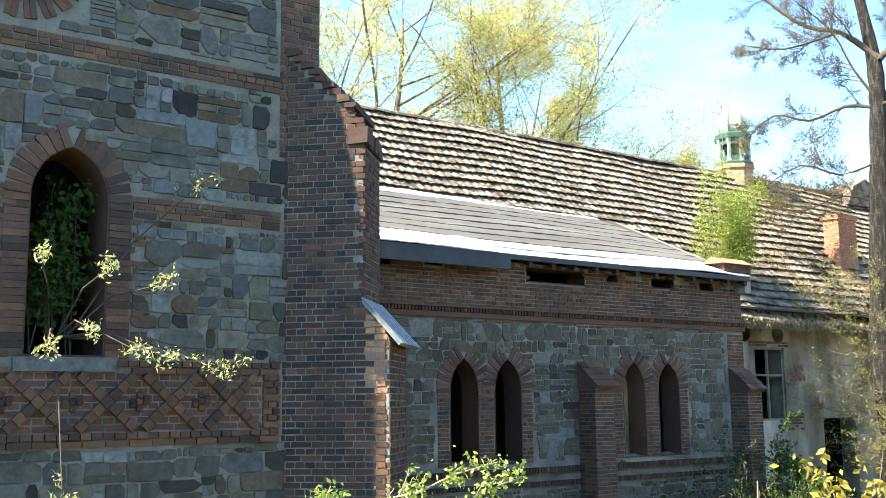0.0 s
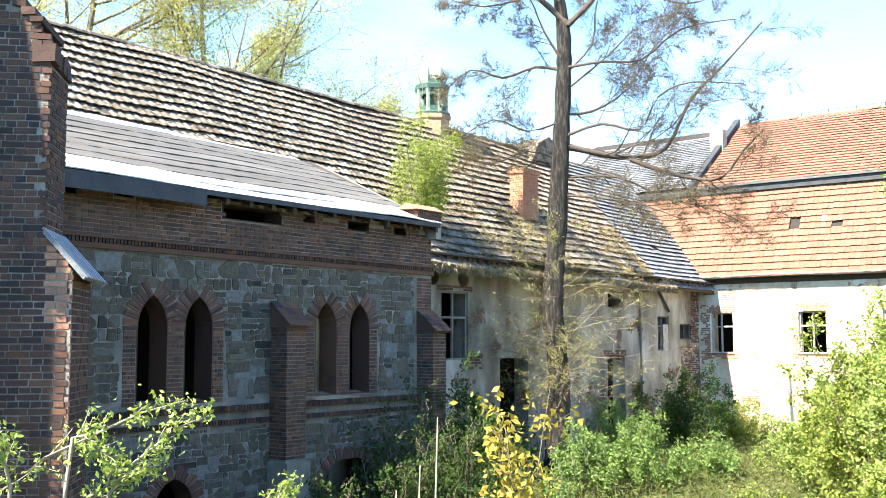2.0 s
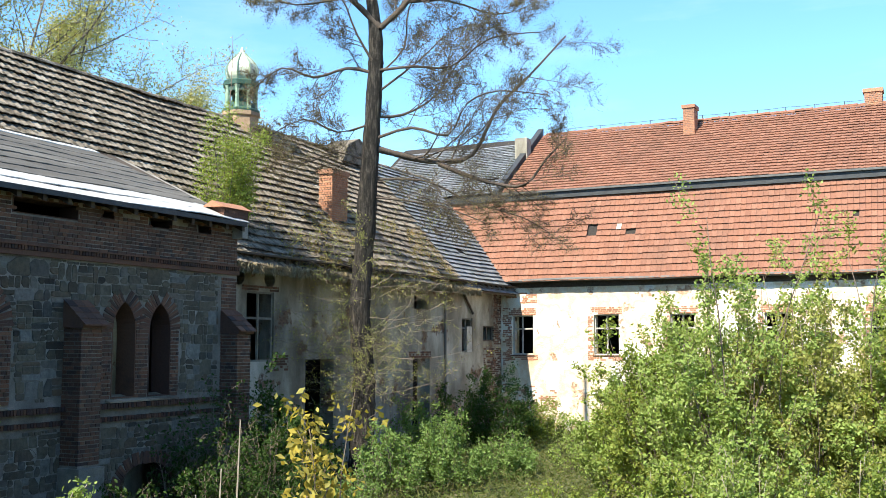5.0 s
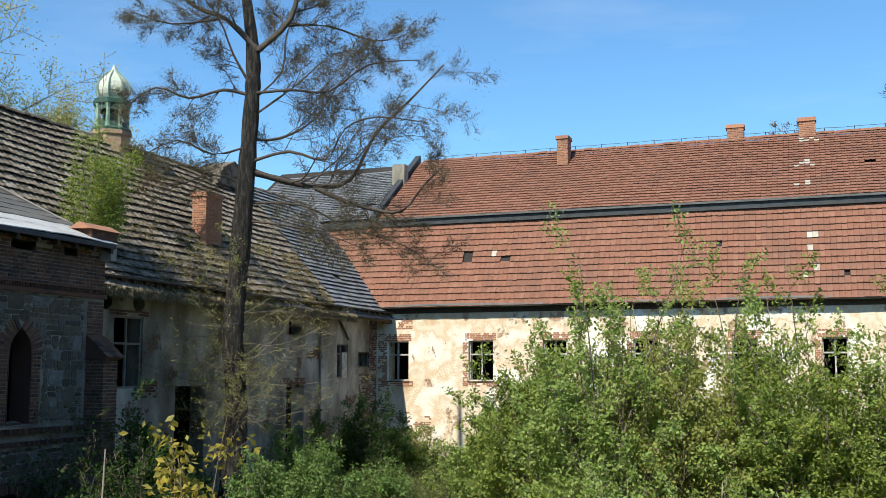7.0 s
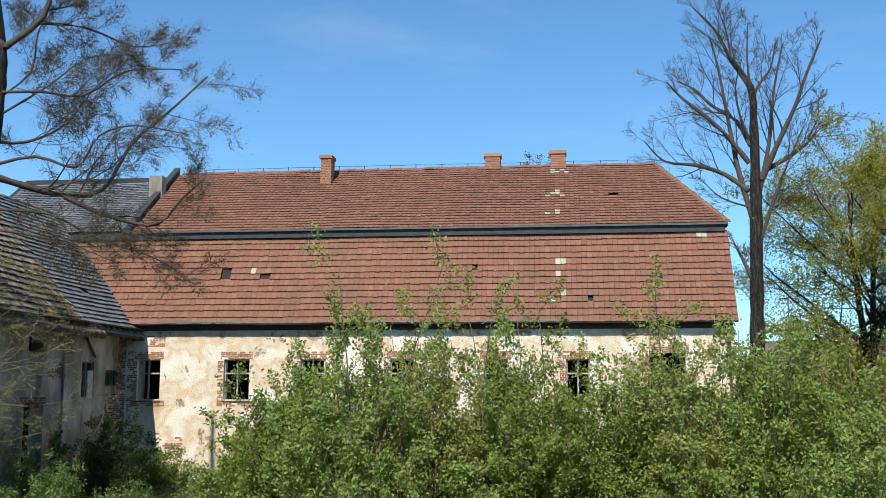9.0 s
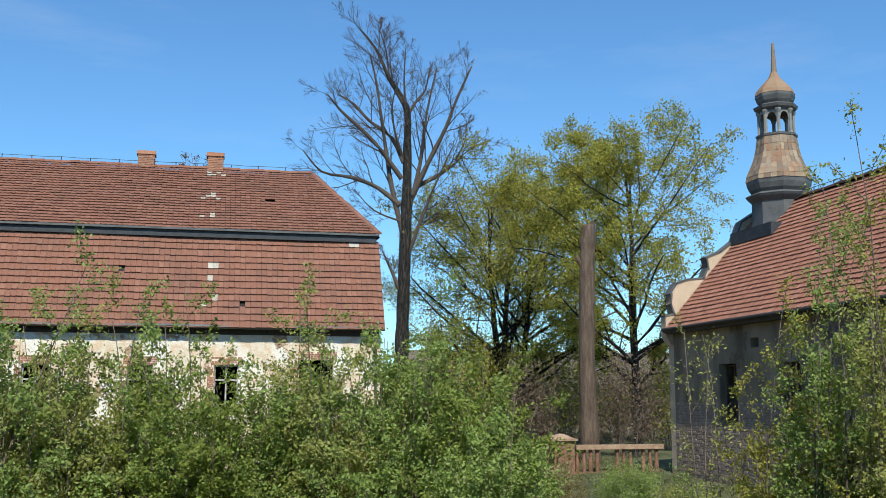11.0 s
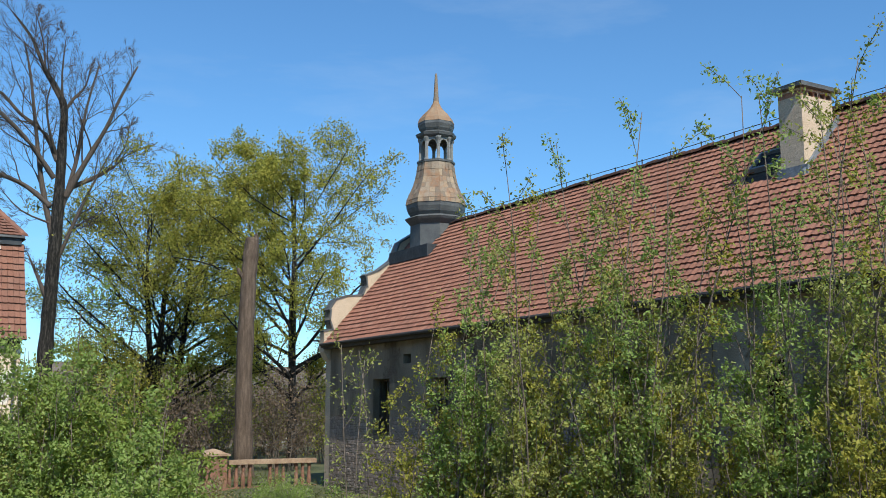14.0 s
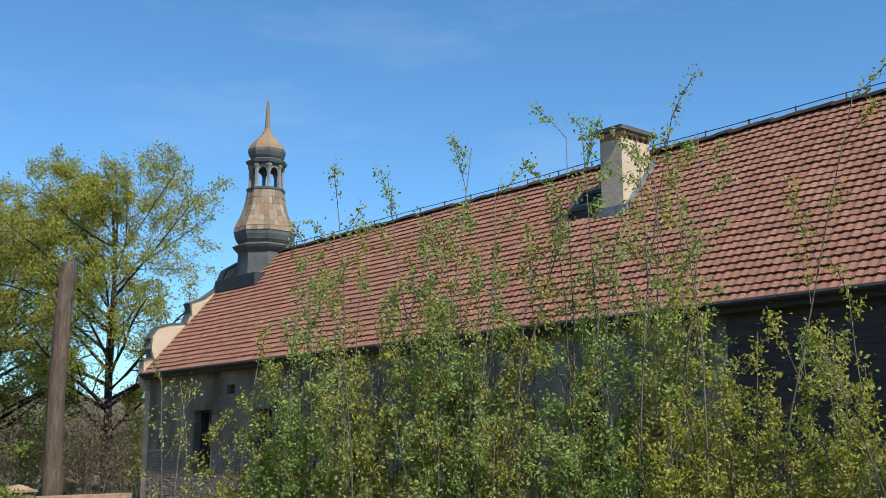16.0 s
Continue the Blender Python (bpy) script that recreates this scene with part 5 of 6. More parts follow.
# ---------------------------------------------------------------- house on the shaded side of the court
SYE, SYR, SZE, SZR = -16.0, -20.0, E + 2.5, E + 6.95
barn = thing("side_house_wall", "low house with grey rendered wall, rubble plinth and a red tile roof", "house", kind="structure")
nor = lambda a, z, d: Vector((a, -16.3 - d, z))
bh = [rect(30.35, 31.5, E - 0.75, E + 1.1), rect(26.65, 27.6, E - 0.65, E + 1.05), rect(22.4, 23.3, E - 0.6, E + 1.05), rect(18.4, 19.3, E - 0.6, E + 1.05), rect(14.0, 14.9, E - 0.6, E + 1.05), rect(9.55, 10.35, E - 0.6, E + 1.0), rect(28.9, 29.4, E + 1.55, E + 1.85), rect(5.5, 6.4, E - 0.6, E + 1.0)]
g = Geo()
panel(g, rect(2.0, 34.9, -0.3, SZE + 0.1), bh, 0.5, nor)
g.obj("wall_core", M["render_grey"], barn)
Geo().box(2.0, 34.9, -24.0, -23.5, -0.3, SZE).box(2.0, 2.5, -23.5, -16.8, -0.3, SZE).obj("back_wall", M["render_grey"], barn)
# inside of the house painted as dark as its shade
Geo().box(2.5, 34.4, -19.0, -18.9, 0, SZE).box(2.5, 34.4, -23.5, -16.8, SZE - 0.1, SZE).obj("inner_wall", M["inner_shade"], barn)
rng = random.Random(61)
pl = []
for a, b, c, d in rubble_cells(rng, 20.0, 34.85, 0.3, E - 0.15, 0.22, [rect(*r) for r in ((30.2, 31.6, E - 0.9, E), (26.5, 27.7, E - 0.8, E), (22.3, 23.4, E - 0.8, E))]):
    pl.append((nor((a + b) / 2, (c + d) / 2, 0), *stone_shape(rng, a, b, c, d, nor, 0.008, 0.018)))
pl.sort(key=lambda s: -s[0].x)
lay(pl, "plinth_stone", M["rubble"], barn, limit=150)
for a in (30.35, 26.65):
    casement("window_side", nor, a, a + (1.15 if a > 30 else 0.95), E - 0.7, E + 1.07, M["wood_dark"], "empty dark window opening with a worn frame", (0.5,), (0.6,), 0.25)
# dark panel laid over the near end of the wall
Geo().box(2.0, 10.9, -16.305, -16.2, 0.2, SZE - 0.1).obj("dark_boarding", M["wood_dark"], barn)
# curved end gable
gab = [(-16.2, SZE - 0.6), (-16.02, SZE - 0.3), (-16.02, SZE + 0.42), (-16.35, SZE + 0.5), (-16.22, SZE + 0.85), (-16.25, SZE + 1.25), (-16.5, SZE + 1.62), (-16.95, SZE + 1.78), (-17.6, SZE + 1.85), (-17.75, SZE + 2.2), (-17.7, SZE + 2.6), (-18.3, SZE + 2.85), (-18.9, SZE + 3.3), (-19.2, SZE + 4.0), (-20.0, SZE + 4.5)]
full = gab + [(-40.0 - y, z) for y, z in reversed(gab[:-1])]
g = Geo()
g.prism([Vector((34.9, y, z)) for y, z in full], (0, 0, 0), (0.4, 0, 0))
g.prism([Vector((34.9, y, z)) for y, z in rect(-23.95, -16.3, -0.3, SZE - 0.6)], (0, 0, 0), (0.4, 0, 0))
g.obj("end_gable", M["render_buff"], barn)
g = Geo()
for p, q in zip(full[2:-3], full[3:-2]):
    a, b = Vector((34.87, *p)), Vector((34.87, *q))
    e = (b - a).normalized()
    n = Vector((0, -e.z, e.y))
    if n.z < -0.2:
        n = -n
    g.prism([a - e * 0.03, b + e * 0.03, b + e * 0.03 + n * 0.06, a - e * 0.03 + n * 0.06], (0, 0, 0), (0.46, 0, 0))
g.obj("gable_coping", M["zinc_dark"], barn)

sroof = thing("side_roof", "long red clay tile roof with neat rows over the side house", "roof", kind="structure")
SS = (SZR - SZE) / (SYE - SYR)
g = Geo().prism([Vector((1.5, y, z)) for y, z in [(SYE + 0.05, SZE - 0.06), (SYR, SZR - 0.05), (-24.05, SZE - 0.1), (-24.0, SZE - 0.2), (SYE, SZE - 0.16)]], (0, 0, 0), (33.6, 0, 0))
g.obj("roof_deck", M["wood_dark"], sroof)
sslope = math.hypot(SYE - SYR, SZR - SZE)
st = tile_roof(rng, (1.5, SYE, SZE), (1, 0, 0), (0, -1, SS), 33.5, sslope, 27, 0.195, sag=0.025, curl=0.018, lip=0.050, missing=((14.9, 4.0, 0.45, 0.32),))
lay(st, "roof_tile", M["tile_orange"], sroof, near=lambda c: 10 < c.x < 18 and c.z > E + 5.5, limit=300)
ridge_tiles(rng, (1.5, SYR, SZR), (33.0, SYR, SZR), M["brick_dark"], sroof, 0.12)
Geo().tube([Vector((x, SYE + 0.12, SZE - 0.06)) for x in np.linspace(1.5, 34.9, 12)], [0.055] * 12, 8).obj("gutter", M["iron"], sroof)
Geo().box(1.6, 34.9, -16.35, -15.98, SZE - 0.22, SZE - 0.12).obj("eaves_board", M["wood_dark"], sroof)
conductor((2.0, SYR, SZR + 0.08), (32.5, SYR, SZR + 0.08), 26, "thin iron lightning wire on holders along the side roof ridge")
sky_l = thing("roof_hatch", "open roof hatch with a bent zinc flap beside the chimney", "roof hatch")
mm = Matrix.Translation((16.4, -19.0, SZE + 3.0 * SS)) @ Matrix.Rotation(-math.atan(SS), 4, "X")
Geo().box(-0.42, 0.42, -0.32, -0.27, 0.0, 0.14, mm).box(-0.42, 0.42, 0.27, 0.32, 0.0, 0.14, mm).box(-0.42, -0.37, -0.27, 0.27, 0.0, 0.14, mm).box(0.37, 0.42, -0.27, 0.27, 0.0, 0.14, mm).obj("hatch_frame", M["sheet"], sky_l)
# closed plate; the darkness of an open hatch is in its colour
Geo().box(-0.37, 0.37, -0.27, 0.27, 0.02, 0.05, mm).obj("hatch_hole", M["inner_shade"], sky_l)
chim = thing("chimney", "tall rendered buff chimney with a dark slab and vent slots", "chimney", "chimneys")
Geo().box(14.97, 15.62, -19.46, -18.42, E + 4.6, E + 7.02).obj("shaft", M["render_buff"], chim)
shaft = [c for c in chim.children if c.name.startswith("shaft")][0]
Geo().box(14.97, 15.62, -19.46, -18.42, E + 7.14, E + 7.20).obj("collar", M["render_buff"], chim)
for k in range(6):
    y = -19.46 + k * 0.196
    Geo().box(14.97, 15.62, y, y + 0.06, E + 7.02, E + 7.14).obj("vent_pier", M["brick_orange"], shaft)
# block coloured near-black as the shade behind the vent slots
Geo().box(15.05, 15.54, -19.38, -18.5, E + 7.02, E + 7.14).obj("flue", M["inner_shade"], chim)
Geo().box(14.83, 15.76, -19.6, -18.28, E + 7.20, E + 7.29, j=0.006).obj("cap_slab", M["zinc_dark"], chim)
g = Geo()
g.prism([Vector((14.9, y, SZE + (SYE - y) * SS)) for y in (-18.3, -19.6)] + [Vector((14.9, y, SZE + (SYE - y) * SS + 0.2)) for y in (-19.6, -18.3)], (0, 0, 0), (0.06, 0, 0))
g.prism([Vector((14.85, -18.36, SZE + (SYE + 18.36) * SS + z)) for z in (0.0, 0.28)] + [Vector((14.85, -18.4, SZE + (SYE + 18.36) * SS + z)) for z in (0.28, 0.0)], (0, 0, 0), (0.85, 0, 0))
g.obj("flashing", M["sheet"], chim)

# shingled turret over the end gable
tt = thing("bell_turret", "octagonal shingled bell turret with open lantern, onion cap and spike", "turret")
C = (33.3, -19.85)
oct_ = 8
Geo().lathe(C, [(1.0, E + 4.9), (0.98, E + 6.95), (0.92, E + 7.0)], oct_).obj("base_drum", M["zinc_dark"], tt)
Geo().box(32.0, 34.9, -21.0, -18.7, E + 5.6, E + 6.05).obj("base_skirt", M["felt_dark"], tt)
Geo().lathe(C, [(0.98, E + 6.95), (1.15, E + 7.12), (1.2, E + 7.2), (1.08, E + 7.27), (0.98, E + 7.30)], oct_).obj("lower_cornice", M["zinc_dark"], tt)
Geo().lathe(C, [(0.95, E + 7.28), (1.06, E + 7.42), (1.13, E + 7.60), (1.15, E + 7.78)], oct_).obj("bell_underside", M["zinc_dark"], tt)
prof = [(1.15, 7.78), (1.13, 7.95), (1.05, 8.15), (0.95, 8.35), (0.86, 8.58), (0.79, 8.82), (0.74, 9.1), (0.70, 9.40)]
g = Geo()
rng = random.Random(71)
for (r0, z0), (r1, z1) in zip(prof, prof[1:]):
    for i in range(oct_):
        w0, w1 = 2 * math.pi * (i + 0.5) / oct_, 2 * math.pi * (i + 1.5) / oct_
        a, b = Vector((math.cos(w0), math.sin(w0), 0)), Vector((math.cos(w1), math.sin(w1), 0))
        n = 4
        for k in range(n):
            t0, t1 = k / n + 0.01, (k + 1) / n - 0.01
            l = 0.018 + rng.uniform(0, 0.008)
            o = Vector((C[0], C[1], 0))
            lo = [a.lerp(b, t) * (r0 + l) for t in (t0, t1)]
            hi = [a.lerp(b, t) * (r1 + 0.004) for t in (t0, t1)]
            g.add([o + lo[0] + Vector((0, 0, E + z0 - 0.03)), o + lo[1] + Vector((0, 0, E + z0 - 0.03)), o + hi[1] + Vector((0, 0, E + z1)), o + hi[0] + Vector((0, 0, E + z1)), o + lo[0] * 0.97 + Vector((0, 0, E + z0 - 0.03)), o + lo[1] * 0.97 + Vector((0, 0, E + z0 - 0.03))], [(0, 1, 2, 3), (4, 5, 1, 0)])
tagged(g.obj("bell_shingles", M["shingle"], tt, normals=False), kind="stuff")
Geo().lathe(C, [(r - 0.01, E + z) for r, z in prof], oct_).obj("bell_core", M["shingle"], tt)
Geo().lathe(C, [(0.74, E + 9.38), (0.75, E + 9.46), (0.66, E + 9.48)], oct_).obj("lantern_sill", M["zinc_dark"], tt)
for k in range(8):
    w = 2 * math.pi * (k + 0.5) / 8
    Geo().lathe((C[0] + 0.60 * math.cos(w), C[1] + 0.60 * math.sin(w)), [(0.10, E + 9.46), (0.075, E + 9.55), (0.07, E + 10.18), (0.12, E + 10.30), (0.12, E + 10.36)], 6).obj("post", M["lead_paint"], tt)
    w = 2 * math.pi * k / 8
    mm = Matrix.Translation((C[0] + 0.555 * math.cos(w), C[1] + 0.555 * math.sin(w), 0)) @ Matrix.Rotation(w, 4, "Z")
    g = Geo()
    arch = [(-0.2, E + 10.38), (-0.2, E + 10.05)] + [(-0.15 * math.cos(math.pi * j / 6), E + 10.08 + 0.17 * math.sin(math.pi * j / 6)) for j in range(7)] + [(0.2, E + 10.05), (0.2, E + 10.38)]
    g.prism([mm @ Vector((-0.03, a, b)) for a, b in arch], (0, 0, 0), mm.to_3x3() @ Vector((0.05, 0, 0)))
    g.obj("arch", M["lead_paint"], tt)
Geo().lathe(C, [(0.66, E + 10.34), (0.76, E + 10.42), (0.80, E + 10.52), (0.70, E + 10.56), (0.62, E + 10.60)], oct_).obj("upper_cornice", M["zinc_dark"], tt)
Geo().lathe(C, [(0.56, E + 10.58), (0.66, E + 10.72), (0.715, E + 10.88), (0.71, E + 10.98)], oct_).obj("onion_underside", M["zinc_dark"], tt)
Geo().lathe(C, [(0.72, E + 10.98), (0.66, E + 11.14), (0.52, E + 11.32), (0.36, E + 11.48), (0.22, E + 11.64), (0.13, E + 11.82), (0.10, E + 11.90)], oct_).obj("onion_cap", M["shingle"], tt)
Geo().lathe(C, [(0.11, E + 11.88), (0.05, E + 12.95), (0.02, E + 13.02)], 8).obj("spike", M["shingle"], tt)

# balustrade beside it
bal = thing("balustrade", "weathered terracotta balustrade with a square capped pier", "balustrade")
bz = E - 2.75
Geo().box(35.65, 36.4, -12.72, -11.95, bz - 0.6, E - 1.52, j=0.01).obj("pier", M["clay_red"], bal)
pier = [c for c in bal.children if c.name.startswith("pier")][0]
Geo().box(35.55, 36.5, -12.82, -11.85, E - 1.52, E - 1.44).lathe((36.02, -12.33), [(0.56, E - 1.44), (0.3, E - 1.33), (0.05, E - 1.27)], 4, 0.0).obj("pier_cap", M["clay_buff"], pier)
Geo().box(35.85, 36.2, -16.25, -12.74, E - 1.83, E - 1.68, j=0.01).obj("handrail", M["clay_buff"], bal)
Geo().box(35.85, 36.2, -16.25, -12.74, bz - 0.3, bz + 0.12).obj("plinth", M["clay_red"], bal)
for k in range(13):
    y = -12.95 - k * 0.255
    if k in (4, 5, 9):
        continue
    Geo().lathe((36.02, y), [(0.07, bz + 0.12), (0.085, bz + 0.3), (0.05, E - 2.1), (0.075, E - 1.85), (0.075, E - 1.83)], 8).obj("baluster", M["clay_red"], bal)

# unseen wall added behind the eye; closes the court and cuts sky light
Geo().box(-16, -15, -26, 26, -0.3, 8.5).obj("wall_west", M["plaster_grey"])
tagged(bpy.data.objects["wall_west"], "plain unseen wall added behind the eye to block sky light", "wall", kind="structure")
# houses and thicket beyond
fh = thing("distant_barn", "long low barn with a weathered grey-brown roof beyond the garden", "barn")
Geo().box(74, 82, -44, -16, 0, E + 1.2).obj("wall", M["plaster_grey"], fh)
Geo().prism([Vector((x, -46, z)) for x, z in ((73, E + 1.0), (78, E + 3.6), (83, E + 1.0))], (0, 0, 0), (0, 32, 0)).obj("roof", M["old_roof"], fh)


# ---------------------------------------------------------------- trees
def tree(name, label, x, y, height, trunk_r, spread_r, counts, leaf, leaves, size, seed, bark="bark", first=0.3, level=1, scatter=0.2, lift=0.05, angle=0.8, ratio=0.45, lean=(0, 0), fork=1, thin=0.006, dome=True):
    rng = random.Random(seed)
    z = ground_z(x, y) - 0.2
    ob = thing(name, label, "tree", at=(x, y, z))
    out = []
    for k in range(fork):
        w = rng.uniform(0, 2 * math.pi)
        d = (lean[0] + 0.12 * math.cos(w) * (fork > 1), lean[1] + 0.12 * math.sin(w) * (fork > 1), 1)
        p, s = branch(rng, (0.25 * math.cos(w) * (fork > 1), 0.25 * math.sin(w) * (fork > 1), 0), d, height * rng.uniform(0.92, 1.0), trunk_r, 12, 0.05, 0.05)
        s = [trunk_r * (1.15 - 0.95 * (i / 12)) for i in range(13)]
        sprout(rng, out, p, s, len(counts), counts, angle, ratio, 0.16, lift, first, dome)
    wood(out, 0, M[bark], ob, thin)
    if leaf:
        ends = [o for o in out if o[2] <= level]
        leaf_mesh("crown", tips(rng, out, level, max(1, leaves // len(ends)), scatter), size, np.random.default_rng(seed), M[leaf], ob)
    return ob

# bare alder with catkins close to the wing
def alder():
    rng = random.Random(101)
    x, y = 25.9, 15.6
    ob = thing("alder_tree", "bare dark alder with brown catkins and many thin side shoots", "tree", at=(x, y, ground_z(x, y) - 0.2))
    out = []
    p = [Vector((0.0, 0, 0)), Vector((-0.05, 0.0, 1.5)), Vector((0.1, 0.05, 3.2)), Vector((-0.1, 0.1, 5.0)), Vector((0.15, 0.1, 7.0)), Vector((0.2, 0.0, 9.0)), Vector((0.3, -0.1, 11.5)), Vector((0.35, -0.1, 13.4)), Vector((0.2, 0.2, 16.0)), Vector((0.0, 0.3, 19.0))]
    s = [0.42, 0.36, 0.32, 0.31, 0.29, 0.27, 0.24, 0.22, 0.13, 0.05]
    out.append((*knobbly(rng, p, s, 6, 0.10), 4))
    rgt, aw = Vector((0.515, -0.857, 0)), Vector((0.857, 0.515, 0))
    limbs = [
        ([(0, 9.9), (0.9, 9.75), (1.9, 9.4), (2.9, 9.9), (3.6, 11.2), (4.4, 12.4), (5.6, 13.6)], 0.13, 0.3),
        ([(1.9, 9.4), (2.7, 9.1), (3.4, 8.8), (4.1, 8.75), (4.7, 9.5), (5.3, 10.1)], 0.09, -0.4),
        ([(0.1, 10.1), (1.2, 10.4), (2.2, 10.2), (2.5, 11.0), (3.4, 11.3), (4.6, 11.0)], 0.06, -0.8),
        ([(0.1, 10.8), (1.0, 11.0), (2.0, 11.7), (2.6, 13.0), (3.6, 14.2)], 0.06, 0.9),
        ([(0.2, 12.2), (1.2, 12.3), (2.2, 12.2), (3.2, 12.9), (4.6, 13.1)], 0.06, -0.5),
        ([(0.2, 12.0), (0.9, 13.0), (1.1, 14.2), (1.8, 15.5)], 0.05, 0.5),
        ([(0.2, 12.1), (-0.7, 12.4), (-1.6, 12.1), (-2.5, 12.4), (-3.5, 11.7)], 0.07, 0.4),
        ([(0.2, 12.3), (-0.5, 13.2), (-0.9, 14.4), (-1.9, 15.4)], 0.06, -0.6),
        ([(0.1, 10.6), (-0.9, 10.3), (-1.9, 10.6), (-3.1, 10.0)], 0.05, -0.5),
        ([(0.1, 9.4), (-0.9, 9.7), (-2.0, 9.4), (-2.9, 9.9)], 0.04, 0.6),
        ([(0.3, 13.5), (-0.6, 14.3), (-1.6, 14.9), (-2.6, 15.9), (-3.2, 17.0)], 0.12, 0.3),
        ([(0.3, 13.5), (1.1, 14.6), (1.6, 15.9), (2.6, 17.2)], 0.13, -0.3),
        ([(0.9, 14.3), (2.2, 14.5), (3.5, 14.2), (4.6, 14.7)], 0.06, 0.6),
        ([(-0.8, 14.4), (-2.2, 14.2), (-3.4, 14.6)], 0.05, 0.5),
        ([(0, 8.4), (1.2, 8.3), (2.2, 8.0), (3.2, 7.4)], 0.05, -0.7),
        ([(0, 8.9), (1.5, 9.0), (2.9, 8.3), (4.3, 7.9), (5.0, 7.5)], 0.05, 0.2),
        ([(0.2, 11.5), (1.4, 12.6), (2.4, 13.6), (3.6, 13.9)], 0.05, 0.2),
    ]
    for line, r, deep in limbs:
        pts = [p[0] * 0 + rgt * (a * (1.1 if a > 0 else 1.0)) + aw * (deep * n * 0.5) + Vector((0.15, 0, h)) + Vector((rng.uniform(-0.1, 0.1), rng.uniform(-0.1, 0.1), rng.uniform(-0.12, 0.12))) * (n > 0) for n, (a, h) in enumerate(line)]
        rad = [0.8 * r * (1 - 0.72 * n / (len(pts) - 1)) for n in range(len(pts))]
        pts, rad = knobbly(rng, pts, rad, 3, 0.12)
        sprout(rng, out, pts, rad, 3, (13, 11, 9), 0.85, 0.36, 0.26, 0.03, 0.15)
    shoots = []
    for k in range(95):                               # thin shoots low on the trunk
        h = 7.6 - 5.2 * rng.random() ** 0.8
        w = rng.uniform(0, 2 * math.pi)
        pts, rad = branch(rng, (0, 0, h), (math.cos(w), math.sin(w), rng.uniform(-0.2, 0.4)), rng.uniform(0.5, 3.6), 0.011, 8, 0.20, 0.04)
        sprout(rng, shoots, pts, rad, 2, (6, 4), 0.8, 0.38, 0.24, 0.05, 0.2)
    out = [(q, [v * (0.7 if lv < 2 else (0.75 if lv < 3 else 1.0)) for v in w], lv) for q, w, lv in out]
    wood(out, 0, M["bark_brown"], ob, 0.0062, M["bark_dark"])
    fine = Geo()
    for q, s, lv in shoots:
        fine.tube(q, [max(r * 0.8, 0.0036) for r in s], 3)
    tagged(fine.obj("shoot_wood", M["bark"], ob, normals=False), kind="stuff")
    high = [o for o in out if o[0][0].z > 6.2]
    lowt = [o for o in shoots if o[2] <= 1]
    leaf_mesh("catkin_haze", tips(rng, high, 0, 5, 0.12), 0.046, np.random.default_rng(1), M["catkin"], ob, 0.35, 0.8)
    leaf_mesh("young_foliage", tips(rng, lowt, 1, 4, 0.05), 0.05, np.random.default_rng(2), M["leaf_pale"], ob, 0.4)
alder()

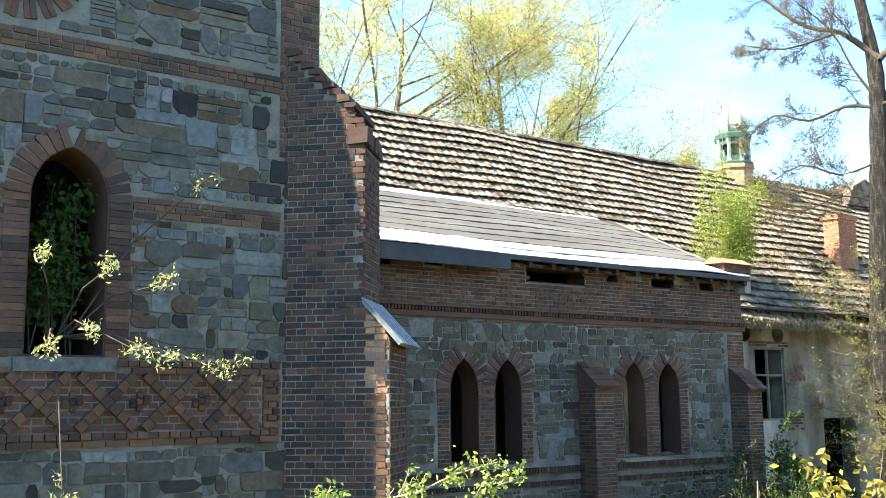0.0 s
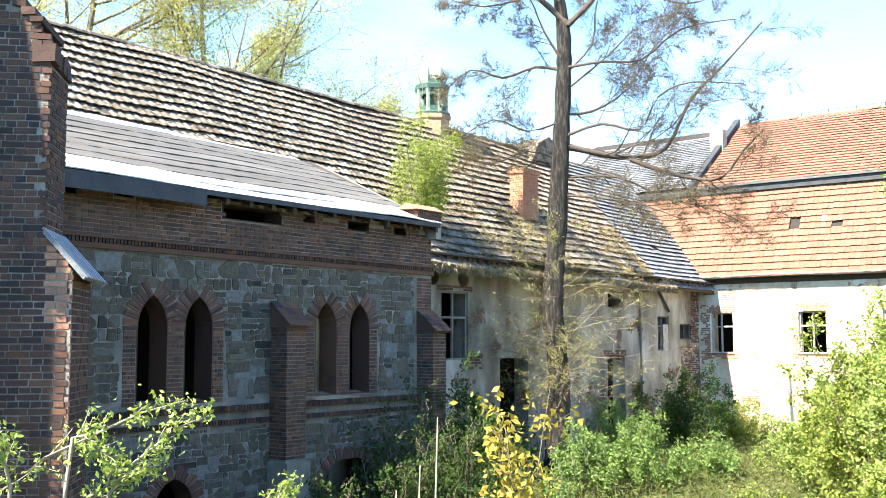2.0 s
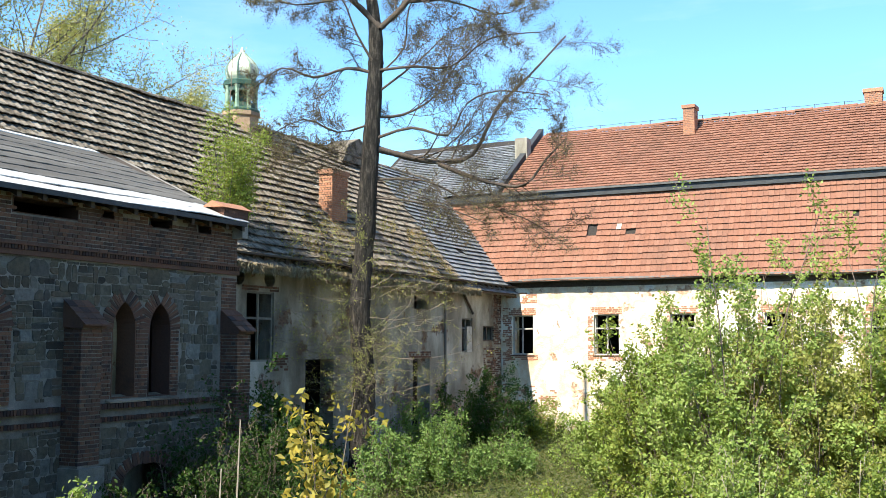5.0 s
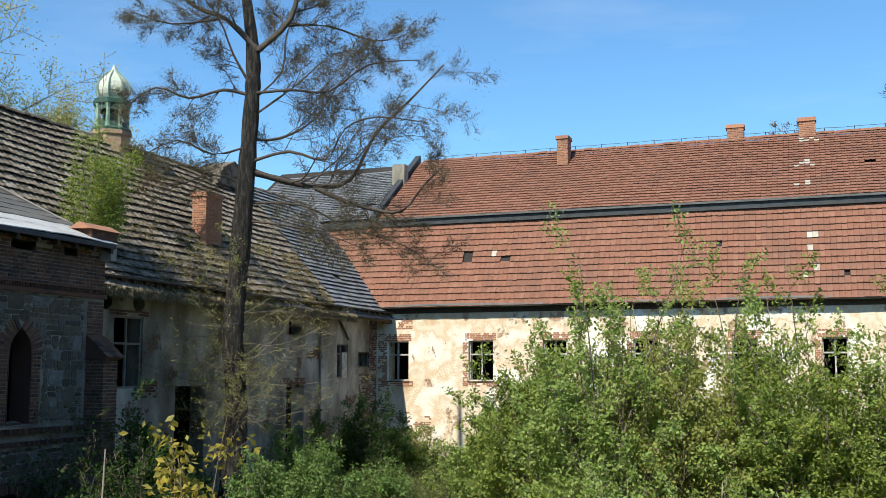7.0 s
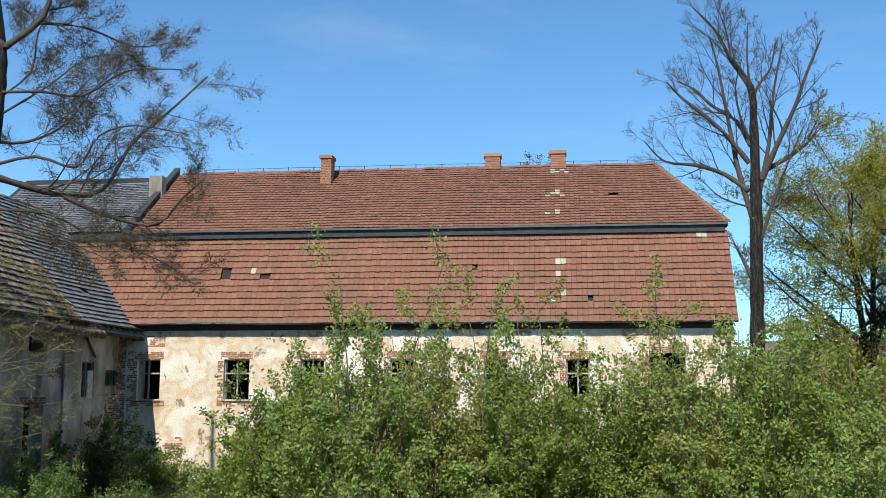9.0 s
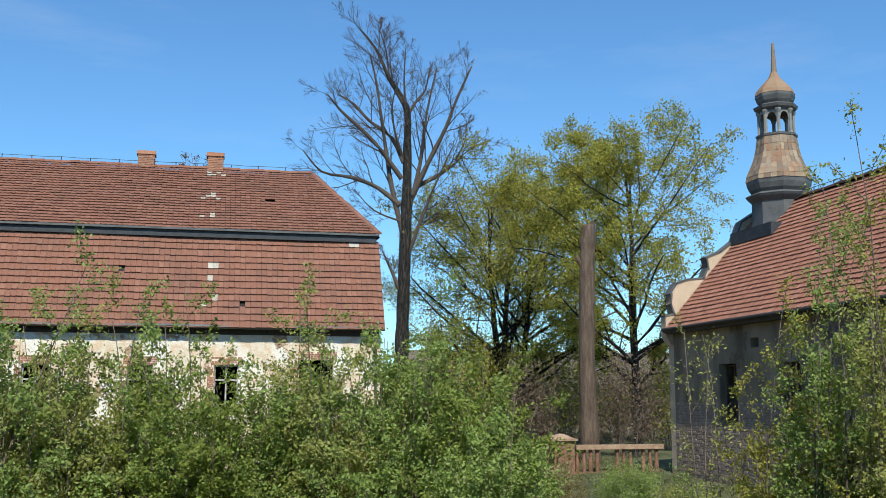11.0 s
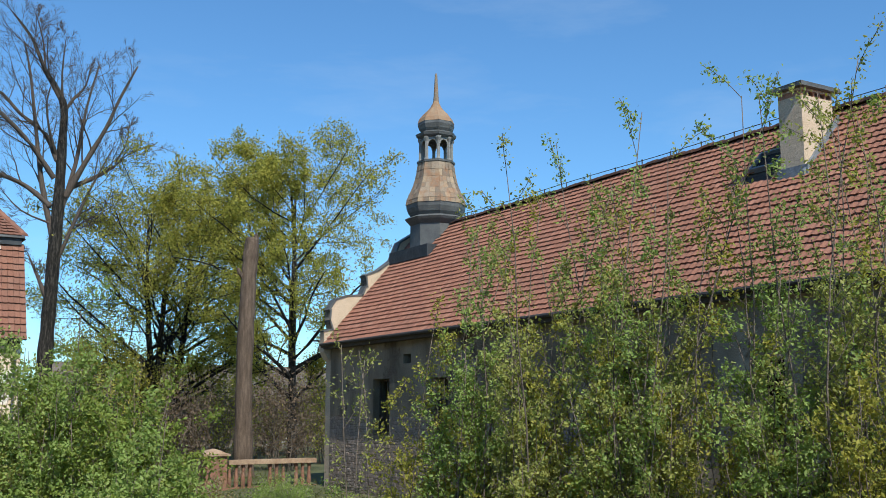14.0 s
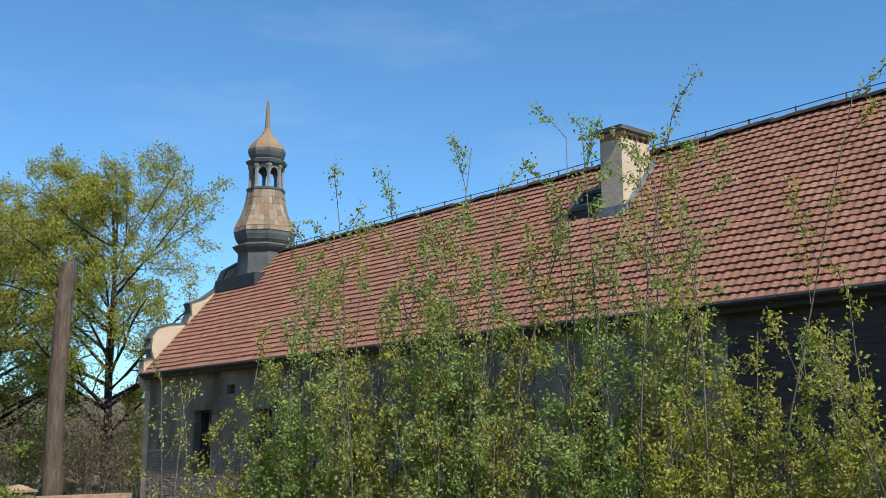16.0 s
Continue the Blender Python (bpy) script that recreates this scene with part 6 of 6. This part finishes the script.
def bare_tree():
    rng = random.Random(202)
    x, y = 54.1, -9.9
    ob = thing("bare_tree", "tall leafless tree with rising forked limbs behind the far house", "tree", at=(x, y, 0.0))
    rgt, aw = Vector((-0.17, -0.985, 0)), Vector((0.985, -0.17, 0))
    out = []
    to = lambda line, deep: [rgt * ((a - 350) * 0.01816) + aw * (deep * n * 0.6) + Vector((0, 0, 7.85 + (953 - b) * 0.01816)) for n, (a, b) in enumerate(line)]
    trunk = to([(340, 1385), (342, 1100), (348, 850), (355, 600), (356, 420), (352, 300), (300, 210), (260, 120), (200, 45)], 0)
    out.append((*knobbly(rng, trunk, [0.42, 0.38, 0.34, 0.28, 0.22, 0.18, 0.12, 0.07, 0.03], 5, 0.1), 4))
    for line, r, deep in (
        ([(335, 600), (270, 545), (190, 510), (100, 490), (40, 420)], 0.15, 0.5), ([(340, 520), (280, 440), (230, 390), (160, 330), (120, 285)], 0.16, -0.6),
        ([(345, 470), (310, 390), (240, 330), (190, 270), (140, 235)], 0.15, 0.7), ([(372, 570), (420, 470), (470, 370), (500, 290), (545, 190)], 0.18, -0.5),
        ([(378, 545), (440, 510), (500, 465), (540, 420), (615, 380)], 0.14, 0.5), ([(355, 330), (380, 280), (410, 235), (425, 160)], 0.10, 0.5),
        ([(352, 310), (345, 220), (350, 120)], 0.08, -0.7), ([(300, 210), (290, 120), (265, 30)], 0.07, 0.6), ([(335, 850), (305, 780), (285, 735)], 0.13, 0.3),
        ([(340, 450), (318, 380), (310, 310), (330, 240)], 0.09, -0.9), ([(360, 700), (420, 640), (480, 590)], 0.05, 0.4), ([(500, 460), (530, 400), (535, 330)], 0.06, 0.2), ([(345, 650), (260, 620), (200, 560)], 0.06, -0.6),
        ([(348, 700), (310, 540), (285, 380), (262, 220), (240, 120)], 0.17, 0.3), ([(356, 640), (395, 470), (415, 310), (445, 170)], 0.15, 0.2), ([(350, 780), (400, 640), (440, 540), (490, 430)], 0.13, -0.4)):
        pts = to(line, deep)
        pts, rad = knobbly(rng, pts, [r * (1 - 0.75 * n / (len(pts) - 1)) for n in range(len(pts))], 3, 0.12)
        sprout(rng, out, pts, rad, 3, (9, 8, 6), 0.7, 0.42, 0.20, 0.05, 0.2)
    sprout(rng, out, trunk[5:], [0.16, 0.12, 0.07, 0.03], 3, (8, 8, 6), 0.6, 0.5, 0.14, 0.08, 0.1)
    out = [(q, [v * (0.7 if lv < 3 else 1.0) for v in w], lv) for q, w, lv in out]
    wood(out, 0, M["bark_brown"], ob, 0.007, M["bark_dark"])
    leaf_mesh("bud_haze", tips(rng, out, 0, 1, 0.10), 0.06, np.random.default_rng(12), M["twig_haze"], ob, 0.3)
bare_tree()
tree("maple_tree", "broad spring maple with olive green young leaves", 57.7, -16.6, 14.4, 0.24, 4, (18, 9, 6), "leaf_olive", 96000, 0.13, 213, "bark_dark", 0.1, 1, 0.22, 0.03, 0.95, 0.44, fork=3, thin=0.012)
tree("maple_tree", "tall spring maple with fresh yellow-green leaves and a twin trunk", 47.9, -20.4, 15.4, 0.22, 4, (17, 9, 6), "leaf_olive", 76000, 0.125, 204, "bark_dark", 0.22, 1, 0.17, 0.03, 0.95, 0.40, fork=2, thin=0.012)
for k, (x, y, h, sd) in enumerate(((27.5, 43.0, 24.5, 301), (34.0, 41.0, 23.0, 302), (38.5, 39.5, 18.0, 303), (22.5, 44.0, 22.0, 304), (44.0, 40.0, 16.0, 305))):
    tree("willow_tree", "tall airy spring tree with pale yellow-green leaves behind the roof", x, y, h, 0.35, 4, (18, 9, 6), "leaf_lime", 50000, 0.12, sd, "bark", 0.36, 1, 0.36, 0.03, 0.9, 0.40, thin=0.015)
tree("distant_tree", "small bare treetop behind the mansard ridge", 70.0, 2.0, 18.5, 0.3, 3, (12, 7, 4), "twig_haze", 2500, 0.12, 306, "bark", 0.5, 0, 0.1, 0.06, 0.7, 0.3, thin=0.015)

stump = thing("dead_trunk", "broken bare tree trunk without limbs beside the balustrade", "tree trunk", at=(41.2, -15.4, ground_z(41.2, -15.4) - 0.2))
Geo().tube(*knobbly(random.Random(5), [Vector((0, 0, 0)), Vector((0.02, 0.0, 0.8)), Vector((0.0, 0.05, 2.5)), Vector((-0.05, 0.1, 5)), Vector((0.02, 0.0, 8)), Vector((0.0, -0.05, 9.3)), Vector((0.02, -0.12, 10.1))], [0.50, 0.40, 0.36, 0.34, 0.33, 0.32, 0.27], 6, 0.07), 14).obj("trunk", M["bark_dead"], stump, normals=False, smooth=True)
rng = random.Random(6)
for k in range(9):                                     # splintered top of the break
    w = 2 * math.pi * k / 9
    c = Vector((0.02 + 0.17 * math.cos(w), -0.12 + 0.17 * math.sin(w), 9.98))
    Geo().tube([c, c + Vector((rng.uniform(-0.05, 0.05), -0.04, (0.36 if 3.4 < w < 5.6 else 0.15) * rng.uniform(0.6, 1.0)))], [0.11, 0.05], 5).obj("splinter", M["bark_dead"], stump)
Geo().tube([Vector((0, 0.1, 8.3)), Vector((0.0, 0.42, 8.6)), Vector((0, 0.50, 8.8))], [0.15, 0.10, 0.06], 7).obj("broken_limb", M["bark_dead"], stump)

# birch growing on the roof
def roof_birch():
    rng = random.Random(401)
    ob = thing("birch_sapling", "young birch with fresh green leaves rooted in the roof tiles", "tree", at=(21.75, 17.5, E + 2.95))
    out = []
    p, s = branch(rng, (0, 0, 0), (0, 0, 1), 5.4, 0.022, 12, 0.03, 0.06)
    sprout(rng, out, p, s, 2, (22, 7), 1.0, 0.15, 0.16, 0.04, 0.05)
    for k in range(14):
        w = rng.uniform(0, 2 * math.pi)
        q, t = branch(rng, (0.5 * math.cos(w), 0.2 * math.sin(w), 0), (0.26 * math.cos(w), 0.18 * math.sin(w), 1), rng.uniform(1.6, 3.4), 0.018, 7, 0.10, 0.05)
        sprout(rng, out, q, t, 2, (11, 6), 0.95, 0.20, 0.2, 0.03, 0.08)
    wood(out, 0, M["bark"], ob, 0.004)
    leaf_mesh("foliage", tips(rng, [o for o in out if o[0][0].z < 3.4], 1, 14, 0.13), 0.062, np.random.default_rng(4), M["leaf_green"], ob)
roof_birch()

# ---------------------------------------------------------------- shrubs: place by bearing and distance
def polar(bearing, dist):
    return dist * math.sin(radians(bearing)), dist * math.cos(radians(bearing))

BIG = [(73.5, 27, 3.0, 1.6, 0), (76.0, 24, 4.6, 1.9, 1), (79.0, 22, 5.5, 2.0, 2), (82.5, 22.5, 5.2, 2.0, 0), (86.0, 23, 4.9, 2.0, 2), (89.5, 22.5, 5.0, 1.9, 2), (93.0, 23.5, 4.9, 2.0, 1), (96.5, 23, 5.2, 1.9, 2), (100.0, 22.5, 5.2, 1.9, 1), (103.3, 21.5, 5.0, 1.7, 0), (104.9, 19.5, 3.5, 0.85, 1)]
for k, (b, d, h, r, sh) in enumerate(BIG):
    x, y = polar(b, d)
    shrub("elder_shrub", "dense spring shrub with bright green leaves and bare inner stems", x, y, h * 1.12, r * 1.1, 42, 30000, 0.088, ("leaf_bright", "leaf_green", "leaf_bright", "leaf_pale")[k % 4], 500 + k, "bark", scatter=0.075, group="shrubs in front of the far house", shoots=sh)
FRONT = [(75.5, 17.5, 2.2, 1.5), (80.0, 17, 2.6, 1.6), (85.0, 17, 2.4, 1.6), (90.0, 17, 2.3, 1.5), (95.0, 16.5, 2.3, 1.5), (99.5, 16.5, 2.4, 1.4), (103.5, 16, 2.0, 1.3)]
for k, (b, d, h, r) in enumerate(FRONT):
    x, y = polar(b, d)
    shrub("elder_shrub", "low green shrub with pale twigs in the overgrown court", x, y, h * 1.1, r * 1.15, 26, 14000, 0.078, ("leaf_green", "leaf_bright")[k % 2], 540 + k, "bark_pale", scatter=0.05, group="shrubs in front of the far house")
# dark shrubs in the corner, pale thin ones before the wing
# the darkest ones carry the shade near the walls in their leaf colour
for k, (b, d, h, r, lf, n) in enumerate(((66.2, 36, 3.2, 1.5, "leaf_dark_shade", 5000), (64.2, 36, 2.6, 1.2, "leaf_dark_shade", 3000), (62.0, 33, 2.4, 1.5, "leaf_fresh", 3600), (68.8, 37.5, 1.9, 1.2, "leaf_green", 2500), (60.3, 27, 2.2, 1.3, "leaf_fresh", 2800), (63.5, 28, 2.1, 1.4, "leaf_fresh", 3600), (66.5, 30, 1.6, 1.3, "leaf_fresh", 2600), (53.8, 24.5, 3.5, 1.3, "leaf_dark_shade", 6000), (51.0, 23.0, 3.6, 0.8, "leaf_dark_shade", 900), (49.2, 22.4, 3.0, 0.8, "leaf_dark_shade", 900), (56.0, 26.5, 2.7, 1.1, "leaf_dark_shade", 2600), (51.0, 21.5, 2.3, 1.0, "leaf_dark_shade", 1800), (46.5, 20.0, 1.6, 0.9, "leaf_dark_shade", 1500), (40.0, 18.3, 1.5, 0.8, "leaf_dark_shade", 1300), (70.5, 31, 1.4, 1.0, "leaf_bright", 1500))):
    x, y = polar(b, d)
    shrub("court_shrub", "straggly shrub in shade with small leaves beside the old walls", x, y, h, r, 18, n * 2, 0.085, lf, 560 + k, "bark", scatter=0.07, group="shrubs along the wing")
# tall thin saplings before the side house
SAP = [(115.6, 15.0, 2.6, 0.5), (117.6, 14.0, 4.6, 0.6), (120.0, 13.5, 4.9, 1.0), (122.5, 13.0, 5.7, 1.0), (125.3, 12.5, 6.4, 0.9), (128.0, 12.5, 6.2, 1.0), (130.5, 12.0, 6.9, 0.8), (133.0, 12.0, 6.5, 1.0), (136.5, 12.0, 5.9, 1.0), (139.5, 11.5, 6.9, 0.9), (142.5, 11.5, 6.7, 0.9), (144.8, 11.0, 6.7, 0.8), (148.5, 11.5, 4.9, 0.7), (152.5, 11.5, 4.6, 0.8), (155.0, 10.5, 5.4, 0.9), (158.0, 10.5, 5.2, 0.9)]
for k, (b, d, h, r) in enumerate(SAP):
    x, y = polar(b, d)
    shrub("willow_sapling", "clump of tall upright saplings with sparse young grey-green leaves", x, y, h, r * 1.05, 26 if k > 1 else 7, 30000 if k > 1 else 3500, 0.048, ("leaf_bright", "leaf_pale", "leaf_olive")[k % 3], 600 + k, "bark", scatter=0.045, group="saplings before the side house", lean=0.14, shoots=3, low=0.10, twigs=(16, 3), reach=0.13, girth=0.62)
LOW = [(105.6, 15, 1.4, 0.7), (112, 17, 0.9, 1.0), (117, 11, 1.7, 1.0), (122, 10, 1.9, 1.0), (127, 9.5, 1.9, 1.0), (132, 9, 1.9, 1.0), (137, 9, 2.0, 1.0), (142, 8.5, 2.0, 0.9), (147, 8.5, 2.0, 0.9), (152, 8.5, 2.1, 0.9), (108.5, 30, 1.4, 1.3), (112.5, 30, 1.3, 1.2), (115.5, 27, 1.0, 1.0), (117.5, 22, 1.2, 1.2)]
for k, (b, d, h, r) in enumerate(LOW):
    x, y = polar(b, d)
    shrub("weed_shrub", "tangled low weeds and young shoots with dry stems", x, y, h * 1.15, r, 24, 11000, 0.052, ("leaf_pale", "straw_leaf", "leaf_bright")[k % 3], 640 + k, "bark_pale", scatter=0.10, group="weeds before the side house")
# thicket outside the court
for k, (b, d, h, r) in enumerate(((101, 48, 5.0, 2.5), (104, 55, 6.0, 3.0), (107.5, 50, 5.0, 2.6), (110, 58, 6.0, 3.0), (112.5, 48, 5.0, 2.4), (115.5, 55, 7.0, 3.0), (109, 66, 5.5, 3.5), (113, 66, 5.5, 3.5))):
    x, y = polar(b, d)
    shrub("thicket_shrub", "brown leafless thicket with a few opening leaves beyond the balustrade", x, y, h, r, 26, 2600, 0.16, "leaf_olive" if k % 2 else "twig_haze", 680 + k, "bark", scatter=0.25, group="thicket beyond the balustrade")

# dark clumps get their shade through the leaf colour
for k, (b, d, h, r, lf) in enumerate(((55.6, 19.0, 2.4, 0.8, "leaf_dark_shade"), (58.6, 20.5, 2.0, 0.9, "leaf_fresh"), (53.6, 22.5, 2.8, 0.8, "leaf_dark_shade"), (55.0, 15.5, 1.7, 0.9, "leaf_fresh"), (60.0, 16.0, 1.3, 0.9, "leaf_green"), (63.0, 17.5, 0.9, 0.9, "leaf_green"), (69.5, 22.0, 1.3, 1.1, "leaf_green"))):
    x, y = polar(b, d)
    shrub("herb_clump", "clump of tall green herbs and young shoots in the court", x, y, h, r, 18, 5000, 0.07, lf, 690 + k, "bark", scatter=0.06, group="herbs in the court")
for k, (b, d, h) in enumerate(((98.5, 62, 7.5), (102.5, 70, 8.0), (105.5, 66, 7.0), (108.5, 74, 8.5), (111.5, 70, 8.0), (114.5, 66, 9.0), (117.0, 62, 9.0))):
    x, y = polar(b, d)
    shrub("thicket_shrub", "brown leafless thicket with a few opening leaves beyond the balustrade", x, y, h * 0.75, 3.8, 32, 6000, 0.17, "twig_haze" if k % 3 else "leaf_olive", 730 + k, "bark", scatter=0.3, group="thicket beyond the balustrade")
# yellow maple sapling, dry stalks
x, y = polar(57.2, 13.0)
shrub("maple_sapling", "maple sapling with bright yellow young leaves", x, y, 3.6, 0.85, 8, 1050, 0.115, "leaf_yellow", 700, "bark", scatter=0.13, low=0.45, twigs=(4, 2), reach=0.2, category="sapling")
x, y = polar(52.6, 12.0)
shrub("maple_sapling", "small maple sapling with yellow-green leaves", x, y, 2.6, 0.3, 3, 120, 0.14, "leaf_lime", 701, "bark_pale", scatter=0.10, low=0.5, category="sapling")
for k, (b, d, h) in enumerate(((52.05, 9.5, 3.35), (51.1, 9.7, 2.9), (49.8, 9.5, 2.7), (44.8, 9.2, 2.6))):
    x, y = polar(b, d)
    st_ = thing("dry_stalk", "single dry pale plant stalk", "stalk", "dry stalks", (x, y, ground_z(x, y)))
    Geo().tube([Vector((0, 0, 0)), Vector((0.02, 0.01, h * 0.5)), Vector((0.04, -0.03, h))], [0.016, 0.012, 0.006], 5).obj("stem", M["bark_pale"], st_)

# leafy branches close to the eye, rising from a shrub below
def near_branches():
    rng = random.Random(801)
    ob = thing("apple_branches", "sunlit arching shrub branches with fresh toothed green leaves", "shrub", at=(*polar(30.0, 7.2), 0.0))
    base = Vector(ob.location)
    out = []
    for (b, d, z), foot in (((38.8, 7.0, -0.37), (29.7, 7.3, -0.95)), ((35.6, 7.1, -0.86), (33.2, 7.15, -0.60)), ((29.1, 7.0, -0.62), (30.3, 7.2, -0.90)), ((39.6, 7.2, -0.50), (35.0, 7.3, -1.00)), ((44.4, 7.2, -0.98), (42.5, 7.2, -1.35)), ((37.6, 7.2, -0.80), (33.0, 7.3, -1.15)), ((27.6, 7.1, -0.95), (29.3, 7.2, -1.1))):
        a, e = Vector((*polar(*foot[:2]), E + foot[2])) - base, Vector((*polar(b, d), E + z)) - base
        m = a.lerp(e, 0.5) + Vector((0, 0, 0.07))
        root = Vector((0.2 * a.x - 0.1, 0.2 * a.y, 0))
        pts = [root, root.lerp(a, 0.6) - Vector((0, 0, 0.2)), a, a.lerp(m, 0.5) + Vector((0, 0, 0.04)), m, m.lerp(e, 0.5) + Vector((0, 0, 0.03)), e]
        sprout(rng, out, pts, [0.02, 0.018, 0.013, 0.011, 0.009, 0.007, 0.004], 2, (14, 3), 0.8, 0.05, 0.2, 0.1, 0.34)
    wood(out, 0, M["bark_pale"], ob, 0.003)
    leaf_mesh("foliage", tips(rng, [o for o in out if o[0][0].z > 1.5], 1, 5, 0.035), 0.045, np.random.default_rng(6), M["leaf_bright"], ob, 0.5)
near_branches()

# climbing shoots at the tower window
def window_shoots():
    rng = random.Random(811)
    ob = thing("window_elder", "elder shoots out of the tower window, outer leaves coloured as sunlit", "shrub", at=(3.1, 11.3, E + 0.56))
    out, inner = [], []
    for k in range(10):
        p, s = branch(rng, (rng.uniform(-0.3, 0.3), 0.05, 0), (rng.uniform(-0.15, 0.15), rng.uniform(-0.05, 0.1), 1), rng.uniform(1.2, 2.0), 0.01, 6, 0.08, 0.05)
        sprout(rng, inner, p, s, 1, (9,), 0.7, 0.2, 0.2, 0.05)
    for tx, ty, tz in ((1.45, -1.0, -0.15), (0.9, -0.9, 0.75), (0.2, -1.2, 0.85), (-0.45, -1.0, 0.95), (0.1, -1.1, 0.2), (-0.4, -1.2, 0.0), (0.9, -1.0, -0.05), (1.35, -0.8, 1.95), (-0.15, -1.1, -1.5), (1.7, -0.9, -0.1), (0.6, -1.0, 0.0)):
        e = Vector((tx, ty, tz))
        m = e * 0.5 + Vector((0, 0, 0.25))
        sprout(rng, out, [Vector((tx * 0.1, 0, 0.2)), m, e.lerp(m, 0.3), e], [0.012, 0.009, 0.006, 0.003], 1, (7,), 0.7, 0.16, 0.2, 0.05, 0.55)
    wood(out + inner, 0, M["bark_brown"], ob, 0.003)
    # outer sprays coloured pale as if in full sun
    leaf_mesh("foliage", tips(rng, [(q[len(q) // 2:], s, l) for q, s, l in out], 1, 9, 0.035), 0.055, np.random.default_rng(7), M["leaf_sunlit"], ob, 0.42)
    # same plant inside the opening, shade put into darker leaves
    leaf_mesh("inner_foliage", tips(rng, inner, 0, 20, 0.09), 0.075, np.random.default_rng(8), M["leaf_dark_shade"], ob, 0.6)
window_shoots()

# grass in the court
rngn = np.random.default_rng(9)
gx = thing("court_grass", "rank spring grass and herbs covering the court", "grass")
n = 110000
px = np.concatenate([rngn.uniform(6, 41, 50000), rngn.uniform(15, 39, 60000)])
py = np.concatenate([rngn.uniform(-16, 17, 50000), rngn.uniform(4, 17, 60000)])
keep = (rngn.random(n) < 0.9)
pts = np.stack([px, py, np.array([ground_z(a, b) for a, b in zip(px, py)]) + rngn.random(n) ** 2 * 0.45], 1)[keep]
leaf_mesh("grass_blades", pts, 0.15, rngn, M["grass"], gx, 0.16, 0.0)
tagged(gx, kind="stuff")
